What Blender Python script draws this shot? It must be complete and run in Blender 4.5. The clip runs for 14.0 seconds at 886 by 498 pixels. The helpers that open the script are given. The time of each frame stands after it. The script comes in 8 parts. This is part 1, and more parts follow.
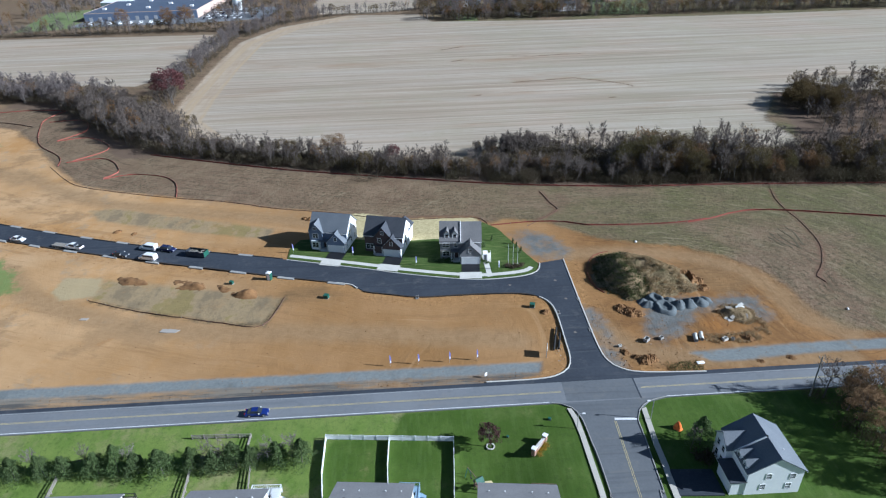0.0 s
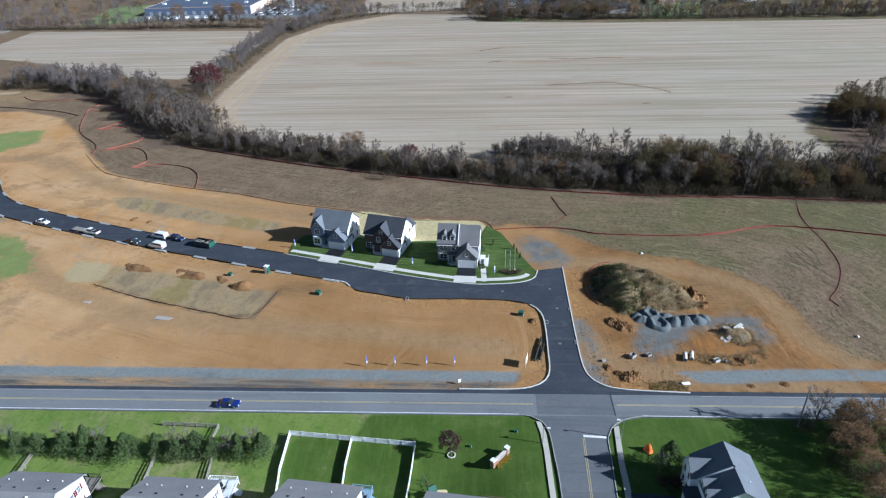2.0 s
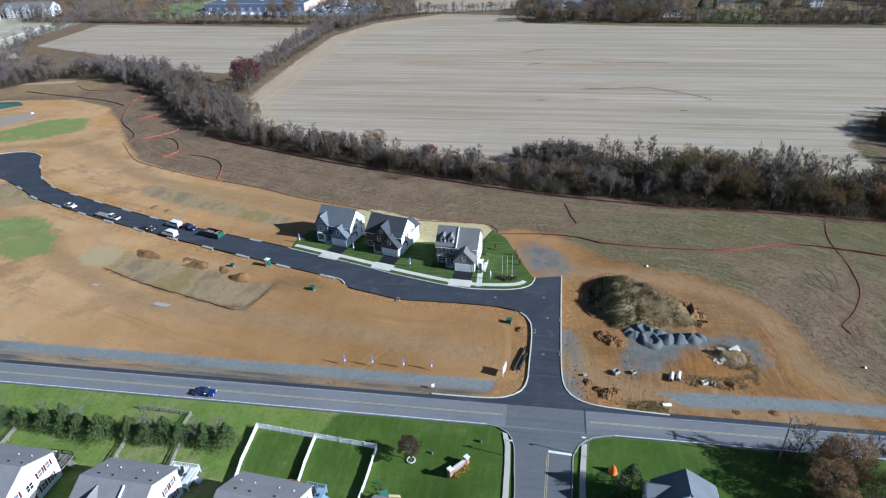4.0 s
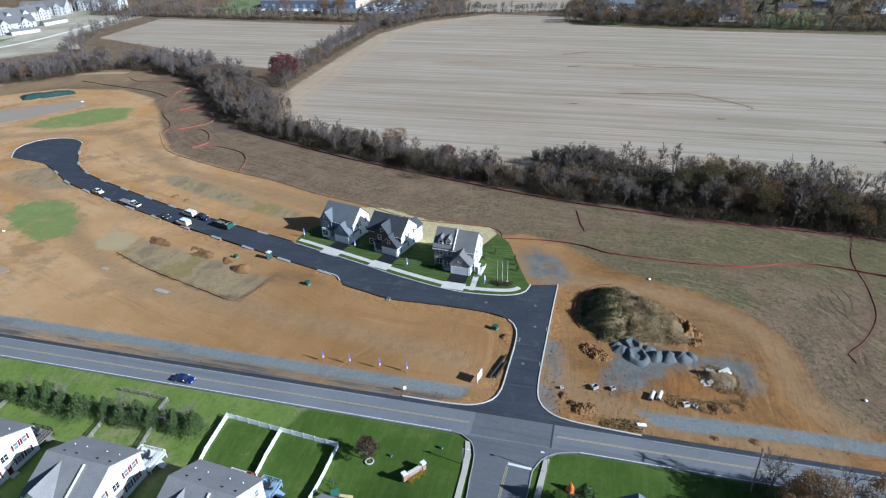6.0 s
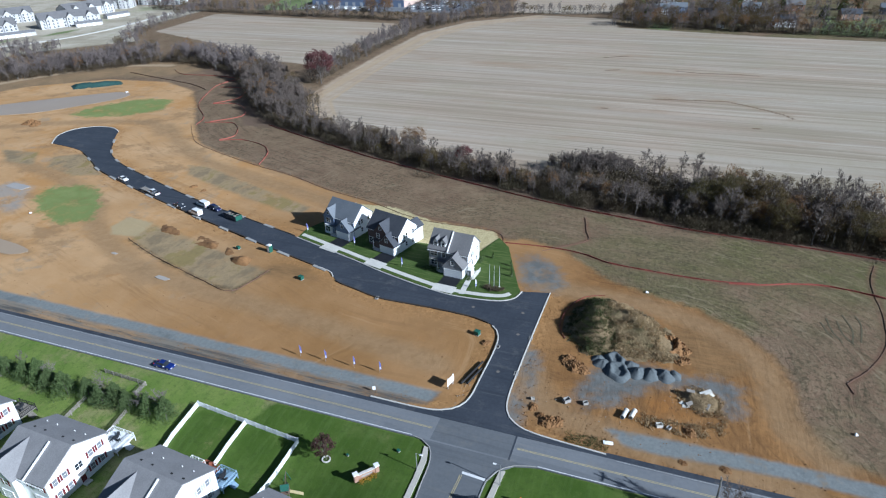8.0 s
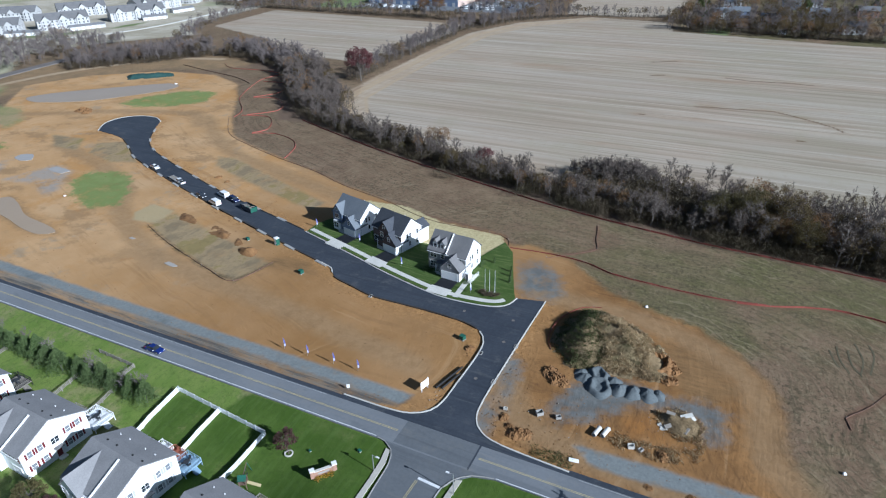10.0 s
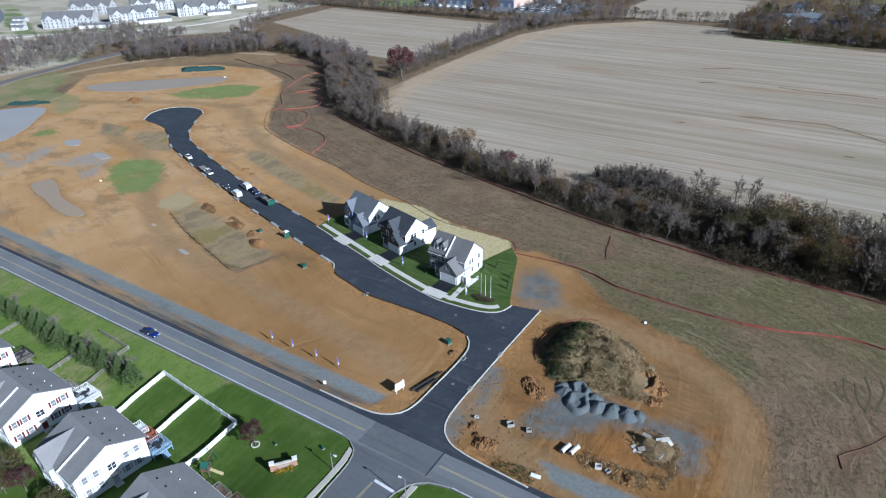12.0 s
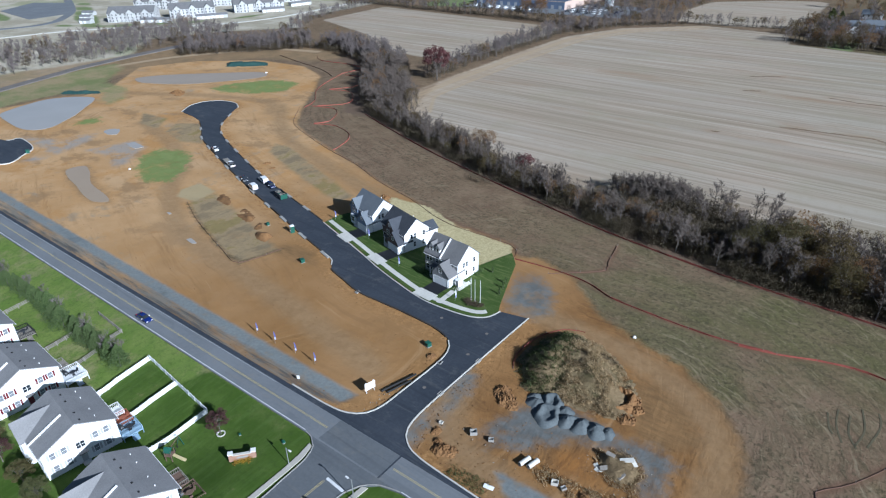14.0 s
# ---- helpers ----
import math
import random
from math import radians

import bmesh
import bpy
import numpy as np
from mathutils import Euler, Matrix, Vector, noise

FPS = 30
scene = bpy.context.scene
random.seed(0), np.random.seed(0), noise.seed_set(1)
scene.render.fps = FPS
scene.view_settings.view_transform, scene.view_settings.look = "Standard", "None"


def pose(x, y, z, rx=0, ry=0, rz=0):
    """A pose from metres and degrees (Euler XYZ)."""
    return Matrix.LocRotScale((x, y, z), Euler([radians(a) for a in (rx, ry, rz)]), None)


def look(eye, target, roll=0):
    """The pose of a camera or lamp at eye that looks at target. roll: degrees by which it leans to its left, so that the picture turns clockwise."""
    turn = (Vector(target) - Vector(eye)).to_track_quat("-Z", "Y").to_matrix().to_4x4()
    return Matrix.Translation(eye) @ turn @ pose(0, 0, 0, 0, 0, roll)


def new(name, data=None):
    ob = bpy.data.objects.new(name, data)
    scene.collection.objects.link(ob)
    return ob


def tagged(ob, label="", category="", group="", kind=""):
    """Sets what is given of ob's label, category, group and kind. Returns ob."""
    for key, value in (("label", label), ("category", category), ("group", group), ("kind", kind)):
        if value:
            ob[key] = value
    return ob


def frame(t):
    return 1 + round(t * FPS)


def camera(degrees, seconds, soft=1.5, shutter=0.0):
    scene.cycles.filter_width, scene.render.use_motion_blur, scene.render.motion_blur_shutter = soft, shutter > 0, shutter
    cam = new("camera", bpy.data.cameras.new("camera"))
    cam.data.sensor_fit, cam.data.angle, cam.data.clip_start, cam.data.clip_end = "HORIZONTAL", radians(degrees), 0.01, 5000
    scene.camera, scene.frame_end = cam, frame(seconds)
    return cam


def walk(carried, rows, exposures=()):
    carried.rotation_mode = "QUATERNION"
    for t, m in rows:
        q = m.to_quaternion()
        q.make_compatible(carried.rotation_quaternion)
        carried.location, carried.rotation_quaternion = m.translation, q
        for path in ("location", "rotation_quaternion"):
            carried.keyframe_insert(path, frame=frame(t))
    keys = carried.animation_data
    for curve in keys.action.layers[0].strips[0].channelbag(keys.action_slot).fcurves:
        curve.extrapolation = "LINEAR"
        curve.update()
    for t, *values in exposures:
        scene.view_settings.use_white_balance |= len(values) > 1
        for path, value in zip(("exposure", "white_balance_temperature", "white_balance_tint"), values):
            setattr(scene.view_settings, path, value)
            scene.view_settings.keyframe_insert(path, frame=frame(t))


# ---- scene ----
cam = camera(70.1, 14.0, soft=1.2)
METRES, EYE, TILT, LEAN, TURN = 110.0, 90.8, -89.8, -2.72, 0.0
ROWS = [
    (0.0, 0.0, 0.0, 0.0, 4.44, 60.27, 2.54),
    (0.5, 0.0357, 0.0033, 0.0026, 4.43, 60.27, 1.12),
    (1.0, 0.0715, 0.0067, 0.0062, 4.4, 60.28, -0.29),
    (1.5, 0.1071, 0.0099, 0.0108, 4.38, 60.27, -1.71),
    (2.0, 0.1412, 0.0132, 0.0163, 4.41, 60.27, -3.05),
    (2.5, 0.1767, 0.0168, 0.0224, 4.38, 60.28, -4.52),
    (3.0, 0.2117, 0.0201, 0.0295, 4.38, 60.28, -5.99),
    (5.5, 0.3831, 0.0357, 0.0768, 4.35, 60.27, -13.12),
    (6.0, 0.417, 0.0387, 0.0888, 4.36, 60.25, -14.58),
    (6.5, 0.4505, 0.0416, 0.1014, 4.34, 60.26, -15.97),
    (7.0, 0.4837, 0.0449, 0.1149, 4.34, 60.27, -17.36),
    (7.5, 0.5165, 0.0482, 0.1293, 4.32, 60.26, -18.71),
    (8.0, 0.5488, 0.0514, 0.1448, 4.32, 60.25, -20.13),
    (10.5, 0.7031, 0.0665, 0.2327, 4.3, 60.25, -27.72),
    (11.0, 0.732, 0.0697, 0.2528, 4.29, 60.26, -29.29),
    (11.5, 0.7608, 0.0725, 0.274, 4.3, 60.24, -30.9),
    (12.0, 0.789, 0.0755, 0.2948, 4.29, 60.28, -32.35),
    (12.5, 0.8169, 0.0783, 0.3165, 4.29, 60.28, -33.72),
    (13.0, 0.8442, 0.0811, 0.339, 4.28, 60.29, -35.1),
    (13.5, 0.871, 0.0837, 0.3621, 4.3, 60.29, -36.51),
    (14.0, 0.8972, 0.0864, 0.386, 4.29, 60.32, -38.01),
]
walk(cam, [(t, pose(0, 0, EYE, TILT, LEAN, TURN) @ pose(METRES * x, METRES * y, METRES * z, 90 + pitch, roll, yaw)) for t, x, y, z, yaw, pitch, roll in ROWS],
     exposures=[(0.0, 0.77, 5170, 7), (14.0, 0.51, 5170, 7)])

from mathutils.geometry import tessellate_polygon

# ---- light ----
SUN_EL, SUN_AZ = 27.0, -11.0          # height of the sun; its way from +x towards +y
world = bpy.data.worlds.new("world")
scene.world = world
world.use_nodes = True
wt = world.node_tree
sky = wt.nodes.new("ShaderNodeTexSky")
sky.sky_type, sky.sun_disc = "NISHITA", False
sky.sun_elevation, sky.sun_rotation = radians(SUN_EL), radians(90 - SUN_AZ)
sky.air_density, sky.dust_density, sky.ozone_density = 1.0, 0.6, 1.0
wt.nodes["Background"].inputs["Strength"].default_value = 0.037
wt.links.new(sky.outputs[0], wt.nodes["Background"].inputs["Color"])
sun_data = bpy.data.lights.new("sun", "SUN")
sun_data.energy, sun_data.angle, sun_data.color = 5.0, radians(0.53), (1.0, 0.955, 0.89)
sun = new("sun", sun_data)
sun_to = Vector((math.cos(radians(SUN_EL)) * math.cos(radians(SUN_AZ)), math.cos(radians(SUN_EL)) * math.sin(radians(SUN_AZ)), math.sin(radians(SUN_EL))))
sun.matrix_world = look(sun_to * 500, (0, 0, 0))


# ---- materials ----
class Nodes:
    """A node material, written as expressions."""

    def __init__(self, name):
        self.mat = bpy.data.materials.new(name)
        self.mat.use_nodes = True
        self.tree = self.mat.node_tree
        self.bsdf = self.tree.nodes["Principled BSDF"]
        self.coord = self.tree.nodes.new("ShaderNodeTexCoord").outputs["Object"]

    def put(self, socket, value):
        if isinstance(value, bpy.types.NodeSocket):
            self.tree.links.new(value, socket)
        elif isinstance(value, tuple) and len(value) == 3 and socket.type == "RGBA":
            socket.default_value = (*value, 1)
        else:
            socket.default_value = value

    def stretch(self, sx, sy, sz=1.0, turn=0.0):
        n = self.tree.nodes.new("ShaderNodeMapping")
        n.inputs["Scale"].default_value = (sx, sy, sz)
        n.inputs["Rotation"].default_value = (0, 0, radians(turn))
        self.put(n.inputs["Vector"], self.coord)
        return n.outputs[0]

    def noise(self, scale, detail=4.0, rough=0.55, vec=None):
        n = self.tree.nodes.new("ShaderNodeTexNoise")
        n.inputs["Scale"].default_value, n.inputs["Detail"].default_value, n.inputs["Roughness"].default_value = scale, detail, rough
        self.put(n.inputs["Vector"], vec or self.coord)
        return n.outputs["Fac"]

    def calc(self, op, a, b=0.0, c=0.0):
        n = self.tree.nodes.new("ShaderNodeMath")
        n.operation = op
        for s, v in zip(n.inputs, (a, b, c)):
            self.put(s, v)
        return n.outputs[0]

    def span(self, v, a, b, lo=0.0, hi=1.0):
        n = self.tree.nodes.new("ShaderNodeMapRange")
        n.interpolation_type = "SMOOTHSTEP"
        for k, x in zip(("Value", "From Min", "From Max", "To Min", "To Max"), (v, a, b, lo, hi)):
            self.put(n.inputs[k], x)
        return n.outputs[0]

    def mix(self, f, a, b, kind="MIX"):
        n = self.tree.nodes.new("ShaderNodeMix")
        n.data_type, n.blend_type = "RGBA", kind
        self.put(n.inputs["Factor"], f)
        self.put(n.inputs[6], a)
        self.put(n.inputs[7], b)
        return n.outputs[2]

    def joined(self, x, y, z=0.0):
        n = self.tree.nodes.new("ShaderNodeCombineXYZ")
        for s, v in zip(n.inputs, (x, y, z)):
            self.put(s, v)
        return n.outputs[0]

    def attr(self, name):
        n = self.tree.nodes.new("ShaderNodeAttribute")
        n.attribute_name = name
        return n.outputs["Fac"]

    def chance(self, island=False):
        if island:
            return self.tree.nodes.new("ShaderNodeNewGeometry").outputs["Random Per Island"]
        return self.tree.nodes.new("ShaderNodeObjectInfo").outputs["Random"]

    def bump(self, height, strength=0.4, distance=0.1):
        n = self.tree.nodes.new("ShaderNodeBump")
        n.inputs["Strength"].default_value, n.inputs["Distance"].default_value = strength, distance
        self.put(n.inputs["Height"], height)
        self.put(self.bsdf.inputs["Normal"], n.outputs[0])

    def done(self, colour, rough=0.9, metal=0.0, spec=0.3):
        self.put(self.bsdf.inputs["Diffuse Roughness"], 0.0)
        self.put(self.bsdf.inputs["Base Color"], colour)
        self.put(self.bsdf.inputs["Roughness"], rough)
        self.put(self.bsdf.inputs["Metallic"], metal)
        self.put(self.bsdf.inputs["Specular IOR Level"], spec)
        return self.mat


def plain(name, a, b, scale=1.0, rough=0.8, big=0.12, metal=0.0, spec=0.3, bump=0.0, dirt=None):
    """A surface of two tones in two scales, with fine relief and stains."""
    k = Nodes(name)
    fine, wide = k.noise(scale, 6.0, 0.65), k.noise(big, 3.0)
    tone = k.calc("ADD", k.calc("MULTIPLY", fine, 0.6), k.calc("MULTIPLY", wide, 0.4))
    col = k.mix(k.span(tone, 0.3, 0.7), a, b)
    if dirt:
        col = k.mix(k.span(k.noise(big * 4, 5.0, 0.7), 0.55, 0.75, 0.0, 0.6), col, dirt)
    if bump:
        k.bump(fine, bump, 0.05)
    return k.done(col, rough, metal, spec)


def leafy(name, a, b, c, through_light=0.3):
    """Foliage or twigs whose pieces differ one by one and tree by tree."""
    k = Nodes(name)
    col = k.mix(k.chance(True), a, b)
    col = k.mix(k.span(k.chance(), 0.0, 1.0, 0.0, 0.75), col, c)
    k.done(col, 0.9, 0.0, 0.15)
    if through_light:
        t, m = k.tree.nodes.new("ShaderNodeBsdfTranslucent"), k.tree.nodes.new("ShaderNodeMixShader")
        k.put(t.inputs["Color"], col)
        m.inputs[0].default_value = through_light
        k.tree.links.new(k.bsdf.outputs[0], m.inputs[1])
        k.tree.links.new(t.outputs[0], m.inputs[2])
        k.tree.links.new(m.outputs[0], k.tree.nodes["Material Output"].inputs["Surface"])
    return k.mat


def ground_material():
    k = Nodes("ground_soil")
    edge = k.calc("MULTIPLY", k.calc("SUBTRACT", k.noise(0.3, 8.0, 0.75), 0.5), 9.0)
    mid, fine = k.noise(0.12, 5.0, 0.6), k.noise(1.6, 6.0, 0.7)
    grit = k.noise(6.0, 4.0, 0.7)

    def zone(name, soft=0.5, ragged=1.0):
        return k.span(k.calc("ADD", k.attr(name), k.calc("MULTIPLY", edge, ragged)), -soft, soft)

    # mown meadow in late autumn, browner to the west, greener to the east; its swaths follow the haul road and the hedgerow
    east = k.span(k.attr("sd_east"), -30.0, 30.0)
    px, py = k.calc("MULTIPLY", k.attr("at_x"), 0.05), k.calc("MULTIPLY", k.attr("at_y"), 0.05)
    warp = k.calc("MULTIPLY", k.calc("SUBTRACT", k.noise(0.03, 4.0, 0.6), 0.5), 16.0)
    across = k.calc("ADD", k.attr("sd_flow"), warp)
    rows = k.noise(1.0, 7.0, 0.7, k.joined(k.calc("MULTIPLY", across, 1.0), k.calc("MULTIPLY", px, 1.6), k.calc("MULTIPLY", py, 1.6)))
    swath = k.noise(1.0, 4.0, 0.6, k.joined(k.calc("MULTIPLY", across, 0.17), px, py))
    ruts = k.noise(1.0, 5.0, 0.7, k.joined(px, k.calc("MULTIPLY", k.calc("ADD", k.attr("sd_hedge"), k.calc("MULTIPLY", warp, 0.4)), 0.6), py))
    tangle = k.noise(0.8, 8.0, 0.82)
    col = k.mix(k.span(mid, 0.3, 0.7), (0.165, 0.108, 0.068), (0.225, 0.155, 0.098))
    green = k.mix(k.span(k.noise(0.09, 6.0, 0.7), 0.4, 0.6), (0.152, 0.128, 0.062), (0.115, 0.108, 0.044))
    col = k.mix(k.calc("MULTIPLY", k.span(k.noise(0.025, 5.0, 0.65), 0.36, 0.58), k.span(east, 0.0, 1.0, 0.1, 1.0)), col, green)
    col = k.mix(k.calc("MULTIPLY", k.span(swath, 0.46, 0.6, 0.0, 0.4), east), col, (0.145, 0.117, 0.066))
    col = k.mix(k.calc("MULTIPLY", k.span(rows, 0.5, 0.64, 0.0, 0.55), k.span(east, 0.0, 1.0, 0.25, 1.0)), col, (0.085, 0.072, 0.042))
    col = k.mix(k.calc("MULTIPLY", k.span(ruts, 0.51, 0.62, 0.0, 0.65), k.span(east, 0.0, 1.0, 1.0, 0.3)), col, (0.10, 0.073, 0.045))
    col = k.mix(k.calc("MULTIPLY", k.span(tangle, 0.5, 0.58, 0.0, 0.75), k.span(k.noise(0.04, 5.0, 0.7), 0.4, 0.6, 0.5, 1.0)), col, (0.062, 0.053, 0.03))
    col = k.mix(k.calc("MULTIPLY", k.span(rows, 0.34, 0.46, 0.6, 0.0), k.span(k.noise(0.05, 4.0), 0.4, 0.6)), col, (0.29, 0.235, 0.15))
    col = k.mix(k.span(k.noise(0.32, 7.0, 0.8), 0.55, 0.65, 0.0, 0.5), col, (0.245, 0.19, 0.118))
    col = k.mix(k.span(k.noise(1.1, 8.0, 0.85), 0.54, 0.64, 0.0, 0.55), col, (0.28, 0.225, 0.14))
    col = k.mix(k.calc("MULTIPLY", zone("sd_trench", 0.8, 0.12), k.span(mid, 0.3, 0.6, 0.45, 0.9)), col, k.mix(fine, (0.115, 0.06, 0.04), (0.19, 0.11, 0.07)))
    # leaf litter under the woods
    col = k.mix(zone("sd_litter", 2.0), col, k.mix(fine, (0.10, 0.07, 0.05), (0.18, 0.125, 0.085)))
    # harvested field with its drill rows
    drill = k.noise(1.0, 4.0, 0.6, k.stretch(0.005, 0.22, 1, 2))
    broad = k.noise(1.0, 3.0, 0.6, k.stretch(0.003, 0.06, 1, 2))
    thin = k.noise(1.0, 3.0, 0.6, k.stretch(0.01, 0.5, 1, 2))
    stubble = k.span(k.noise(0.012, 4.0, 0.6), 0.38, 0.6)
    crop = k.mix(k.span(drill, 0.36, 0.64), (0.315, 0.248, 0.182), (0.41, 0.336, 0.258))
    crop = k.mix(k.calc("MULTIPLY", stubble, k.span(east, 0.0, 1.0, 0.35, 0.9)), crop, k.mix(k.span(drill, 0.36, 0.64), (0.288, 0.246, 0.175), (0.368, 0.322, 0.244)))
    crop = k.mix(k.span(broad, 0.42, 0.64, 0.0, 0.5), crop, (0.40, 0.35, 0.285))
    crop = k.mix(k.span(thin, 0.5, 0.62, 0.0, 0.55), crop, (0.245, 0.195, 0.135))
    crop = k.mix(k.span(k.noise(1.0, 3.0, 0.5, k.stretch(0.006, 0.35, 1, 2)), 0.58, 0.68, 0.0, 0.55), crop, (0.49, 0.43, 0.35))
    crop = k.mix(k.span(k.noise(0.03, 7.0, 0.75), 0.5, 0.66, 0.0, 0.4), crop, (0.315, 0.275, 0.185))
    crop = k.mix(k.span(k.noise(0.02, 6.0, 0.7, k.stretch(0.4, 2.0)), 0.54, 0.7, 0.0, 0.65), crop, (0.285, 0.195, 0.12))
    crop = k.mix(k.span(k.noise(0.5, 7.0, 0.78), 0.5, 0.72, 0.0, 0.35), crop, (0.27, 0.225, 0.16))
    col = k.mix(zone("sd_crop", 1.5), col, crop)
    headland = k.noise(0.25, 5.0, 0.7)
    verge = k.mix(k.span(k.noise(1.0, 4.0, 0.7, k.stretch(0.4, 0.04, 1, 5)), 0.35, 0.65), (0.35, 0.26, 0.17), (0.45, 0.355, 0.25))
    col = k.mix(k.calc("MULTIPLY", zone("sd_headland", 2.0, 0.6), 0.55), col, verge)
    col = k.mix(k.calc("MULTIPLY", k.span(k.attr("sd_scar"), -5.0, -0.5, 0.0, 0.3), k.span(k.noise(0.08, 5.0, 0.7), 0.4, 0.6)), col, (0.27, 0.175, 0.10))
    col = k.mix(k.calc("MULTIPLY", zone("sd_scar", 0.5, 0.12), 0.85), col, (0.13, 0.085, 0.05))
    col = k.mix(k.span(k.attr("sd_track"), -0.8, 0.6, 0.0, 0.85), col, k.mix(headland, (0.46, 0.36, 0.23), (0.35, 0.25, 0.15)))
    far = k.mix(k.span(k.noise(0.03, 6.0, 0.7), 0.4, 0.6), (0.47, 0.42, 0.33), (0.34, 0.30, 0.22))
    far = k.mix(k.span(k.noise(0.012, 5.0, 0.65), 0.55, 0.65, 0.0, 0.6), far, (0.28, 0.30, 0.16))
    col = k.mix(zone("sd_far", 4.0, 2.0), col, far)
    col = k.mix(zone("sd_park", 2.0, 0.6), col, k.mix(k.span(mid, 0.3, 0.7), (0.14, 0.18, 0.07), (0.20, 0.23, 0.105)))
    # stripped subsoil of the building site: tan silt to the west, orange clay to the east; paler west and darker east
    # also hold haze and backscatter as colour
    west = k.span(k.attr("sd_west"), -14.0, 10.0)
    clay = k.mix(k.span(k.noise(0.05, 5.0, 0.6), 0.3, 0.7), (0.262, 0.142, 0.052), (0.325, 0.187, 0.08))
    clay = k.mix(k.span(k.noise(0.022, 5.0, 0.62), 0.5, 0.7, 0.0, 0.4), clay, (0.25, 0.148, 0.066))
    silt = k.mix(k.span(k.noise(0.05, 5.0, 0.6), 0.3, 0.7), (0.43, 0.26, 0.118), (0.52, 0.335, 0.17))
    silt = k.mix(k.span(k.noise(0.03, 4.0, 0.6, k.stretch(0.6, 1.8, 1, 15)), 0.5, 0.68, 0.0, 0.5), silt, (0.50, 0.345, 0.195))
    clay = k.mix(k.span(west, 0.0, 1.0, 0.0, 0.85), clay, silt)
    rust = k.mix(k.span(k.noise(0.11, 6.0, 0.7), 0.38, 0.62), (0.175, 0.086, 0.029), (0.275, 0.142, 0.05))
    clay = k.mix(k.span(k.attr("at_x"), 34.0, 48.0, 0.0, 0.75), clay, rust)
    # tracks of the grader, along the road and the kerb
    kerbwise = k.calc("ADD", k.attr("sd_grade"), k.calc("MULTIPLY", k.calc("SUBTRACT", k.noise(0.02, 3.0), 0.5), 10.0))
    streak = k.noise(1.0, 4.0, 0.65, k.joined(k.calc("MULTIPLY", kerbwise, 0.42), k.calc("MULTIPLY", px, 0.5), k.calc("MULTIPLY", py, 0.5)))
    clay = k.mix(k.calc("MULTIPLY", k.span(streak, 0.52, 0.66, 0.0, 0.5), k.span(k.noise(0.03, 4.0), 0.42, 0.58, 0.15, 1.0)), clay, (0.235, 0.133, 0.056))
    clay = k.mix(k.span(streak, 0.3, 0.42, 0.4, 0.0), clay, (0.41, 0.262, 0.13))
    clay = k.mix(k.calc("MULTIPLY", k.span(rows, 0.5, 0.62, 0.0, 0.6), k.span(k.attr("at_x"), 36.0, 50.0)), clay, (0.135, 0.073, 0.03))
    clay = k.mix(k.calc("MULTIPLY", k.span(tangle, 0.53, 0.62, 0.0, 0.5), k.span(k.attr("at_x"), 30.0, 44.0)), clay, (0.13, 0.07, 0.03))
    clay = k.mix(k.calc("MULTIPLY", west, k.span(k.noise(0.035, 6.0, 0.68), 0.5, 0.62, 0.0, 0.75)), clay, (0.40, 0.215, 0.075))
    clay = k.mix(k.calc("MULTIPLY", west, k.span(k.noise(0.05, 6.0, 0.7, k.stretch(1.0, 1.4, 1, 40)), 0.52, 0.64, 0.0, 0.75)), clay, (0.275, 0.175, 0.088))
    clay = k.mix(k.calc("MULTIPLY", west, k.span(k.noise(0.06, 6.0, 0.72), 0.57, 0.66, 0.0, 0.6)), clay, (0.30, 0.24, 0.165))
    clay = k.mix(k.span(k.noise(0.16, 6.0, 0.72), 0.58, 0.72, 0.0, 0.4), clay, (0.34, 0.17, 0.056))
    clay = k.mix(k.span(k.noise(0.1, 5.0, 0.65), 0.62, 0.74, 0.0, 0.4), clay, (0.215, 0.128, 0.058))
    clay = k.mix(k.span(grit, 0.64, 0.85, 0.0, 0.2), clay, (0.19, 0.11, 0.05))
    # raw orange edges beside the kerbs, churned up
    churn = k.calc("MULTIPLY", zone("sd_churn", 3.0, 0.6), k.span(k.noise(0.4, 7.0, 0.75), 0.42, 0.6, 0.1, 0.9))
    clay = k.mix(churn, clay, k.mix(k.span(k.noise(1.1, 6.0, 0.75), 0.35, 0.65), (0.235, 0.12, 0.042), (0.42, 0.24, 0.095)))
    col = k.mix(zone("sd_dirt", 1.5, 0.55), col, clay)
    haul = k.mix(k.span(k.noise(1.0, 4.0, 0.7, k.stretch(0.5, 0.5)), 0.3, 0.7), (0.31, 0.205, 0.108), (0.25, 0.16, 0.08))
    col = k.mix(k.calc("MULTIPLY", zone("sd_haul", 2.5, 0.6), 0.7), col, haul)
    rut = k.mix(k.span(k.noise(1.0, 5.0, 0.75, k.stretch(0.12, 0.7, 1, -20)), 0.35, 0.65), (0.255, 0.15, 0.065), (0.16, 0.098, 0.045))
    col = k.mix(k.calc("MULTIPLY", zone("sd_rut", 2.0, 0.8), 0.8), col, rut)
    raw_clay = k.mix(k.span(k.noise(1.0, 5.0, 0.75, k.stretch(0.8, 0.25, 1, 30)), 0.35, 0.65), (0.30, 0.14, 0.04), (0.20, 0.095, 0.032))
    col = k.mix(k.calc("MULTIPLY", zone("sd_rust", 1.5, 0.6), 0.9), col, raw_clay)
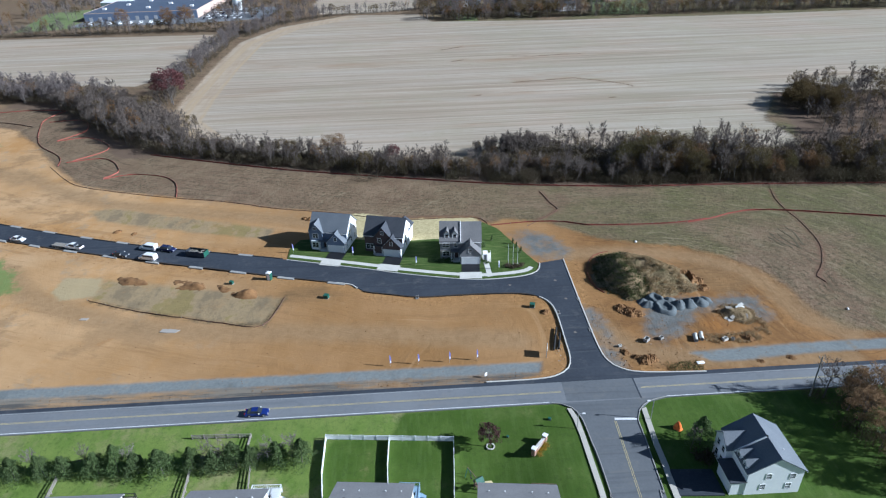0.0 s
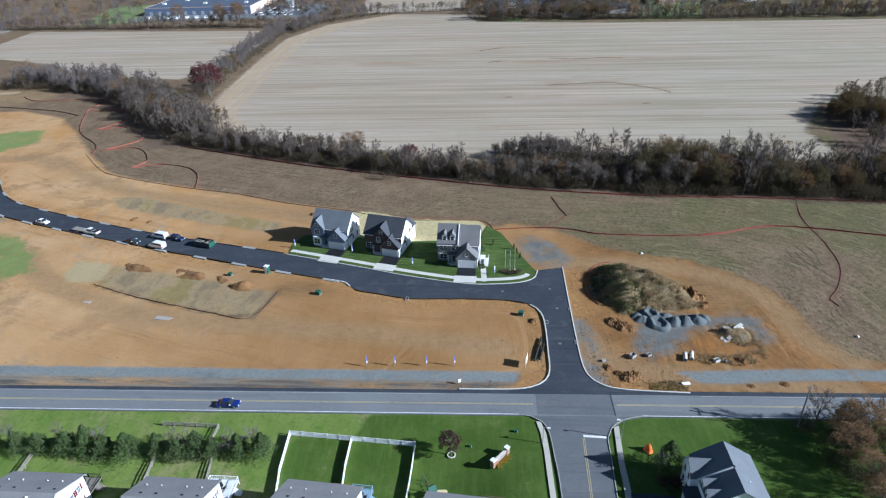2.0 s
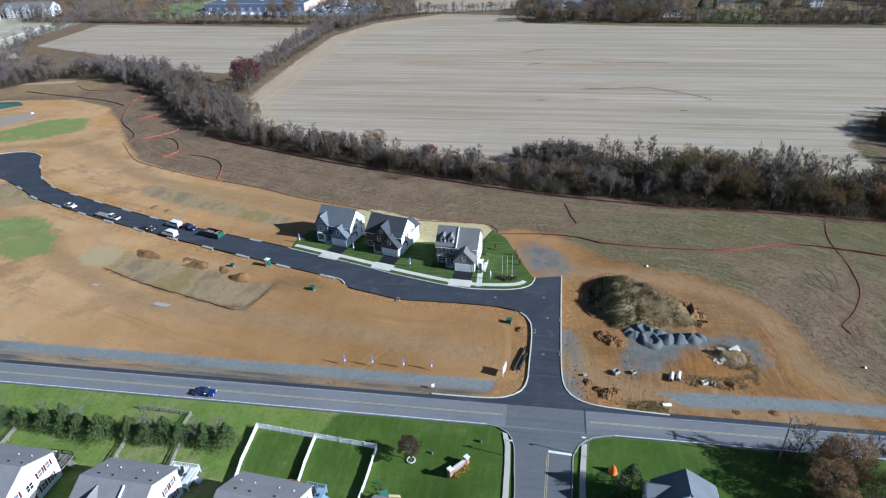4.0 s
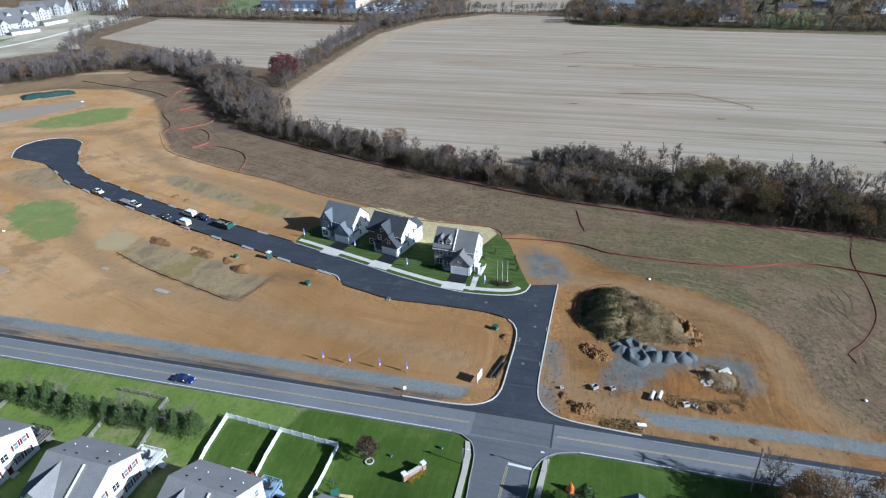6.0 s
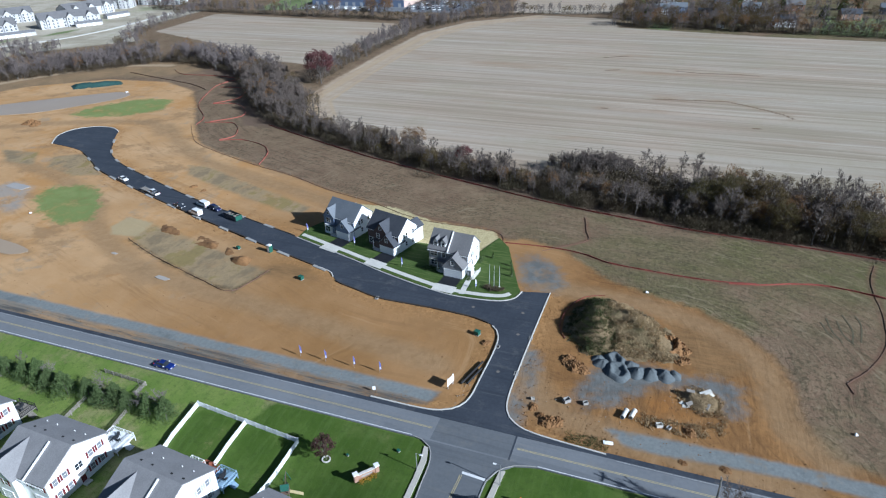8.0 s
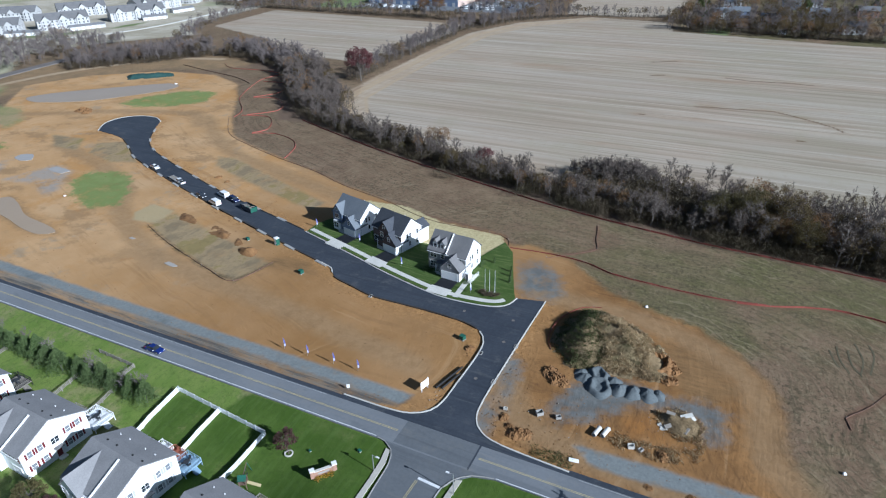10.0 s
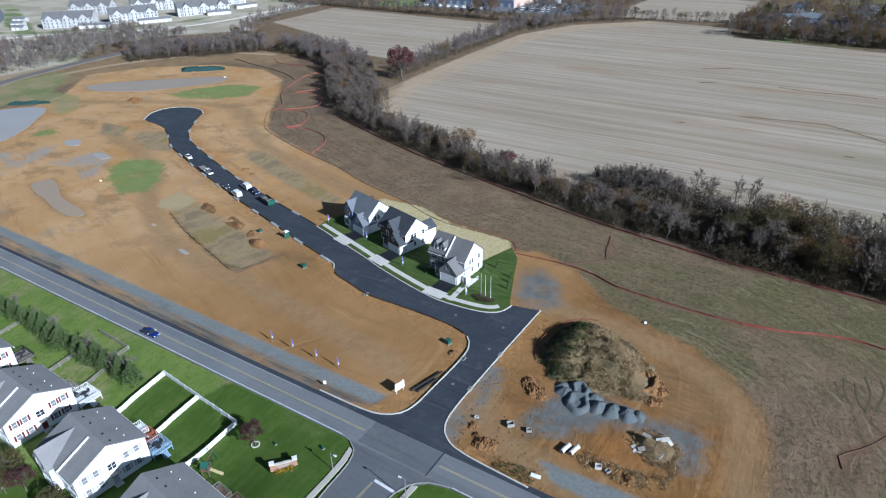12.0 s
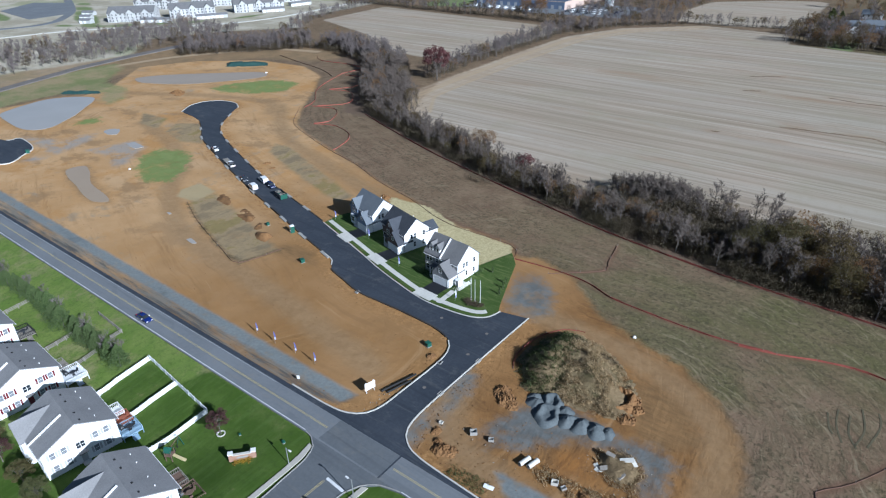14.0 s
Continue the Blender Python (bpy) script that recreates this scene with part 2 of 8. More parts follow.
    col = k.mix(k.span(k.calc("ADD", k.attr("sd_wet"), edge), -6.0, 0.5, 0.0, 0.8), col, k.mix(k.span(k.calc("ADD", k.attr("sd_wet"), edge), -2.5, 0.5), (0.40, 0.23, 0.095), (0.27, 0.175, 0.09)))
    mud = k.span(k.noise(0.1, 6.0, 0.7), 0.4, 0.55, 0.1, 0.8)
    col = k.mix(k.calc("MULTIPLY", zone("sd_mud", 2.5, 0.8), mud), col, k.mix(mid, (0.25, 0.235, 0.215), (0.33, 0.30, 0.265)))
    fallow = k.mix(k.span(k.noise(0.09, 5.0, 0.7), 0.35, 0.65), (0.30, 0.20, 0.105), (0.22, 0.155, 0.085))
    col = k.mix(k.calc("MULTIPLY", zone("sd_fallow", 5.0, 1.2), k.span(zone("sd_dirt", 1.5, 0.55), 0.0, 1.0, 0.75, 0.0)), col, fallow)
    col = k.mix(k.calc("MULTIPLY", zone("sd_strip", 1.5, 0.5), 0.75), col, (0.42, 0.32, 0.21))
    # stepped lots of grey topsoil, half green
    steps = k.noise(1.0, 5.0, 0.7, k.stretch(0.10, 0.05, 1, 18))
    pad = k.mix(k.span(steps, 0.38, 0.5), (0.20, 0.158, 0.098), (0.29, 0.22, 0.125))
    pad = k.mix(k.span(steps, 0.52, 0.58, 0.0, 0.85), pad, (0.225, 0.18, 0.07))
    pad = k.mix(k.span(k.noise(0.5, 7.0, 0.75), 0.5, 0.68, 0.0, 0.4), pad, (0.14, 0.108, 0.06))
    col = k.mix(k.calc("MULTIPLY", zone("sd_pad", 1.4, 0.35), k.span(k.noise(0.09, 5.0, 0.65), 0.3, 0.5, 0.5, 0.92)), col, pad)
    col = k.mix(k.calc("MULTIPLY", zone("sd_bank", 0.7, 0.25), k.span(fine, 0.35, 0.6, 0.35, 0.9)), col, (0.085, 0.065, 0.038))
    col = k.mix(k.calc("MULTIPLY", zone("sd_pale", 0.8, 0.35), 0.85), col, k.mix(fine, (0.34, 0.275, 0.15), (0.39, 0.32, 0.19)))
    dull = k.mix(k.span(k.noise(0.05, 6.0, 0.7), 0.35, 0.65), (0.31, 0.25, 0.14), (0.17, 0.20, 0.075))
    col = k.mix(k.calc("MULTIPLY", zone("sd_dull", 3.0, 1.5), 0.85), col, dull)
    # fresh seeding
    sprout = k.mix(k.span(mid, 0.3, 0.7), (0.13, 0.19, 0.05), (0.21, 0.24, 0.086))
    sown = k.calc("MULTIPLY", zone("sd_seed", 1.8, 1.7), k.span(k.noise(0.12, 6.0, 0.7), 0.3, 0.55, 0.45, 1.0))
    col = k.mix(sown, col, sprout)
    # crushed stone, blue-grey, run over with clay
    stone = k.mix(k.span(fine, 0.3, 0.7), (0.165, 0.178, 0.174), (0.215, 0.228, 0.222))
    stone = k.mix(k.span(k.noise(0.2, 6.0, 0.7), 0.56, 0.72, 0.0, 0.6), stone, (0.22, 0.15, 0.08))
    stone = k.mix(k.span(k.noise(0.07, 5.0, 0.7), 0.5, 0.7, 0.0, 0.5), stone, (0.09, 0.098, 0.10))
    col = k.mix(k.calc("MULTIPLY", zone("sd_verge", 0.6, 0.2), k.span(k.noise(1.0, 6.0, 0.75, k.stretch(0.06, 0.35)), 0.36, 0.58, 0.3, 1.0)), col, k.mix(k.span(k.noise(1.0, 5.0, 0.7, k.stretch(0.05, 0.8)), 0.42, 0.6), (0.20, 0.175, 0.14), (0.095, 0.09, 0.082)))
    col = k.mix(k.calc("MULTIPLY", zone("sd_stone", 0.7, 0.12), k.span(k.noise(0.14, 6.0, 0.7), 0.28, 0.45, 0.6, 1.0)), col, stone)
    yard = k.span(k.noise(0.1, 5.0, 0.62), 0.36, 0.54, 0.35, 1.0)
    col = k.mix(k.calc("MULTIPLY", k.calc("MULTIPLY", zone("sd_yard", 2.2, 0.9), yard), 0.92), col, k.mix(k.span(k.noise(0.3, 5.0, 0.6), 0.35, 0.65), (0.108, 0.12, 0.12), (0.155, 0.166, 0.163)))
    # turf: pale rough grass by the gardens, dark mown lawn by the side street
    lot = k.span(k.calc("ADD", k.attr("sd_lot"), k.calc("MULTIPLY", edge, 0.2)), -0.8, 0.8)
    turf = k.mix(k.span(mid, 0.3, 0.7), (0.122, 0.186, 0.034), (0.185, 0.234, 0.058))
    turf = k.mix(k.span(k.noise(0.05, 6.0, 0.75), 0.46, 0.62, 0.0, 0.8), turf, (0.285, 0.25, 0.13))
    mown = k.mix(k.span(mid, 0.3, 0.7), (0.049, 0.088, 0.011), (0.078, 0.122, 0.021))
    mown = k.mix(k.span(k.noise(0.06, 6.0, 0.75), 0.52, 0.7, 0.0, 0.45), mown, (0.12, 0.135, 0.045))
    turf = k.mix(lot, turf, mown)
    turf = k.mix(k.span(k.noise(0.4, 6.0, 0.8), 0.56, 0.7, 0.0, 0.4), turf, (0.13, 0.14, 0.045))
    turf = k.mix(k.span(grit, 0.4, 0.8, 0.0, 0.5), turf, (0.055, 0.10, 0.02))
    turf = k.mix(k.span(k.noise(1.0, 3.0, 0.6, k.stretch(1.1, 0.07)), 0.45, 0.7, 0.0, 0.3), turf, (0.105, 0.155, 0.04))
    turf = k.mix(k.span(k.noise(0.9, 8.0, 0.85), 0.5, 0.6, 0.0, 0.4), turf, (0.04, 0.066, 0.015))
    turf = k.mix(k.span(k.noise(0.12, 6.0, 0.75), 0.62, 0.7, 0.0, 0.5), turf, (0.21, 0.18, 0.08))
    col = k.mix(zone("sd_turf", 0.3, 0.25), col, turf)
    # straw mulch
    straw = k.mix(k.span(fine, 0.3, 0.7), (0.36, 0.30, 0.15), (0.55, 0.47, 0.27))
    straw = k.mix(k.span(k.noise(0.5, 5.0, 0.7), 0.55, 0.75, 0.0, 0.7), straw, (0.28, 0.21, 0.09))
    col = k.mix(zone("sd_straw", 0.6, 0.5), col, straw)
    open_land = k.calc("SUBTRACT", 1.0, k.calc("MAXIMUM", zone("sd_dirt", 2.6, 0.7), k.calc("MAXIMUM", zone("sd_turf", 0.3, 0.25), zone("sd_crop", 1.5))))
    gravelled = k.calc("SUBTRACT", 1.0, zone("sd_stone", 0.7, 0.12))
    bare = k.calc("MULTIPLY", k.calc("MULTIPLY", zone("sd_dirt", 2.6, 0.7), gravelled), k.span(k.attr("sd_west"), -8.0, 18.0, 1.0, 0.25))
    lumps = k.noise(0.7, 6.0, 0.7)
    h = k.calc("ADD", k.calc("MULTIPLY", fine, 0.22), k.calc("MULTIPLY", grit, 0.1))
    h = k.calc("ADD", h, k.calc("MULTIPLY", k.calc("ADD", k.calc("ADD", k.calc("MULTIPLY", rows, 1.0), k.calc("MULTIPLY", swath, 0.4)), k.calc("MULTIPLY", lumps, 1.2)), k.calc("MULTIPLY", open_land, 0.7)))
    h = k.calc("ADD", h, k.calc("MULTIPLY", k.calc("ADD", streak, k.calc("MULTIPLY", lumps, 0.7)), k.calc("MULTIPLY", bare, 0.5)))
    k.bump(h, 0.8, 0.35)
    return k.done(col, 0.9, 0.0, 0.12)


GROUND = ground_material()


def asphalt(name, a, b, wear, dust, turn=0.0):
    """Rolled asphalt: aggregate grain, long wheel-worn streaks, patches and dusty smears."""
    k = Nodes(name)
    fine, wide = k.noise(1.4, 6.0, 0.7), k.noise(0.07, 4.0, 0.6)
    col = k.mix(k.span(k.calc("ADD", k.calc("MULTIPLY", fine, 0.45), k.calc("MULTIPLY", wide, 0.55)), 0.32, 0.68), a, b)
    col = k.mix(k.span(k.noise(1.0, 4.0, 0.6, k.stretch(0.02, 0.8, 1, turn)), 0.5, 0.66, 0.0, 0.5), col, wear)
    col = k.mix(k.span(k.noise(0.22, 8.0, 0.78), 0.52, 0.7, 0.0, 0.6), col, dust)
    col = k.mix(k.span(k.noise(1.0, 5.0, 0.7, k.stretch(0.05, 0.7, 1, turn)), 0.56, 0.7, 0.0, 0.45), col, dust)
    col = k.mix(k.span(k.noise(0.16, 3.0, 0.5, k.stretch(1.0, 1.6, 1, 30)), 0.62, 0.66, 0.0, 0.35), col, wear)
    k.bump(fine, 0.2, 0.05)
    return k.done(col, 0.8, 0.0, 0.3)


ASPHALT_NEW = asphalt("asphalt_new", (0.029, 0.035, 0.047), (0.05, 0.057, 0.071), (0.025, 0.03, 0.04), (0.105, 0.105, 0.105), 16)
ASPHALT_MID = asphalt("asphalt_patched", (0.10, 0.107, 0.116), (0.136, 0.143, 0.152), (0.082, 0.088, 0.096), (0.16, 0.155, 0.145), 90)
ASPHALT_OLD = asphalt("asphalt_worn", (0.148, 0.156, 0.167), (0.192, 0.20, 0.21), (0.12, 0.126, 0.134), (0.20, 0.19, 0.175), -0.3)
APRON = plain("dusty_concrete", (0.27, 0.265, 0.25), (0.36, 0.35, 0.33), 1.6, 0.9, 0.3, dirt=(0.26, 0.18, 0.10))
PATH = plain("path_concrete", (0.40, 0.375, 0.32), (0.49, 0.46, 0.40), 2.0, 0.85, 0.3, dirt=(0.33, 0.29, 0.22))
LINE_WORN = plain("line_worn", (0.30, 0.30, 0.30), (0.45, 0.45, 0.45), 2.0, 0.75, 0.4, dirt=(0.18, 0.18, 0.18))
CONCRETE = plain("concrete", (0.50, 0.48, 0.43), (0.62, 0.60, 0.55), 2.0, 0.85, 0.3, dirt=(0.42, 0.36, 0.28))
LINE_WHITE = plain("line_white", (0.62, 0.62, 0.62), (0.75, 0.75, 0.75), 3.0, 0.7, 0.4, dirt=(0.4, 0.4, 0.4))
LINE_YELLOW = plain("line_yellow", (0.36, 0.30, 0.15), (0.47, 0.40, 0.22), 1.2, 0.7, 0.25, dirt=(0.20, 0.19, 0.17))
SIDING_WHITE = plain("siding_white", (0.78, 0.79, 0.81), (0.85, 0.86, 0.87), 1.5, 0.55, 0.3)
TRIM_WHITE = plain("trim_white", (0.74, 0.74, 0.74), (0.82, 0.82, 0.82), 2.0, 0.5, 0.4)
VINYL_WHITE = plain("vinyl_white", (0.74, 0.75, 0.77), (0.82, 0.83, 0.84), 1.0, 0.4, 0.2)
SIDING_PALE = plain("siding_pale", (0.42, 0.42, 0.42), (0.50, 0.50, 0.50), 1.0, 0.7, 0.2)
SIDING_BLUE = plain("siding_blue_grey", (0.14, 0.18, 0.27), (0.18, 0.225, 0.32), 1.5, 0.6, 0.3)
SIDING_RED = plain("siding_red_brown", (0.07, 0.05, 0.052), (0.10, 0.068, 0.068), 1.5, 0.6, 0.3)
SIDING_GREY = plain("siding_grey", (0.20, 0.20, 0.21), (0.27, 0.27, 0.28), 1.5, 0.6, 0.3)
STONE_VENEER = plain("stone_veneer", (0.22, 0.20, 0.18), (0.38, 0.35, 0.31), 3.5, 0.85, 0.5, bump=0.5, dirt=(0.15, 0.14, 0.13))
SHINGLE_SLATE = plain("shingle_slate", (0.12, 0.135, 0.155), (0.165, 0.18, 0.20), 4.0, 0.85, 0.3, bump=0.5)
SHINGLE_GREY = plain("shingle_grey", (0.13, 0.128, 0.13), (0.185, 0.18, 0.18), 4.0, 0.85, 0.3, bump=0.5)
SHINGLE_LIGHT = plain("shingle_light", (0.185, 0.182, 0.185), (0.25, 0.245, 0.248), 4.0, 0.85, 0.3, bump=0.4)
SHINGLE_DARK = plain("shingle_dark", (0.045, 0.05, 0.062), (0.075, 0.08, 0.092), 4.0, 0.85, 0.3, bump=0.5)
SHINGLE_PALE = plain("shingle_pale", (0.155, 0.155, 0.16), (0.215, 0.215, 0.22), 4.0, 0.85, 0.3, bump=0.5)
GLASS = plain("window_glass", (0.02, 0.025, 0.032), (0.04, 0.045, 0.055), 0.6, 0.08, 0.4, spec=0.8)
GLASS_PALE = plain("window_blind", (0.15, 0.16, 0.18), (0.24, 0.25, 0.27), 1.2, 0.25, 0.4, spec=0.6)
SHUTTER_RED = plain("shutter_red", (0.11, 0.017, 0.02), (0.15, 0.025, 0.028), 3.0, 0.5)
SHUTTER_GREY = plain("shutter_grey", (0.40, 0.40, 0.41), (0.48, 0.48, 0.49), 3.0, 0.5)
DOOR_DARK = plain("door_dark", (0.05, 0.03, 0.03), (0.08, 0.05, 0.045), 3.0, 0.45)
RUBBER = plain("rubber", (0.018, 0.018, 0.018), (0.03, 0.03, 0.03), 5.0, 0.85)
STEEL = plain("galvanised_steel", (0.42, 0.43, 0.44), (0.52, 0.53, 0.54), 3.0, 0.45, metal=0.6)
WOOD_GREY = plain("weathered_wood", (0.20, 0.18, 0.155), (0.33, 0.30, 0.26), 2.0, 0.85, bump=0.3)
WOOD_RED = plain("stained_deck", (0.30, 0.10, 0.06), (0.40, 0.15, 0.09), 2.0, 0.7)
WOOD_BLUE = plain("painted_deck_blue", (0.26, 0.38, 0.50), (0.34, 0.46, 0.58), 2.0, 0.7)
WOOD_BROWN = plain("deck_brown", (0.13, 0.085, 0.065), (0.20, 0.135, 0.10), 2.0, 0.8)
BARK = plain("bark", (0.10, 0.085, 0.074), (0.185, 0.162, 0.145), 2.5, 0.95, bump=0.5)
# paler, bluer twig: haze put into the far crowns; garden shrubs share it
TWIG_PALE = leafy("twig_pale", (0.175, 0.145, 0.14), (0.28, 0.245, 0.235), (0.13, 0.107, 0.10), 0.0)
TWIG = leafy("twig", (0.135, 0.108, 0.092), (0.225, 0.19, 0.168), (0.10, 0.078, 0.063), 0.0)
LEAF_OLIVE = leafy("leaf_olive", (0.09, 0.083, 0.036), (0.132, 0.106, 0.049), (0.12, 0.08, 0.039))
LEAF_RUST = leafy("leaf_rust", (0.19, 0.105, 0.05), (0.27, 0.165, 0.08), (0.15, 0.095, 0.05))
LEAF_TAN = leafy("leaf_tan", (0.27, 0.17, 0.09), (0.40, 0.27, 0.155), (0.24, 0.155, 0.085), 0.45)
LEAF_MAROON = leafy("leaf_maroon", (0.125, 0.05, 0.055), (0.20, 0.086, 0.086), (0.13, 0.062, 0.058))
LEAF_BRUSH = leafy("leaf_brush", (0.10, 0.078, 0.051), (0.145, 0.113, 0.077), (0.078, 0.069, 0.041))
NEEDLE = leafy("needle", (0.062, 0.108, 0.036), (0.165, 0.215, 0.082), (0.105, 0.14, 0.058), 0.3)
DRY_GRASS = leafy("dry_grass", (0.36, 0.265, 0.145), (0.54, 0.425, 0.26), (0.31, 0.225, 0.12))
GREEN_WEED = leafy("green_weed", (0.075, 0.105, 0.032), (0.13, 0.145, 0.055), (0.09, 0.095, 0.045))
FENCE_RED = plain("safety_fence_red", (0.20, 0.05, 0.038), (0.27, 0.08, 0.06), 1.2, 0.8, 0.15, dirt=(0.15, 0.075, 0.05))
FENCE_BRIGHT = plain("safety_fence_bright", (0.26, 0.068, 0.048), (0.335, 0.10, 0.075), 1.2, 0.8, 0.15, dirt=(0.20, 0.08, 0.055))
DRIVE_BLACK = plain("sealed_asphalt", (0.012, 0.013, 0.016), (0.02, 0.021, 0.025), 1.0, 0.6, 0.2)
SOCK = plain("silt_sock", (0.03, 0.026, 0.024), (0.06, 0.05, 0.042), 1.5, 0.9, 0.3, dirt=(0.12, 0.08, 0.045))
FENCE_BLACK = plain("silt_cloth_black", (0.11, 0.065, 0.048), (0.18, 0.10, 0.07), 1.2, 0.85, 0.15, dirt=(0.19, 0.075, 0.045))
GRAVEL_HEAP = plain("crushed_stone", (0.085, 0.097, 0.102), (0.13, 0.145, 0.15), 2.5, 0.9, 0.3, bump=0.35)
CLAY_HEAP = plain("clay_heap", (0.135, 0.07, 0.028), (0.25, 0.135, 0.055), 1.4, 0.95, 0.25, bump=1.0, dirt=(0.075, 0.045, 0.026))
BALLAST = plain("railway_ballast", (0.12, 0.105, 0.095), (0.19, 0.17, 0.155), 1.0, 0.95, 0.1, bump=0.5)
PLASTIC_GREEN = plain("green_plastic", (0.02, 0.085, 0.06), (0.03, 0.115, 0.08), 2.0, 0.5)


def water_material(name, a, b, spec):
    k = Nodes(name)
    col = k.mix(k.noise(0.06, 3.0), a, b)
    k.bump(k.noise(2.0, 3.0), 0.04, 0.05)
    return k.done(col, 0.12, 0.0, spec)


WATER = water_material("muddy_water", (0.36, 0.325, 0.28), (0.42, 0.38, 0.335), 0.45)
WATER_BROWN = water_material("brown_water", (0.33, 0.245, 0.16), (0.39, 0.30, 0.205), 0.2)


# ---- small builders ----
def thing(name, m=None, label="", category="", group="", kind=""):
    ob = new(name)
    ob.empty_display_size = 0.3
    if m is not None:
        ob.matrix_world = m
    return tagged(ob, label, category, group, kind)


def part(name, bm, material, parent=None, label="", smooth=False):
    me = bpy.data.meshes.new(name)
    bm.normal_update()
    bm.to_mesh(me)
    bm.free()
    me.materials.append(material)
    if smooth:
        me.polygons.foreach_set("use_smooth", [True] * len(me.polygons))
    ob = new(name, me)
    ob.parent = parent
    return tagged(ob, label)


def raw(name, verts, faces, material, parent=None, label=""):
    """A mesh from arrays worked out in code; all faces have the same number of corners."""
    verts, faces = np.asarray(verts, np.float32), np.asarray(faces, np.int32)
    me = bpy.data.meshes.new(name)
    me.vertices.add(len(verts))
    me.vertices.foreach_set("co", verts.ravel())
    n = faces.shape[1]
    me.loops.add(faces.size)
    me.loops.foreach_set("vertex_index", faces.ravel())
    me.polygons.add(len(faces))
    me.polygons.foreach_set("loop_start", np.arange(0, faces.size, n, dtype=np.int32))
    me.update(calc_edges=True)
    me.materials.append(material)
    ob = new(name, me)
    ob.parent = parent
    return tagged(ob, label)


def box(bm, x0, y0, z0, x1, y1, z1, m=None):
    vs = [bm.verts.new((x, y, z)) for z in (z0, z1) for x, y in ((x0, y0), (x1, y0), (x1, y1), (x0, y1))]
    for f in ((3, 2, 1, 0), (4, 5, 6, 7), (0, 1, 5, 4), (1, 2, 6, 5), (2, 3, 7, 6), (3, 0, 4, 7)):
        bm.faces.new([vs[i] for i in f])
    if m is not None:
        bmesh.ops.transform(bm, matrix=m, verts=vs)
    return vs


def boxes(*rows):
    bm = bmesh.new()
    for row in rows:
        box(bm, *row)
    return bm


def prism(bm, pts, z0, z1):
    """An upright slab over a plan outline."""
    area = sum(a[0] * b[1] - b[0] * a[1] for a, b in zip(pts, pts[1:] + pts[:1]))
    pts = pts if area > 0 else pts[::-1]
    lo, hi = [bm.verts.new((*p, z0)) for p in pts], [bm.verts.new((*p, z1)) for p in pts]
    for a, b, c in tessellate_polygon([[Vector((*p, 0)) for p in pts]]):
        up = (pts[b][0] - pts[a][0]) * (pts[c][1] - pts[a][1]) - (pts[b][1] - pts[a][1]) * (pts[c][0] - pts[a][0]) > 0
        a, c = (a, c) if up else (c, a)
        bm.faces.new((hi[a], hi[b], hi[c]))
        bm.faces.new((lo[c], lo[b], lo[a]))
    for i in range(len(pts)):
        j = (i + 1) % len(pts)
        bm.faces.new((lo[i], lo[j], hi[j], hi[i]))


def slab(name, pts, z0, z1, material, parent=None, label=""):
    bm = bmesh.new()
    prism(bm, [tuple(p) for p in pts], z0, z1)
    return part(name, bm, material, parent, label)


def smooth_line(pts, step=1.5, closed=False):
    """A rounded line through plan points (Catmull-Rom)."""
    p = [Vector(q) for q in pts]
    n, out = len(p), []
    for i in range(n if closed else n - 1):
        a, b, c, d = (p[j % n] if closed else p[max(0, min(n - 1, j))] for j in (i - 1, i, i + 1, i + 2))
        k = max(1, int((c - b).length / step))
        for s in range(k):
            t = s / k
            out.append(tuple(0.5 * ((2 * b) + (c - a) * t + (2 * a - 5 * b + 4 * c - d) * t * t + (3 * b - a - 3 * c + d) * t**3)))
    if not closed:
        out.append(tuple(p[-1]))
    return out


def beside(line, d):
    """The line moved d metres to its left."""
    out = []
    for i, p in enumerate(line):
        a, b = Vector(line[max(0, i - 1)]), Vector(line[min(len(line) - 1, i + 1)])
        v = (b - a).normalized()
        out.append((p[0] - v.y * d, p[1] + v.x * d))
    return out


def band(name, line, d0, d1, z0, z1, material, parent=None, label=""):
    """A strip along a line, between two distances to its left."""
    bm = bmesh.new()
    rows = []
    for (ax, ay), (bx, by) in zip(beside(line, d0), beside(line, d1)):
        rows.append([bm.verts.new(v) for v in ((ax, ay, z0), (bx, by, z0), (bx, by, z1), (ax, ay, z1))])
    for a, b in zip(rows, rows[1:]):
        for i in range(4):
            j = (i + 1) % 4
            bm.faces.new((a[i], a[j], b[j], b[i]))
    bm.faces.new(rows[0][::-1])
    bm.faces.new(rows[-1])
    bmesh.ops.recalc_face_normals(bm, faces=bm.faces)
    return part(name, bm, material, parent, label)


def stretch_of(line, x0, x1):
    return [p for p in line if x0 <= p[0] <= x1]


# ---- plan of the site road, kerb to kerb ----
ROAD_SOUTH = [(11, 101.8), (21, 101.9), (26, 102.7), (29.2, 105), (30.4, 108.5), (30.6, 114), (30.8, 124), (30.2, 129.5), (27.8, 133), (23, 134.9), (14, 135.6), (5.6, 135.6),
              (-3, 135.6), (-10.5, 137.5), (-17.5, 139.6), (-20.5, 142.8), (-25, 144.4), (-40, 148.6), (-57, 153.8), (-75, 159.2), (-106, 169.2), (-126, 176.4),
              (-145, 183.8), (-155, 190), (-171, 198.6), (-189.8, 201.9)]
ROAD_BULB = [(-189.8, 201.9), (-196.2, 211), (-196, 219.5), (-189.5, 225.2), (-180.5, 226), (-173.5, 222.5)]
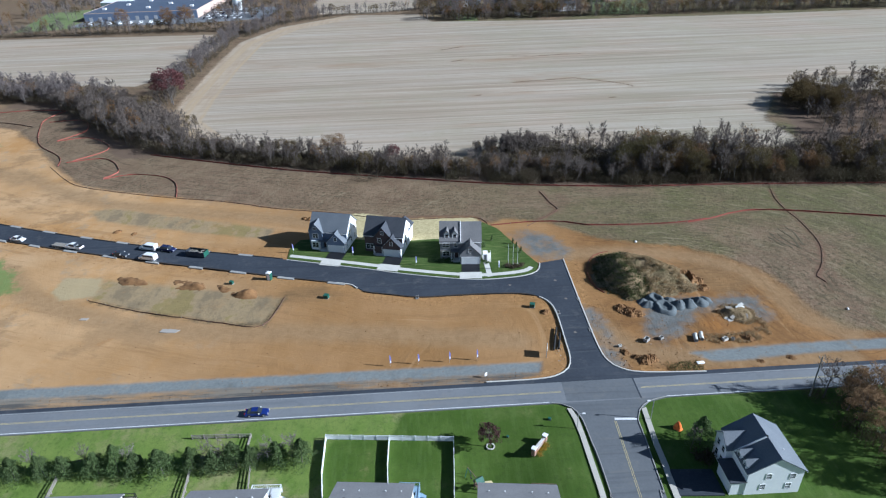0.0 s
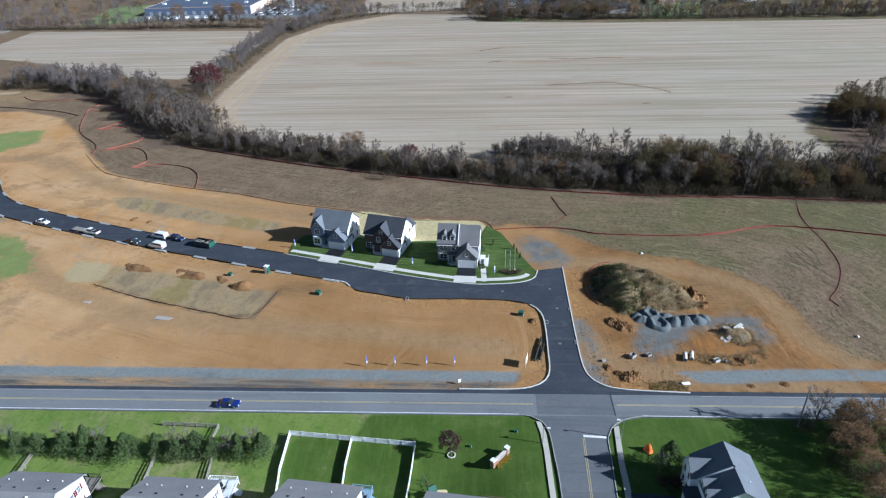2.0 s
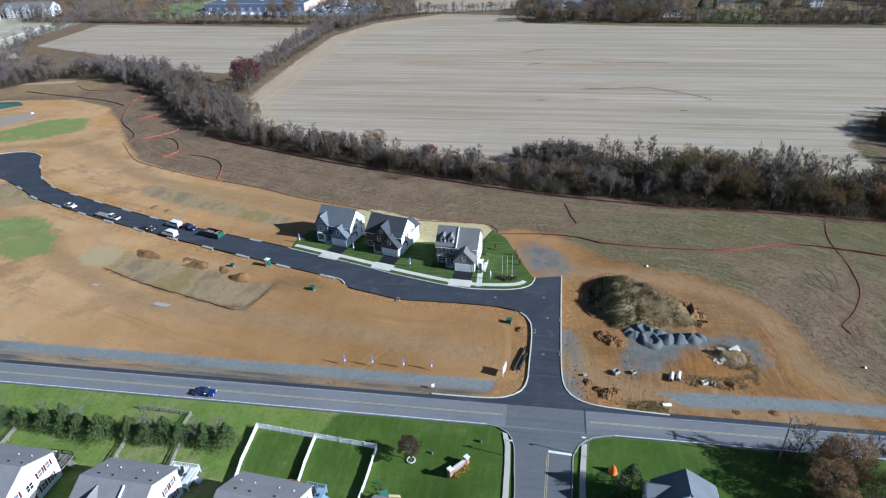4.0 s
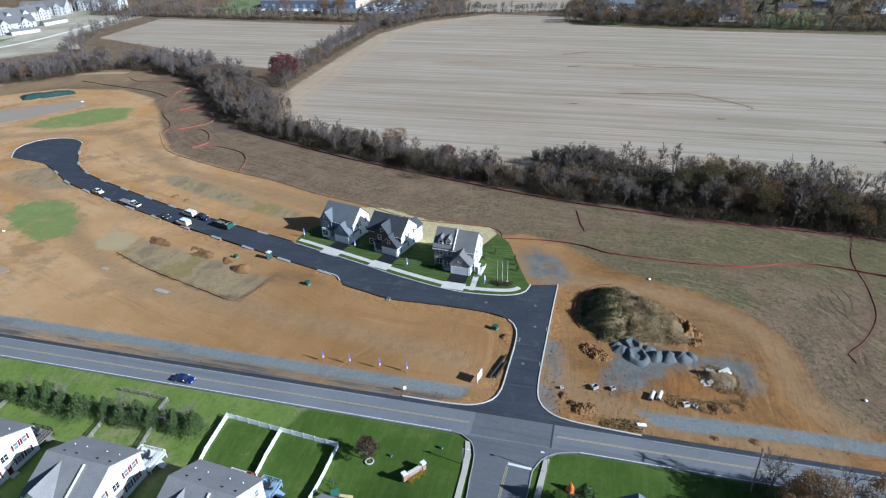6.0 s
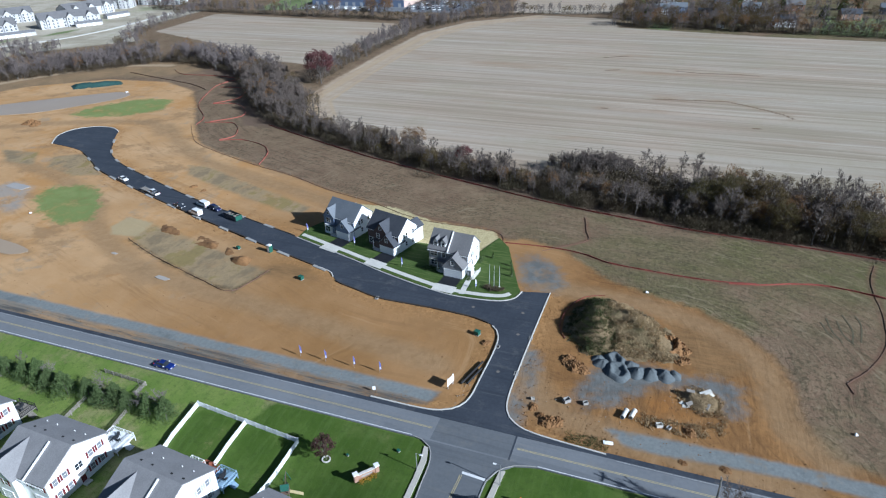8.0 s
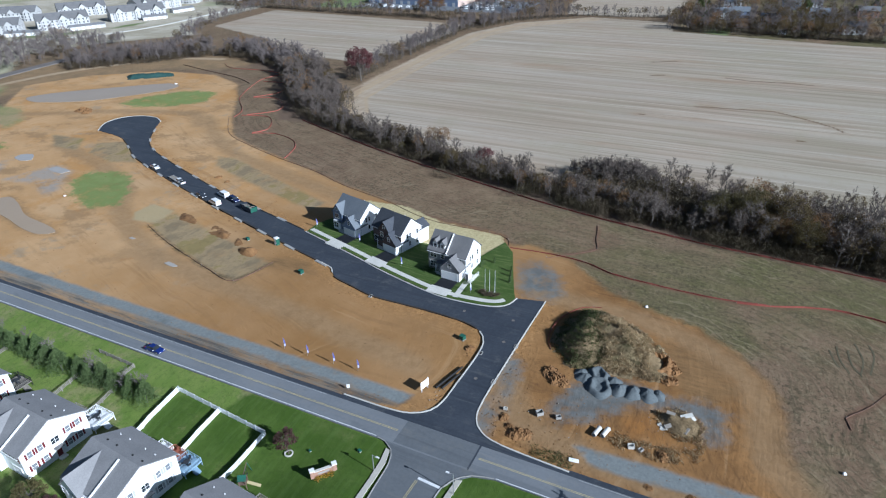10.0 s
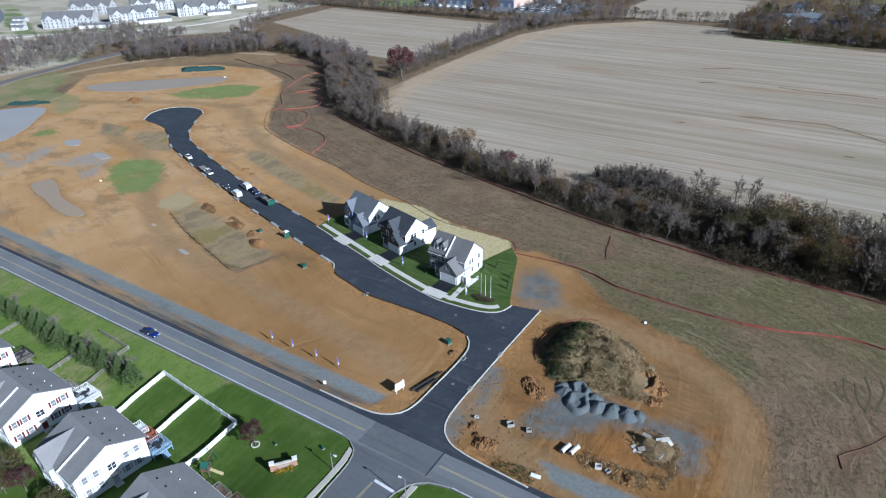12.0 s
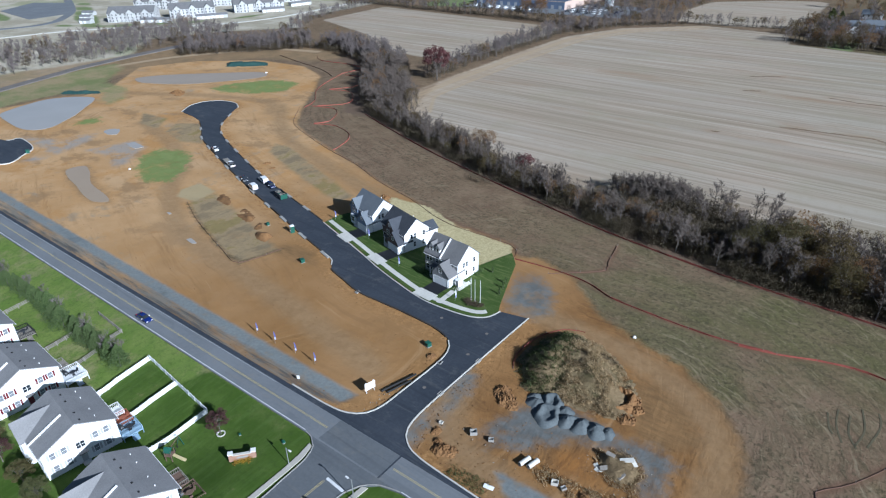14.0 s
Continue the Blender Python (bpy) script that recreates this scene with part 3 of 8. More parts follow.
ROAD_NORTH = [(-173.5, 222.5), (-166, 212), (-156, 200.5), (-146, 193.3), (-133.5, 187.6), (-107, 177.6), (-84, 169.8), (-59, 163), (-42, 158.4), (-18, 151), (-9, 147.9),
              (0, 145.3), (9, 143.1), (15, 142.4), (23, 142.9), (27.5, 144.1), (29.8, 146.2), (30.6, 149.4)]
ROAD_EAST = [(37.8, 151), (37.6, 137), (37.5, 122), (37.6, 111.5), (38.4, 106.8), (40.6, 104.1), (45, 102.6), (58, 101.8)]
south_kerb, bulb_kerb = smooth_line(ROAD_SOUTH), smooth_line(ROAD_BULB)
north_kerb, east_kerb = smooth_line(ROAD_NORTH), smooth_line(ROAD_EAST)

# ---- ground, one sheet ----
GROUND_Z = -0.15


def fall(x, y):
    """How far the lawns south of the main road lie below it."""
    a, b = np.clip((92.6 - np.asarray(y, float)) / 14, 0, 1), np.clip((26 - np.asarray(x, float)) / 18, 0, 1)
    return 2.0 * a * b * b * (3 - 2 * b)


Z_DIRT = [(-148, 243), (-127, 220.5), (-114, 214.6), (-90, 206.4), (-70, 200.5), (-50, 193), (-30, 187.8), (-9.5, 181), (14, 180), (19, 175), (25, 178), (37, 174), (50, 162.5),
          (62, 158), (73, 155), (82.4, 148), (88, 141.5), (91.5, 133), (91.5, 123), (95, 114), (104, 111.5), (300, 108), (300, 101), (-400, 101), (-300, 140), (-276, 150), (-262, 186), (-270, 208),
          (-290, 228), (-304, 243), (-290, 273), (-255, 299), (-217, 303), (-188, 291), (-166, 266)]
Z_CROP = [(-100, 270), (-122, 318), (-126, 395), (-128, 475), (-108, 530), (-60, 572), (1, 566), (12, 528), (115, 513), (290, 506), (500, 507), (500, 300), (330, 290), (172, 300),
          (150, 262), (150, 232), (116, 226), (59, 226), (23, 226), (-11, 236), (-53, 244), (-80, 255)]
Z_CROP_WEST = [(-345, 436), (-353, 524), (-151, 509), (-139, 477), (-146, 392), (-160, 362), (-224, 372), (-262, 405)]
Z_CROP_FAR = [(-84, 584), (-99, 646), (-96, 707), (-50, 745), (-4, 760), (1.5, 678), (-2, 595), (-38, 580)]
Z_PARKS = [[(-330, 552), (-263, 566), (-216, 575), (-300, 592), (-301, 671), (-352, 655)], [(140, 532), (185, 526), (210, 600), (160, 610)], [(32, 530), (48, 523), (49, 556), (30, 556)], [(-677, 376), (-664, 384), (-505, 318), (-531, 306)],
           [(-540, 290), (-490, 318), (-440, 372), (-418, 440), (-408, 440), (-428, 372), (-478, 310), (-535, 282)], [(-740, 300), (-690, 298), (-600, 285), (-590, 270), (-760, 262)]]
Z_STRAW = [(-37, 185), (-21.5, 186.5), (-6, 180.5), (14.5, 179.3), (17.5, 175.5), (13.8, 164.5), (2, 166), (-10, 165.5), (-20, 168), (-25, 172)]
Z_PADS = [[(-90, 142), (-90, 152), (-79, 149.6), (-69, 147), (-57, 143.6), (-46, 140), (-38, 138), (-41, 126.8), (-51, 128.4), (-62, 131.8), (-76, 136.2)], [(-114, 198), (-108, 190), (-95, 185), (-64, 175.5), (-49, 171.5), (-48, 178), (-62, 183), (-86, 191.5), (-106, 199)],
          [(-176, 190), (-168, 180), (-150, 176), (-140, 180), (-150, 188), (-165, 196)], [(-205, 190), (-190, 180), (-176, 180), (-186, 192)]]
Z_SEED = [[(-146, 156), (-149, 165), (-138, 170.5), (-130, 168.5), (-118, 158), (-112, 148), (-120, 142.5), (-135, 148)],
          [(-218, 237), (-219, 247), (-211, 261), (-204, 270), (-186, 272.5), (-179, 257), (-190, 243), (-207, 236)],
          [(-214, 160), (-218, 167), (-216, 173), (-207, 170), (-210, 165)]]
Z_TRACK = [(-214, 139), (-203, 142), (-197, 148.6), (-192, 161), (-184, 153.4), (-181, 146), (-178, 138), (-176, 128), (-181, 126), (-184, 136), (-190, 139), (-200, 137), (-212, 134)]
Z_STONE = [[(-400, 104.6), (23, 104.4), (24, 107.8), (-400, 107.8)], [(56.4, 108.6), (61, 108.6), (69.4, 109.1), (77.3, 109.4), (88, 109.8), (300, 109), (300, 106), (87.4, 106.2), (77, 105.7), (67.4, 104.8), (60.9, 104.9)]]
Z_YARD = [[(25, 167.5), (29, 170), (37.6, 163.5), (40.5, 155), (38, 151), (31, 151), (28, 160)],
          [(53, 128), (62, 129.6), (69, 128), (77, 129.3), (81.5, 127.8), (81, 119.8), (77.8, 118.8), (77.5, 124), (72.6, 125.4), (64.7, 123.6), (60.5, 117.7), (56.3, 114.7), (52, 111.7), (48.8, 115), (51.6, 121.7)],
          [(40, 127), (42, 113), (40.8, 104), (38.2, 104), (37.6, 112), (37.6, 128)]]
Z_MUD = [(-173, 147), (-171, 153), (-168, 164), (-156, 164), (-152, 157), (-144, 149), (-143, 144), (-158, 149)]
Z_RUT = [[(69.8, 134), (67.5, 140), (66.5, 147), (72.8, 145.4), (79, 141.5), (83, 135.5), (80.5, 131), (72.7, 129.9)], [(-48, 134), (-38, 142), (-30, 144), (-22, 138), (-34, 136)]]
Z_LITTER = [(-330, 290), (-300, 345), (-240, 372), (-185, 345), (-140, 300), (-118, 290), (-96, 262), (-50, 240), (0, 228), (60, 222), (116, 222), (150, 230), (172, 300), (330, 290), (330, 186),
            (157, 190), (107, 194), (68, 197), (30, 203), (2, 210), (-23, 217), (-54, 226), (-78, 235), (-104, 247), (-124, 247), (-165, 296), (-190, 322), (-246, 338), (-275, 318), (-300, 280)]
FIELD_SCARS = [[(50, 338), (60.6, 339.3), (73, 340.8), (84, 341.8), (92.8, 336.6), (101, 331), (107, 326), (110, 321)], [(58, 399), (70.4, 396.4), (88, 398.6), (100, 397.6)], [(14.6, 424), (28, 431)], [(20, 391), (27, 394)], [(27.8, 316), (30.4, 316.4)], [(93, 302.8), (95.4, 303.2)]]
Z_RUST = [(62.7, 118.4), (69.2, 122.2), (70.4, 117.6), (73.5, 116.6), (65.1, 114)]
Z_DULL = [(-280, 90), (-300, 130), (-318, 184), (-330, 222), (-328, 240), (-311, 236), (-294, 219), (-282, 210), (-262, 212), (-240, 199), (-234, 188), (-246, 189), (-260, 198), (-278, 187), (-278, 160), (-270, 120)]
Z_VERGE = [(-400, 99.6), (14, 101.6), (23, 103.6), (23, 104.6), (-400, 104.8)]
Z_LOT = [(-21.4, 60), (-21.4, 89.1), (-9, 88.4), (-6.8, 94.6), (140, 95.6), (140, -300), (-21.4, -300)]
MEADOW_LINES = [[(-148, 240.5), (-136, 227), (-127.4, 219.8), (-113.7, 213.9), (-90, 205.8), (-69.7, 200.4), (-49.5, 192.6), (-40.6, 188.8), (-26, 184.9), (-8.3, 182.5), (5, 181.3), (15.7, 179.7), (19.7, 173.2), (27, 158.4)],
                [(19.7, 173.2), (31, 174.5), (41, 173.9), (49.2, 170.9), (65, 169.6), (79, 169.4), (87.4, 171), (97.2, 174.5), (107, 175.2), (128, 170.5), (142, 166.5)],
                [(116.4, 190.8), (113.6, 180), (113.4, 165.2), (111.7, 153), (106.4, 142.4), (101.6, 136.4), (102.2, 133.4)], [(39.2, 197), (41.1, 187), (42.4, 182.5), (37.5, 177.5), (31, 174)]]
LOT_BANK = [(-90, 141.6), (-76.5, 136.1), (-62.4, 131.6), (-50.7, 128.2), (-41.1, 126.7), (-37.8, 138.8)]
Z_PALE = [(-102, 146.5), (-101.5, 154), (-90.5, 153), (-89, 143.6), (-97.5, 142.4)]
Z_FAR = [(-200, -400), (-291, 90), (-311, 140), (-328, 186), (-340, 220), (-347, 260), (-392, 300), (-372, 350), (-330, 400), (-372, 440), (-380, 545), (-1500, 700), (-1500, -400)]
POOLS = [[(-262, 147), (-268, 156), (-271, 165), (-272, 174), (-266, 183.6), (-255.4, 189.6), (-247.8, 186.4), (-238, 177), (-229.8, 169), (-223, 160), (-218.4, 153), (-220, 146.6), (-228, 143.4), (-243, 144)],
         [(-156, 131.5), (-154.6, 137.6), (-146, 135.6), (-134, 130.4), (-119, 128.2), (-113, 126), (-117, 123), (-126, 123.6), (-137, 126.2), (-147, 128)],
         [(-277, 226), (-272.6, 237), (-260, 250), (-243, 265), (-228, 277), (-218, 276), (-216, 267), (-226, 250.5), (-238, 235.4), (-252.5, 226.5), (-266, 222)]]
HAUL_ROADS = [[(30, 158), (41, 154), (55, 153.5), (65.5, 151.5), (75, 147.5), (84, 140.5), (88, 130), (89, 120), (96, 112)], [(-190, 182), (-150, 172), (-120, 158), (-108, 146), (-70, 128), (-20, 122), (20, 116)],
              [(-158, 236), (-120, 208), (-90, 197), (-62, 189), (-40, 182)], [(40, 118), (44, 112), (56, 107), (90, 104)], [(-260, 200), (-232, 214), (-205, 228), (-170, 238), (-152, 226)]]
HEDGE_FOOT = [(230, 189), (157, 193), (107, 197.5), (68, 200), (30, 206), (2, 213), (-23, 220), (-54, 229.5), (-90, 243), (-112, 252), (-138, 272)]
NORTH_STRIP = [(-329, 189), (-324, 207), (-321, 234), (-315, 269), (-298, 301), (-274, 329), (-244, 338)]
FIELD_TRACK = [(-96, 266), (-112, 290), (-116, 330), (-119, 395), (-119, 470), (-100, 524), (-58, 564)]


def distance_in(px, py, pts):
    """Metres inside (+) or outside (-) an outline, for arrays of places."""
    best, inside = np.full(px.shape, 1e9), np.zeros(px.shape, bool)
    for (ax, ay), (bx, by) in zip(pts, pts[1:] + pts[:1]):
        dx, dy = bx - ax, by - ay
        t = np.clip(((px - ax) * dx + (py - ay) * dy) / (dx * dx + dy * dy + 1e-9), 0, 1)
        best = np.minimum(best, (px - ax - t * dx) ** 2 + (py - ay - t * dy) ** 2)
        crosses = (ay > py) != (by > py)
        inside ^= crosses & (px < dx * (py - ay) / (dy if abs(dy) > 1e-9 else 1e-9) + ax)
    return np.where(inside, 1, -1) * np.sqrt(best)


def distance_to(px, py, line, half):
    best = np.full(px.shape, 1e9)
    for (ax, ay), (bx, by) in zip(line, line[1:]):
        dx, dy = bx - ax, by - ay
        t = np.clip(((px - ax) * dx + (py - ay) * dy) / (dx * dx + dy * dy + 1e-9), 0, 1)
        best = np.minimum(best, (px - ax - t * dx) ** 2 + (py - ay - t * dy) ** 2)
    return half - np.sqrt(best)


def build_ground():
    def axis(lo, hi, step, far):
        mid, out, d, v = list(np.arange(lo, hi + 0.1, step)), [], step, hi
        while v < far:
            d *= 1.12
            v += d
            out.append(v - hi)
        return np.array([lo - o for o in out[::-1]] + mid + [hi + o for o in out])

    xs, ys = axis(-300, 170, 1.5, 4000), axis(60, 566, 1.5, 4000)
    gx, gy = np.meshgrid(xs, ys)
    px, py = gx.ravel(), gy.ravel()
    any_of = lambda zones: np.max([distance_in(px, py, z) for z in zones], axis=0)
    tracks = np.maximum(distance_to(px, py, FIELD_TRACK, 0.8), distance_to(px, py, beside(FIELD_TRACK, 3.0), 0.7))
    tracks = np.maximum(tracks, distance_to(px, py, beside(FIELD_TRACK, -8.0), 0.7))
    zones = {
        "sd_dirt": distance_in(px, py, Z_DIRT), "sd_crop": any_of([Z_CROP, Z_CROP_WEST, Z_CROP_FAR]), "sd_straw": distance_in(px, py, Z_STRAW), "sd_pad": any_of(Z_PADS),
        "sd_seed": any_of(Z_SEED), "sd_park": any_of(Z_PARKS), "sd_stone": any_of(Z_STONE), "sd_yard": any_of(Z_YARD), "sd_rut": any_of(Z_RUT), "sd_litter": distance_in(px, py, Z_LITTER), "sd_track": tracks,
        "sd_turf": 94.75 + 0.006 * (px - 20) - py, "sd_headland": distance_to(px, py, FIELD_TRACK, 8.0),
        "sd_scar": np.max([distance_to(px, py, line, 0.8) for line in FIELD_SCARS], axis=0), "sd_pale": distance_in(px, py, Z_PALE), "sd_far": distance_in(px, py, Z_FAR), "sd_wet": any_of(POOLS), "sd_mud": any_of([Z_MUD, Z_TRACK]), "sd_rust": distance_in(px, py, Z_RUST), "sd_dull": distance_in(px, py, Z_DULL), "sd_verge": distance_in(px, py, Z_VERGE), "sd_lot": distance_in(px, py, Z_LOT),
        "sd_east": np.clip((px - 30) * 0.4, -30, 30), "sd_trench": np.max([distance_to(px, py, smooth_line(line, 4.0), 0.75) for line in MEADOW_LINES], axis=0), "sd_bank": distance_to(px, py, LOT_BANK, 0.7),
        "sd_churn": np.max([distance_to(px, py, line[::3], 3.6) for line in (south_kerb, north_kerb, east_kerb, bulb_kerb)], axis=0), "sd_west": np.clip(-(px + 70) * 0.2, -30, 30),
        "sd_fallow": distance_to(px, py, smooth_line(NORTH_STRIP, 5.0), 29.0), "sd_strip": distance_to(px, py, smooth_line(NORTH_STRIP, 5.0), 2.6),
        "sd_haul": np.max([distance_to(px, py, smooth_line(line, 4.0), 3.4) for line in HAUL_ROADS], axis=0),
    }
    reach = {"at_x": px, "at_y": py, "sd_flow": distance_to(px, py, smooth_line(HAUL_ROADS[0], 3.0), 0), "sd_hedge": distance_to(px, py, smooth_line(HEDGE_FOOT, 3.0), 0), "sd_grade": distance_to(px, py, south_kerb[::4], 0)}
    rng = np.random.default_rng(3)
    h = np.zeros(px.shape)
    for wave, size in ((60, 0.10), (23, 0.06), (9, 0.05), (4, 0.04)):
        for _ in range(4):
            a, ph = rng.uniform(0, 6.28), rng.uniform(0, 6.28)
            h += size * 0.5 * np.sin((px * math.cos(a) + py * math.sin(a)) * 6.28 / wave + ph)
    h = np.minimum(h, 0.05) * np.clip(zones["sd_dirt"] / 8, 0.25, 1)
    verts = np.stack([px, py, GROUND_Z - 0.04 + h - fall(px, py)], -1)
    nx, ny = len(xs), len(ys)
    i = (np.arange(ny - 1)[:, None] * nx + np.arange(nx - 1)).ravel()
    ob = raw("ground", verts, np.stack([i, i + 1, i + nx + 1, i + nx], -1), GROUND)
    ob.data.polygons.foreach_set("use_smooth", [True] * len(ob.data.polygons))
    for name, d in zones.items():
        ob.data.attributes.new(name, "FLOAT", "POINT").data.foreach_set("value", np.clip(d, -30, 30).astype(np.float32))
    for name, d in reach.items():
        ob.data.attributes.new(name, "FLOAT", "POINT").data.foreach_set("value", d.astype(np.float32))
    return tagged(ob, "orange clay building site, brown meadow, harvested fields and green lawns", "ground", kind="structure")


build_ground()

# ---- roads ----
def strip(x0, x1, y0, y1):
    """A stretch of the main road, which runs a little north of east; y is given where it passes x = 20."""
    k = lambda x: 0.006 * (x - 20)
    return [(x0, y0 + k(x0)), (x1, y0 + k(x1)), (x1, y1 + k(x1)), (x0, y1 + k(x0))]


main_road = tagged(slab("road", strip(-1500, 1500, 94.55, 100.7), -0.3, 0.0, ASPHALT_OLD), "worn grey two-lane asphalt road with painted lines", "road", kind="structure")
slab("shoulder", strip(-1500, 11, 100.7, 101.75), -0.3, -0.004, ASPHALT_NEW, main_road, "fresh black asphalt shoulder")
slab("shoulder", strip(58, 1500, 100.7, 101.9), -0.3, -0.004, ASPHALT_NEW, main_road, "fresh black asphalt shoulder")
slab("crossing", strip(26.6, 41.6, 94.9, 100.66), -0.05, 0.004, ASPHALT_MID, main_road, "darker resurfaced asphalt in the junction")
slab("joint", strip(41.6, 41.95, 94.6, 101.6), -0.05, 0.006, ASPHALT_NEW, main_road, "black sealed joint across the road")
slab("edge_line", strip(-1500, 23, 94.85, 94.99), -0.01, 0.006, LINE_WHITE, main_road, "white painted line")
slab("edge_line", strip(47, 1500, 94.75, 94.89), -0.01, 0.006, LINE_WHITE, main_road, "white painted line")
slab("edge_line", strip(-1500, 8, 100.42, 100.5), -0.01, 0.006, LINE_WORN, main_road, "faded white painted line")
slab("edge_line", strip(60, 1500, 100.42, 100.5), -0.01, 0.006, LINE_WORN, main_road, "faded white painted line")
for y in (97.58, 97.84):
    slab("centre_line", strip(-1500, 26, y, y + 0.11), -0.01, 0.006, LINE_YELLOW, main_road, "yellow painted line")
    slab("centre_line", strip(42.6, 1500, y, y + 0.11), -0.01, 0.006, LINE_YELLOW, main_road, "yellow painted line")
site_outline = [(11, 100.66), (11, 101.8)] + south_kerb + bulb_kerb[1:-1] + north_kerb + east_kerb + [(58, 100.95)]
tagged(slab("road", site_outline, -0.3, -0.002, ASPHALT_NEW), "fresh black asphalt road with a cul-de-sac", "road", kind="structure")
side_street = tagged(slab("road", [(23.4, 94.6), (25.2, 94.3), (27.2, 93.0), (28.4, 90.2), (28.8, 85), (29.2, 73.5), (28.6, 30), (24, -300), (32, -300), (36.6, 30), (38.6, 73.5), (39.2, 84), (39.4, 89.0), (40.5, 91.5), (43, 93.7), (46.8, 94.7)], -0.3, -0.002, ASPHALT_MID),
                     "worn grey asphalt side street", "road", kind="structure")
for dx in (0.0, 0.3):
    slab("centre_line", [(28 + dx, -300), (28.11 + dx, -300), (32.71 + dx, 30), (34.1 + dx, 73.4), (34.7 + dx, 88.9), (34.59 + dx, 88.9), (34.0 + dx, 73.4), (32.6 + dx, 30)], -0.01, 0.006, LINE_YELLOW, side_street, "yellow painted line")
slab("stop_line", [(34.8, 89.2), (39.1, 88.9), (39.1, 89.45), (34.8, 89.75)], -0.01, 0.006, LINE_WHITE, side_street, "white stop line")

for line, d0, d1 in (([p for p in south_kerb if p[0] > 8 and p[1] < 133.5], 0.0, -0.26), ([p for p in south_kerb if -26 < p[0] < -17.6], 0.0, -0.26), (bulb_kerb, 0.0, -0.35), (stretch_of(north_kerb, -41, 40), 0.0, 0.26), (east_kerb, 0.0, 0.26)):
    tagged(band("kerb", line, d0, d1 * -1 if d1 < 0 else -d1, -0.3, 0.13, CONCRETE), "pale new concrete kerb along the asphalt", "kerb", kind="structure")


# ---- plants ----
def tube(p0, p1, r0, r1, sides=4):
    """Corners and triangles of a tapered branch."""
    p0, p1 = np.array(p0, float), np.array(p1, float)
    d = p1 - p0
    d /= np.linalg.norm(d) + 1e-9
    u = np.cross(d, (0.31, 0.95, 0.1))
    u /= np.linalg.norm(u) + 1e-9
    v = np.cross(d, u)
    a = np.arange(sides) * 2 * math.pi / sides
    ring = np.cos(a)[:, None] * u + np.sin(a)[:, None] * v
    i, j = np.arange(sides), (np.arange(sides) + 1) % sides
    return np.r_[p0 + ring * r0, p1 + ring * r1], np.r_[np.c_[i, j, j + sides], np.c_[i, j + sides, i + sides]]


def merge(pieces):
    verts, faces, n = [], [], 0
    for v, f in pieces:
        verts.append(v)
        faces.append(f + n)
        n += len(v)
    return np.concatenate(verts), np.concatenate(faces)


def blades(p, d, w):
    """Thin pointed twigs or grass blades: starts, ways with their lengths, widths at the foot."""
    side = np.cross(d, np.array([0.2, 0.3, 0.93]) + np.random.default_rng(len(p)).normal(0, 0.6, p.shape))
    side *= (w / (np.linalg.norm(side, axis=1) + 1e-9))[:, None]
    v = np.stack([p - side, p + side, p + d], 1).reshape(-1, 3)
    return v, np.arange(len(v)).reshape(-1, 3)


def flakes(p, size, rng):
    """Leaf sprays as two small triangles each, turned at random."""
    a = rng.normal(0, 1, p.shape)
    a /= np.linalg.norm(a, axis=1)[:, None]
    b = np.cross(a, rng.normal(0, 1, p.shape))
    b /= np.linalg.norm(b, axis=1)[:, None] + 1e-9
    s = size * rng.uniform(0.6, 1.4, len(p))
    a, b = a * s[:, None], b * s[:, None] * 0.6
    v = np.stack([p - a, p - b, p + a, p + b], 1).reshape(-1, 3)
    i = np.arange(len(p))[:, None] * 4
    return v, np.concatenate([i + (0, 1, 2), i + (0, 2, 3)], 1).reshape(-1, 3)


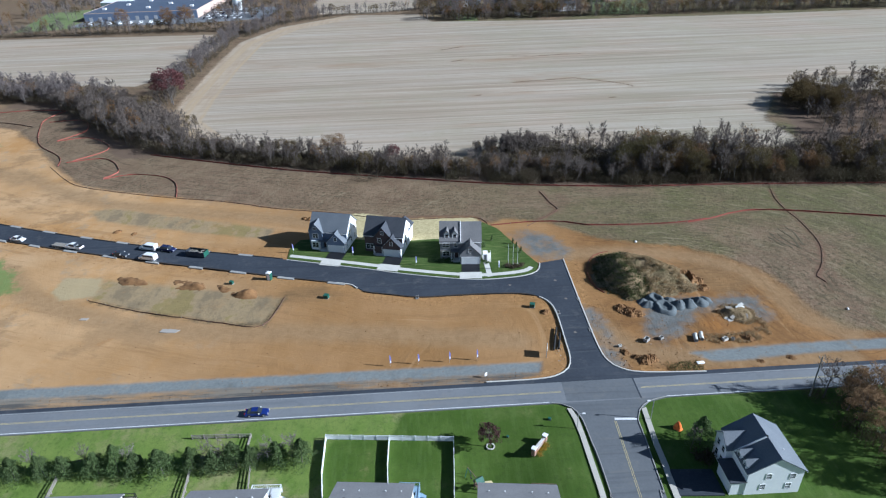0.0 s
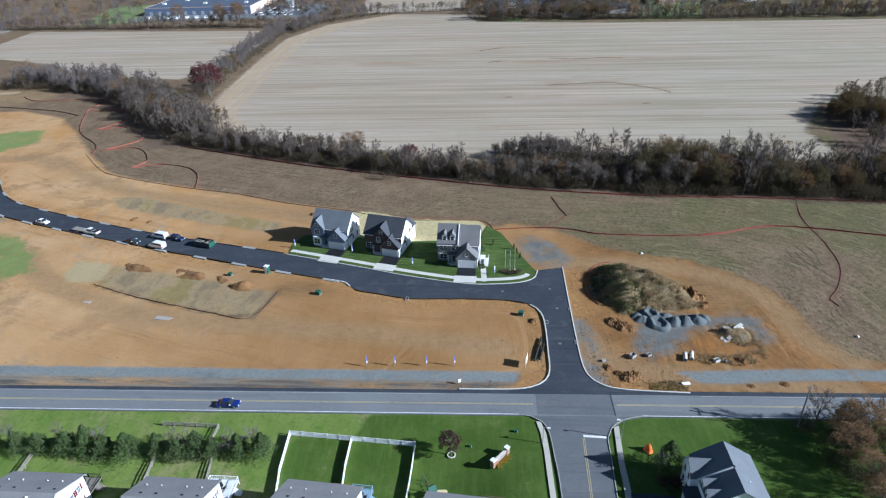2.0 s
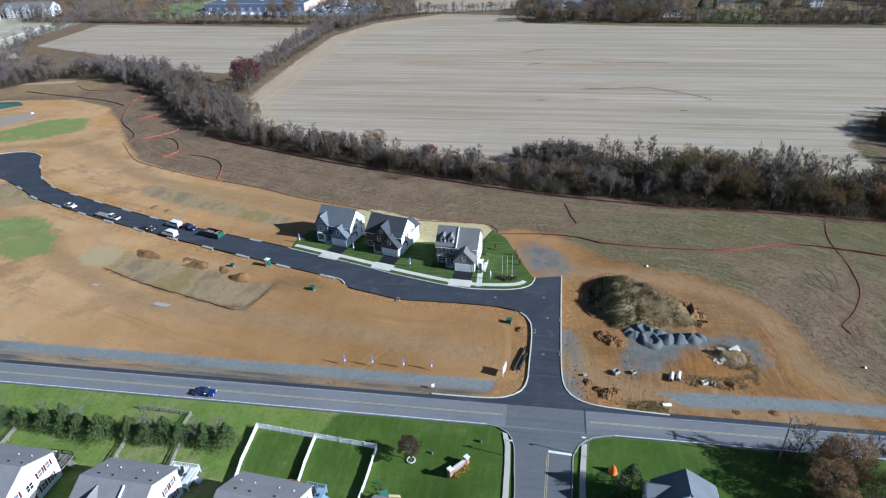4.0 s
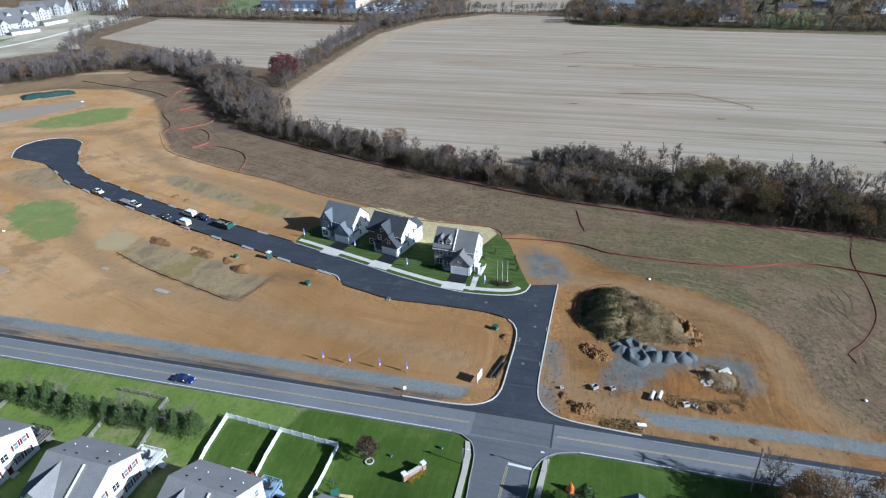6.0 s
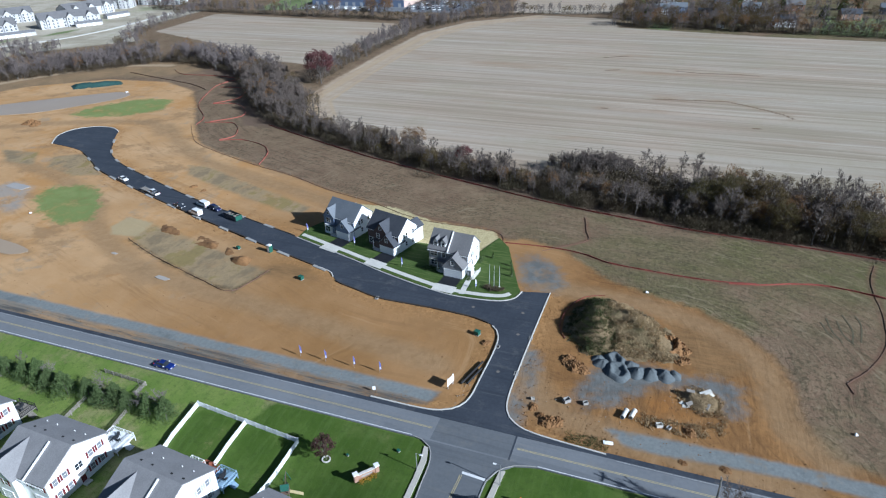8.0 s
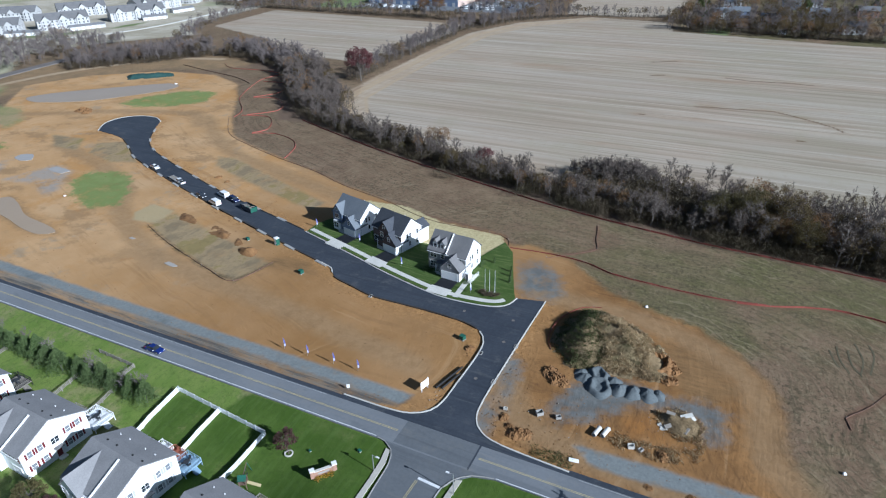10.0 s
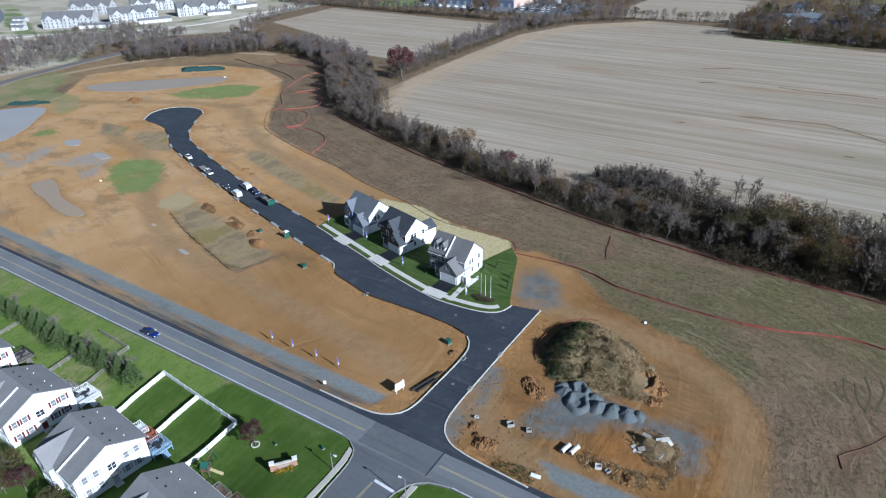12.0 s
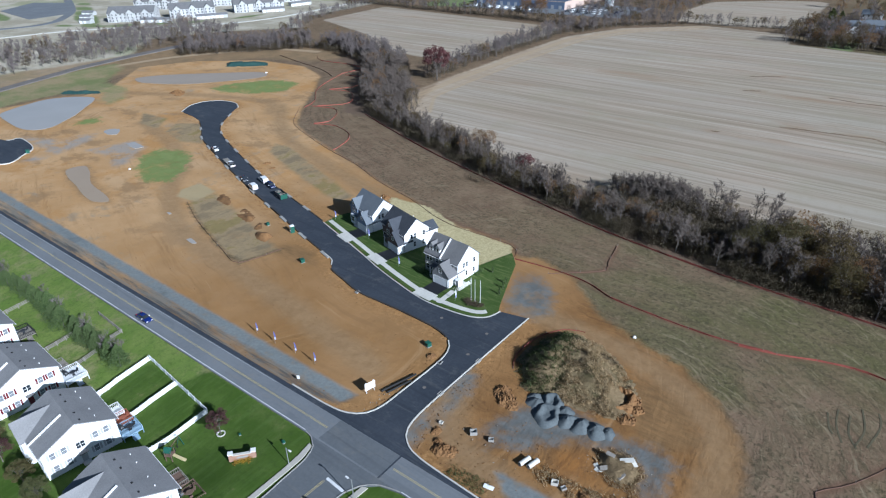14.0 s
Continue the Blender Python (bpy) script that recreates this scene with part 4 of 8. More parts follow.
def grow(seed, h, spread, leaves=0, twig_count=8, leaf_size=0.3, trunk_share=0.4, far=False):
    """A broadleaved tree: wood, twigs and leaves as arrays."""
    rng = np.random.default_rng(seed)
    wood, tw_p, tw_d, ends = [], [], [], []
    top = np.array([rng.normal(0, 0.03) * h, rng.normal(0, 0.03) * h, h * 0.9])
    knee = top * (0.5, 0.5, 0.5) + (rng.normal(0, 0.2), rng.normal(0, 0.2), 0)
    wood += [tube((0, 0, -0.4), knee, 0.02 * h, 0.012 * h, 5), tube(knee, top, 0.012 * h, 0.003 * h, 4)]
    n = rng.integers(9, 13)
    for i in range(n):
        t = trunk_share * 0.6 + (0.92 - trunk_share * 0.6) * i / n
        base = knee * t * 2 if t < 0.5 else knee + (top - knee) * (t - 0.5) * 2
        az, el = i * 2.4 + rng.normal(0, 0.3), radians(rng.uniform(32, 68))
        way = np.array([math.cos(az) * math.cos(el), math.sin(az) * math.cos(el), math.sin(el)])
        size = spread * (1.05 - 0.55 * t) * rng.uniform(0.75, 1.15)
        tip = base + way * size + (0, 0, size * 0.12)
        wood.append(tube(base, tip, 0.008 * h, 0.002 * h, 3))
        for _ in range(5):
            s = rng.uniform(0.3, 1.0)
            p = base + (tip - base) * s
            q = way * 0.6 + rng.normal(0, 0.5, 3) + (0, 0, 0.35)
            q = q / np.linalg.norm(q) * size * rng.uniform(0.3, 0.55)
            if not far:
                wood.append(tube(p, p + q, 0.004 * h, 0.001 * h, 3))
            ends.append(p + q * 0.8)
            for _ in range(twig_count):
                r = p + q * rng.uniform(0.2, 1.0)
                d = q / np.linalg.norm(q) * 0.5 + rng.normal(0, 0.5, 3) + (0, 0, 0.25)
                tw_p.append(r)
                tw_d.append(d / np.linalg.norm(d) * rng.uniform(0.05, 0.13) * h)
    ends = np.array(ends)
    crown = [blades(np.array(tw_p), np.array(tw_d), np.full(len(tw_p), (0.006 if far else 0.0036) * h))] if twig_count else []
    if leaves:
        at = ends[rng.integers(0, len(ends), leaves)] + rng.normal(0, 0.075 * h, (leaves, 3))
        crown = crown + [flakes(at, leaf_size, rng)]
    return merge(wood), merge(crown)


def clumpy(seed, h, spread, clumps=26, per=46, leaf_size=0.15, twig_count=3):
    """A leafy tree: limbs that end in separate lumps of foliage, with gaps between them."""
    rng = np.random.default_rng(seed)
    top = np.array([rng.normal(0, 0.02) * h, rng.normal(0, 0.02) * h, h * 0.62])
    wood = [tube((0, 0, -0.4), top, 0.02 * h, 0.008 * h, 5)]
    crown, tw_p, tw_d = [], [], []
    for i in range(clumps):
        t = (i + 0.5) / clumps
        az, up = i * 2.4 + rng.normal(0, 0.25), 1.0 - 1.35 * t
        ring = math.sqrt(max(0.05, 1 - up * up * 0.92))
        at = np.array([math.cos(az) * ring * spread, math.sin(az) * ring * spread, h * (0.6 + 0.3 * up)]) * (rng.uniform(0.72, 1.12), rng.uniform(0.72, 1.12), rng.uniform(0.92, 1.06))
        base = top * rng.uniform(0.45, 0.98)
        wood.append(tube(base, at, 0.006 * h, 0.0015 * h, 3))
        r = h * rng.uniform(0.07, 0.115)
        d = rng.normal(0, 1, (per, 3))
        d /= np.linalg.norm(d, axis=1)[:, None]
        crown.append(flakes(at + d * (r * rng.uniform(0.45, 1.05, per) ** 0.5)[:, None] * (1, 1, 0.75), leaf_size, rng))
        for _ in range(twig_count):
            w = rng.normal(0, 1, 3) + (0, 0, 0.6)
            tw_p.append(at)
            tw_d.append(w / np.linalg.norm(w) * r * rng.uniform(1.0, 1.5))
    if tw_p:
        crown.append(blades(np.array(tw_p), np.array(tw_d), np.full(len(tw_p), 0.03)))
    return merge(wood), merge(crown)


def thicket(seed, w, h, leaves=420, stems=190, leaf_size=0.14):
    """A bush of many stems: twigs and leaf sprays in one."""
    rng = np.random.default_rng(seed)
    foot = rng.normal(0, 0.28 * w, (stems, 3)) * (1, 1, 0)
    way = rng.normal(0, 0.35, (stems, 3)) * (1, 1, 0) + (0, 0, 1)
    way = way * (h * rng.uniform(0.5, 1.1, stems) * np.exp(-((foot[:, 0] ** 2 + foot[:, 1] ** 2) / (0.6 * w) ** 2)))[:, None]
    lumps = rng.normal(0, 0.3 * w, (9, 3)) * (1, 1, 0) + (0, 0, 0.35 * h) + rng.uniform(0, 0.35 * h, (9, 1)) * (0, 0, 1)
    at = lumps[rng.integers(0, 9, leaves)] + rng.normal(0, 0.16 * w, (leaves, 3)) * (1, 1, 0.8)
    at[:, 2] = np.abs(at[:, 2])
    return blades(foot, way, np.full(stems, 0.03)), flakes(at, leaf_size, rng)


def conifer(seed, h, w, count=5200):
    """A dense evergreen clothed to the ground, with an uneven outline."""
    rng = np.random.default_rng(seed)
    t = rng.uniform(0, 1, count) ** 0.75
    az = rng.uniform(0, 6.28, count)
    lobes = 1 + 0.22 * np.sin(az * 3 + seed) + 0.16 * np.sin(az * 5 + t * 14)
    tier = 1 + 0.18 * np.sin(t * 26 + az)
    r = w / 2 * np.sin(np.clip((1 - t) * 1.3, 0, 1.57)) ** 0.85 * lobes * tier * np.sqrt(rng.uniform(0.25, 1.0, count))
    at = np.stack([r * np.cos(az), r * np.sin(az), 0.25 + t * (h - 0.2)], -1)
    return tube((0, 0, -0.2), (0, 0, h * 0.85), 0.12, 0.03, 5), flakes(at, 0.11, rng)


def mesh_of(name, arrays, material):
    ob = raw(name, *arrays, material)
    me = ob.data
    bpy.data.objects.remove(ob)
    return me


def tree_kind(trunk, crown, crown_mat):
    return mesh_of("trunk", trunk, BARK), mesh_of("crown", crown, crown_mat)


BARE_ARRAYS = [grow(11 + i, 10, s, 0, 15) for i, s in enumerate((3.6, 4.4, 3.0, 4.0, 3.3))]
BARE = [tree_kind(a, b, TWIG) for a, b in BARE_ARRAYS]
OLIVE_ARRAYS = [clumpy(31 + i, 10, 2.8 + 0.3 * i, 34, 125, 0.1) for i in range(3)]
OLIVE = [tree_kind(a, b, LEAF_OLIVE) for a, b in OLIVE_ARRAYS]
RUST_ARRAYS = [clumpy(41 + i, 10, 2.7, 30, 90, 0.1, 8) for i in range(2)]
RUST = [tree_kind(a, b, LEAF_RUST) for a, b in RUST_ARRAYS]
BUSH_ARRAYS = [thicket(51 + i, 4.6, 3.4, 640, 190, 0.1) for i in range(4)]
FAR_BARE = [grow(11 + i, 10, s, 0, 11, far=True) for i, s in enumerate((3.6, 4.4, 3.0, 4.0, 3.3))]
FAR_OLIVE = [clumpy(31 + i, 10, 2.9, 24, 46, 0.15, 2) for i in range(3)]
FAR_RUST = [clumpy(41 + i, 10, 2.8, 18, 24, 0.19, 5) for i in range(2)]
FAR_BUSH = [thicket(51 + i, 4.6, 3.4, 300, 24, 0.15) for i in range(4)]
BUSH = [mesh_of("bush", merge(pair), LEAF_BRUSH) for pair in BUSH_ARRAYS]


def plant(name, kind, x, y, size, label, category, group, rng, z=None):
    z = GROUND_Z - float(fall(x, y)) if z is None else z
    m = Matrix.LocRotScale((x, y, z), Euler((rng.uniform(-0.05, 0.05), rng.uniform(-0.05, 0.05), rng.uniform(0, 6.28))), (size * rng.uniform(0.85, 1.15), size * rng.uniform(0.85, 1.15), size))
    if not isinstance(kind, tuple):
        ob = tagged(new(name, kind), label, category, group)
        ob.matrix_world = m
        return ob
    ob = thing(name, m, label, category, group)
    for me, what in zip(kind, ("trunk", "crown")):
        p = new(what, me)
        p.parent = ob
    return ob


def along(line, spacing, depth, rng, jitter=0.4):
    """Places in a belt to the left of a line."""
    for (ax, ay), (bx, by) in zip(line, line[1:]):
        d = math.hypot(bx - ax, by - ay)
        for i in range(max(1, int(d / spacing))):
            t = (i + rng.uniform(0, 1)) / max(1, int(d / spacing))
            s = rng.uniform(0.5, abs(depth)) * (1 if depth > 0 else -1)
            yield ax + (bx - ax) * t - (by - ay) / d * s, ay + (by - ay) * t + (bx - ax) / d * s, s / depth


HEDGE_SOUTH_FOOT = [(230, 189), (157, 193), (107, 197.5), (68, 200), (30, 206), (2, 213), (-23, 220), (-54, 229.5), (-90, 243), (-112, 252)]
HEDGE_NW_FOOT = [(-112, 252), (-138, 272), (-163, 300), (-190, 327), (-228, 343), (-255, 343), (-288, 305), (-315, 276)]
HEDGE_FIELDS = [(-126, 322), (-131, 360), (-131, 400), (-133, 475), (-112, 533), (-70, 573)]


back, understory = [], []


def build_hedge():
    rng = np.random.default_rng(5)
    # east of the houses the belt is deep and half in leaf, further west it is thin and bare
    foot = HEDGE_SOUTH_FOOT[::-1]
    east_part = [p for p in foot if p[0] > 60]
    places = list(along(foot, 1.9, 13, rng)) + list(along(east_part, 1.5, 26, rng))
    for x, y, s in places:
        east = x > 20
        pick = rng.uniform()
        if s > 0.55 and east:
            back.append((x, y, rng.uniform(0.65, 1.05) * (1.35 if x > 68 else 0.85)))
            continue
        size = rng.uniform(0.5, 1.0) * (1.35 if x > 68 else 0.9)
        if pick < (0.33 if x > 75 else 0.12 if east else 0.1):
            plant("tree", OLIVE[rng.integers(3)], x, y, size * 0.95, "broadleaved tree with sparse olive-brown autumn leaves in the hedgerow", "tree", "hedgerow trees", rng)
        elif pick < (0.47 if x > 75 else 0.16):
            plant("tree", RUST[rng.integers(2)], x, y, size * 0.85, "broadleaved tree with rusty autumn leaves in the hedgerow", "tree", "hedgerow trees", rng)
        else:
            plant("tree", BARE[rng.integers(5)], x, y, size, "bare grey deciduous tree in the hedgerow", "tree", "hedgerow trees", rng)
    for x, y, s in list(along(foot, 1.25, 11, rng)) + list(along(east_part, 2.2, 8, rng)):
        plant("bush", BUSH[rng.integers(4)], x, y, rng.uniform(0.8, 1.5) * (1.25 if x > 70 else 1.0), "tangled brown undergrowth bush in the hedgerow", "bush", "hedgerow bushes", rng)
    for x, y in ((-37, 236), (-33, 238)):
        plant("tree", RUST[0], x, y, 1.05, "golden-brown autumn tree in the hedgerow", "tree", "hedgerow trees", rng)
    plant("tree", mesh_red, -12, 230, 0.75, "small tree with dark red autumn leaves in the hedgerow", "tree", "hedgerow trees", rng)
    for x, y, size, kind in ((73, 209, 1.25, OLIVE), (80, 211, 1.45, OLIVE), (69, 207, 1.0, OLIVE), (90.5, 207, 1.5, OLIVE), (97, 206, 1.15, RUST), (88, 205, 1.0, RUST), (136, 205, 1.2, OLIVE)):
        plant("tree", kind[int(x) % 2], x, y, size, "tall broadleaved tree in olive and tan autumn leaf" if kind is OLIVE else "broadleaved tree with rusty autumn leaves in the hedgerow", "tree", "hedgerow trees", rng)
    for x, y, size in ((109, 205, 1.5), (113, 208, 1.6), (118, 204, 1.25), (104, 208, 1.3), (143, 206, 1.4), (151, 203, 1.3), (50, 206, 0.9), (4, 222, 0.95), (8, 221, 1.05)):
        plant("tree", BARE[int(x) % 5], x, y, size, "tall bare grey deciduous tree in the hedgerow", "tree", "hedgerow trees", rng)
    for _ in range(100):
        a, r = rng.uniform(0, 6.28), math.sqrt(rng.uniform(0, 1))
        back.append((36 + 17 * r * math.cos(a), 233 + 8 * r * math.sin(a), (0.36 + 0.42 * math.sqrt(1 - r * r)) * rng.uniform(0.85, 1.1)))
    back.extend((x, y, rng.uniform(0.45, 0.85)) for x, y, s in along([p for p in foot if p[0] < 80], 1.3, 12, rng))
    back.extend((x, y, rng.uniform(0.6, 1.0)) for x, y, s in along([p for p in east_part if p[0] < 120], 0.9, 25, rng))
    understory.extend((x, y) for x, y, s in along([p for p in foot if 20 < p[0] < 120], 0.55, 25, rng))
    understory.extend((x, y) for x, y, s in along([p for p in foot if p[0] < 30], 0.9, 13, rng))
    deep = [(x, y) for x, y, s in along([(52, 222), (66, 221), (80, 218), (96, 216), (118, 214)], 0.6, 17, rng)]
    back.extend((x, y, rng.uniform(0.6, 0.95)) for x, y in deep[::2])
    understory.extend(deep[1::2])
    back.extend((x, y, rng.uniform(0.65, 1.15)) for x, y, s in along(HEDGE_FIELDS, 1.7, 10, rng))


def stamp(name, rows, material, label, category):
    """Many plants too far off to count, as one mesh. Rows of arrays, x, y, size."""
    rng = np.random.default_rng(len(rows))
    out = []
    for (v, f), x, y, size in rows:
        a = rng.uniform(0, 6.28)
        c, s = math.cos(a) * size, math.sin(a) * size
        out.append((np.stack([v[:, 0] * c - v[:, 1] * s + x, v[:, 0] * s + v[:, 1] * c + y, v[:, 2] * size * rng.uniform(0.85, 1.15) + GROUND_Z], -1), f))
    return tagged(raw(name, *merge(out), material), label, category, kind="stuff")


RED_ARRAYS = clumpy(77, 10, 4.0, 60, 70, 0.17)
mesh_red = tree_kind(*RED_ARRAYS, LEAF_MAROON)


CONIFER_FAR = conifer(66, 5.4, 4.6, 420)
CONIFER_FAR = (CONIFER_FAR[0], flakes(CONIFER_FAR[1][0][::4], 0.5, np.random.default_rng(4)))


def build_far_woods():
    rng = np.random.default_rng(9)
    bare, pale, wood, olive, rust, brush = [], [], [], [], [], []

    def put(x, y, size, p_olive=0.1, p_rust=0.05):
        k = rng.uniform()
        if k < p_olive:
            a = FAR_OLIVE[rng.integers(3)]
            olive.append((a[1], x, y, size))
        elif k < p_olive + p_rust:
            a = FAR_RUST[rng.integers(2)]
            rust.append((a[1], x, y, size))
        else:
            a = FAR_BARE[rng.integers(5)]
            # crowns far west and north take the twig colour with haze in it
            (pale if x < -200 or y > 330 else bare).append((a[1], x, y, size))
        wood.append((a[0], x, y, size))

    def scrub(x, y, size):
        brush.append((FAR_BUSH[rng.integers(4)][1], x, y, size))

    for x, y, size in back:
        put(x, y, size, 0.3 if x > 75 else 0.06, 0.06 if x > 75 else 0.02)
    for x, y in understory:
        scrub(x, y, rng.uniform(0.8, 1.45))
    for x, y, s in along(HEDGE_NW_FOOT, 0.5, -26, rng):
        put(x, y, rng.uniform(0.6, 1.15), 0.06, 0.04)
    for x, y, s in along(HEDGE_NW_FOOT, 0.45, -24, rng):
        scrub(x, y, rng.uniform(0.8, 1.5))
    for x, y, s in along(HEDGE_FIELDS, 1.8, 8, rng):
        scrub(x, y, rng.uniform(0.5, 1.0))
    for _ in range(70):
        a, r = rng.uniform(0, 6.28), math.sqrt(rng.uniform(0, 1))
        scrub(44 + 24 * r * math.cos(a), 222 + 13 * r * math.sin(a), rng.uniform(1.0, 1.7))
    for x, y in ((-24, 213.6), (-20, 213), (-17, 212.6)):
        scrub(x, y, 0.8)
    # the wood at the field's east end
    for _ in range(300):
        x, y = rng.uniform(160, 262), rng.uniform(203, 318)
        if x > 166 + max(0, y - 262) * 0.45 + 6 * math.sin(y * 0.12):
            put(x, y, rng.uniform(0.55, 1.0), 0.3, 0.06)
    for _ in range(120):
        x, y = rng.uniform(150, 250), rng.uniform(200, 310)
        if x > 166 + max(0, y - 262) * 0.45:
            scrub(x, y, rng.uniform(0.8, 1.6))
    for _ in range(44):
        a, r = rng.uniform(0, 6.28), 13 * math.sqrt(rng.uniform(0, 1))
        x, y, size = 180.5 + r * math.cos(a), 276.4 + r * math.sin(a), rng.uniform(0.7, 1.05)
        olive.append((OLIVE_ARRAYS[rng.integers(3)][1], x, y, size))
        scrub(x, y, 1.5)
    # treeline north of the west field
    line = [(-130, 505), (-148, 518), (-193, 523), (-258, 524), (-325, 528), (-440, 535)]
    for x, y, s in along(line, 2.6, -10, rng):
        put(x, y, rng.uniform(0.65, 1.1), 0.35, 0.04)
    for x, y, s in along(line, 2.2, -7, rng):
        scrub(x, y, rng.uniform(0.8, 1.3))
    for x, y in ((-232, 532), (-198, 534), (-194, 530), (-184, 533), (-180, 530)):
        rust.append((RUST_ARRAYS[0][1], x, y, 1.7))
        wood.append((RUST_ARRAYS[0][0], x, y, 1.7))
    # hedges further round, and the woods beyond the large field
    for x, y, s in along([(-300, 372), (-338, 420), (-362, 470), (-368, 540)], 2.6, 16, rng):
        put(x, y, rng.uniform(0.6, 1.0), 0.08, 0.05)
    for x, y, s in along([(-70, 573), (-20, 580), (15, 588), (25, 560)], 3.0, 10, rng):
        put(x, y, rng.uniform(0.5, 0.9), 0.15, 0.05)
        scrub(x, y, rng.uniform(0.6, 1.0))
    for x, y, s in along([(640, 512), (370, 512), (200, 520), (86, 527), (20, 528)][::-1], 1.5, 20, rng):
        put(x, y, rng.uniform(0.7, 1.25), 0.42, 0.2)
        scrub(x, y, rng.uniform(0.8, 1.5))
    for _ in range(170):
        put(rng.uniform(4, 130), rng.uniform(530, 600), rng.uniform(0.7, 1.2), 0.4, 0.15)
    firs = [(CONIFER_FAR[1], rng.uniform(10, 320), rng.uniform(530, 680), rng.uniform(1.0, 2.2)) for _ in range(22)]
    stamp("woodland_conifers", firs, GREEN_WEED, "dark green evergreens among the distant houses", "woods")
    for _ in range(420):
        x, y = rng.uniform(10, 480), rng.uniform(545, 740)
        put(x, y, rng.uniform(0.8, 1.6), 0.35, 0.15)
    for _ in range(200):
        x, y = rng.uniform(-560, -300), rng.uniform(545, 760)
        put(x, y, rng.uniform(0.8, 1.5), 0.15, 0.12)
    for _ in range(260):
        x, y = rng.uniform(-185, -92), rng.uniform(578, 720)
        put(x, y, rng.uniform(0.5, 1.0), 0.2, 0.1)
    # scrub beyond the railway
    for _ in range(620):
        x, y = rng.uniform(-450, -352), rng.uniform(180, 360)
        put(x, y, rng.uniform(0.4, 0.85), 0.04, 0.06)
    for _ in range(150):
        scrub(rng.uniform(-440, -352), rng.uniform(200, 350), rng.uniform(0.5, 1.0))
    stamp("woodland_wood", wood, BARK, "grey trunks and limbs of the distant woods", "woods")
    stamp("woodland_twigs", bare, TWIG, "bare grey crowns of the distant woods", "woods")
    stamp("woodland_twigs", pale, TWIG_PALE, "bare crowns of the distant woods, haze put into their pale purple-grey", "woods")
    stamp("woodland_leaves", olive, LEAF_OLIVE, "olive-brown crowns in the distant woods", "woods")
    stamp("woodland_autumn_leaves", rust, LEAF_RUST, "rust-brown crowns in the distant woods", "woods")
    stamp("woodland_undergrowth", brush, LEAF_BRUSH, "brown undergrowth of the distant woods", "undergrowth")


build_hedge()
build_far_woods()
rng_p = np.random.default_rng(21)
plant("maple_tree", mesh_red, -126, 322, 1.95, "large round tree with dark red leaves at the field corner", "tree", "", rng_p)

# evergreens along the back gardens
PINES = [tree_kind(*conifer(61 + i, h, w), NEEDLE) for i, (h, w) in enumerate(((5.6, 4.9), (6.4, 5.1), (5.0, 4.4)))]
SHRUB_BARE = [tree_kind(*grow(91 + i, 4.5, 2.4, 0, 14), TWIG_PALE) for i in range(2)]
for i, x in enumerate((-118, -112, -104, -98, -92, -84, -78, -72.6, -69, -63, -59.4, -55.5, -51, -45.6, -41.2, -37.6, -34.6, -29.8, -25.4)):
    plant("evergreen_tree", PINES[i % 3], x, 83.9 + rng_p.uniform(-0.5, 0.5), rng_p.uniform(0.85, 1.1) * (1.2 if x == -37.6 else 1), "dense dark green evergreen in the garden row", "tree", "garden evergreens", rng_p)
for i, x in enumerate((-108, -88, -75.5, -66, -57.5, -43.2, -40.2, -32.2, -27.5)):
    plant("bare_shrub", SHRUB_BARE[i % 2], x, 85.4 + rng_p.uniform(-0.6, 0.6), rng_p.uniform(1.0, 1.3), "bare grey-brown shrub between the evergreens", "shrub", "garden shrubs", rng_p)
# trees by the house east of the side street, and south of the terrace
TAN = [tree_kind(*clumpy(43 + i, 10, 3.3, 40, 110, 0.12, 8), LEAF_TAN) for i in range(2)]
copse = [(78, 92.4, 0.9), (84, 88, 1.1), (80, 84, 0.95), (88, 91, 1.0), (83, 76, 1.1), (79.5, 72, 0.9), (92, 84, 1.2), (90, 72, 1.1), (81, 79, 0.8), (86, 82, 0.9), (80.5, 88.5, 0.8), (83, 91.5, 0.7), (86, 70, 1.0), (94, 90, 1.1), (88, 77, 1.0)]
for x, y, s in copse:
    plant("bush", BUSH[rng_p.integers(4)], x + rng_p.uniform(-2, 2), y + rng_p.uniform(-2, 2), rng_p.uniform(0.9, 1.3), "tangled brown bush beside the lawn", "bush", "lawn edge bushes", rng_p)
    k = rng_p.uniform()
    plant("tree", BARE[rng_p.integers(5)] if k < 0.5 else TAN[rng_p.integers(2)] if k < 0.9 else OLIVE[1], x, y, s, "half-bare autumn tree beside the lawn", "tree", "lawn edge trees", rng_p)
LEAF_GREEN = leafy("leaf_green", (0.075, 0.085, 0.035), (0.14, 0.145, 0.06), (0.13, 0.10, 0.045))
GARDEN = tree_kind(*clumpy(95, 10, 3.6, 46, 90, 0.17), LEAF_GREEN)
for x, y, s in ((-22.5, 57.5, 0.62), (-20, 55.0, 0.5), (-1.6, 57.4, 0.62), (3.4, 55.5, 0.5), (-47, 58, 0.5)):
    plant("tree", GARDEN, x, y, s, "small leafy tree in a front garden", "tree", "front garden trees", rng_p)
LEAF_PLUM = leafy("leaf_plum", (0.07, 0.036, 0.035), (0.125, 0.068, 0.06), (0.09, 0.055, 0.045))
SMALL_RED = tree_kind(*clumpy(83, 5.0, 1.75, 44, 80, 0.09), LEAF_PLUM)
plant("plum_tree", SMALL_RED, 10, 85.2, 1.12, "small round purple-leaved tree on the lawn", "tree", "", rng_p)
plant("plum_tree", SMALL_RED, -17.4, 57.2, 1.1, "purple-leaved tree between two white twin houses", "tree", "", rng_p)
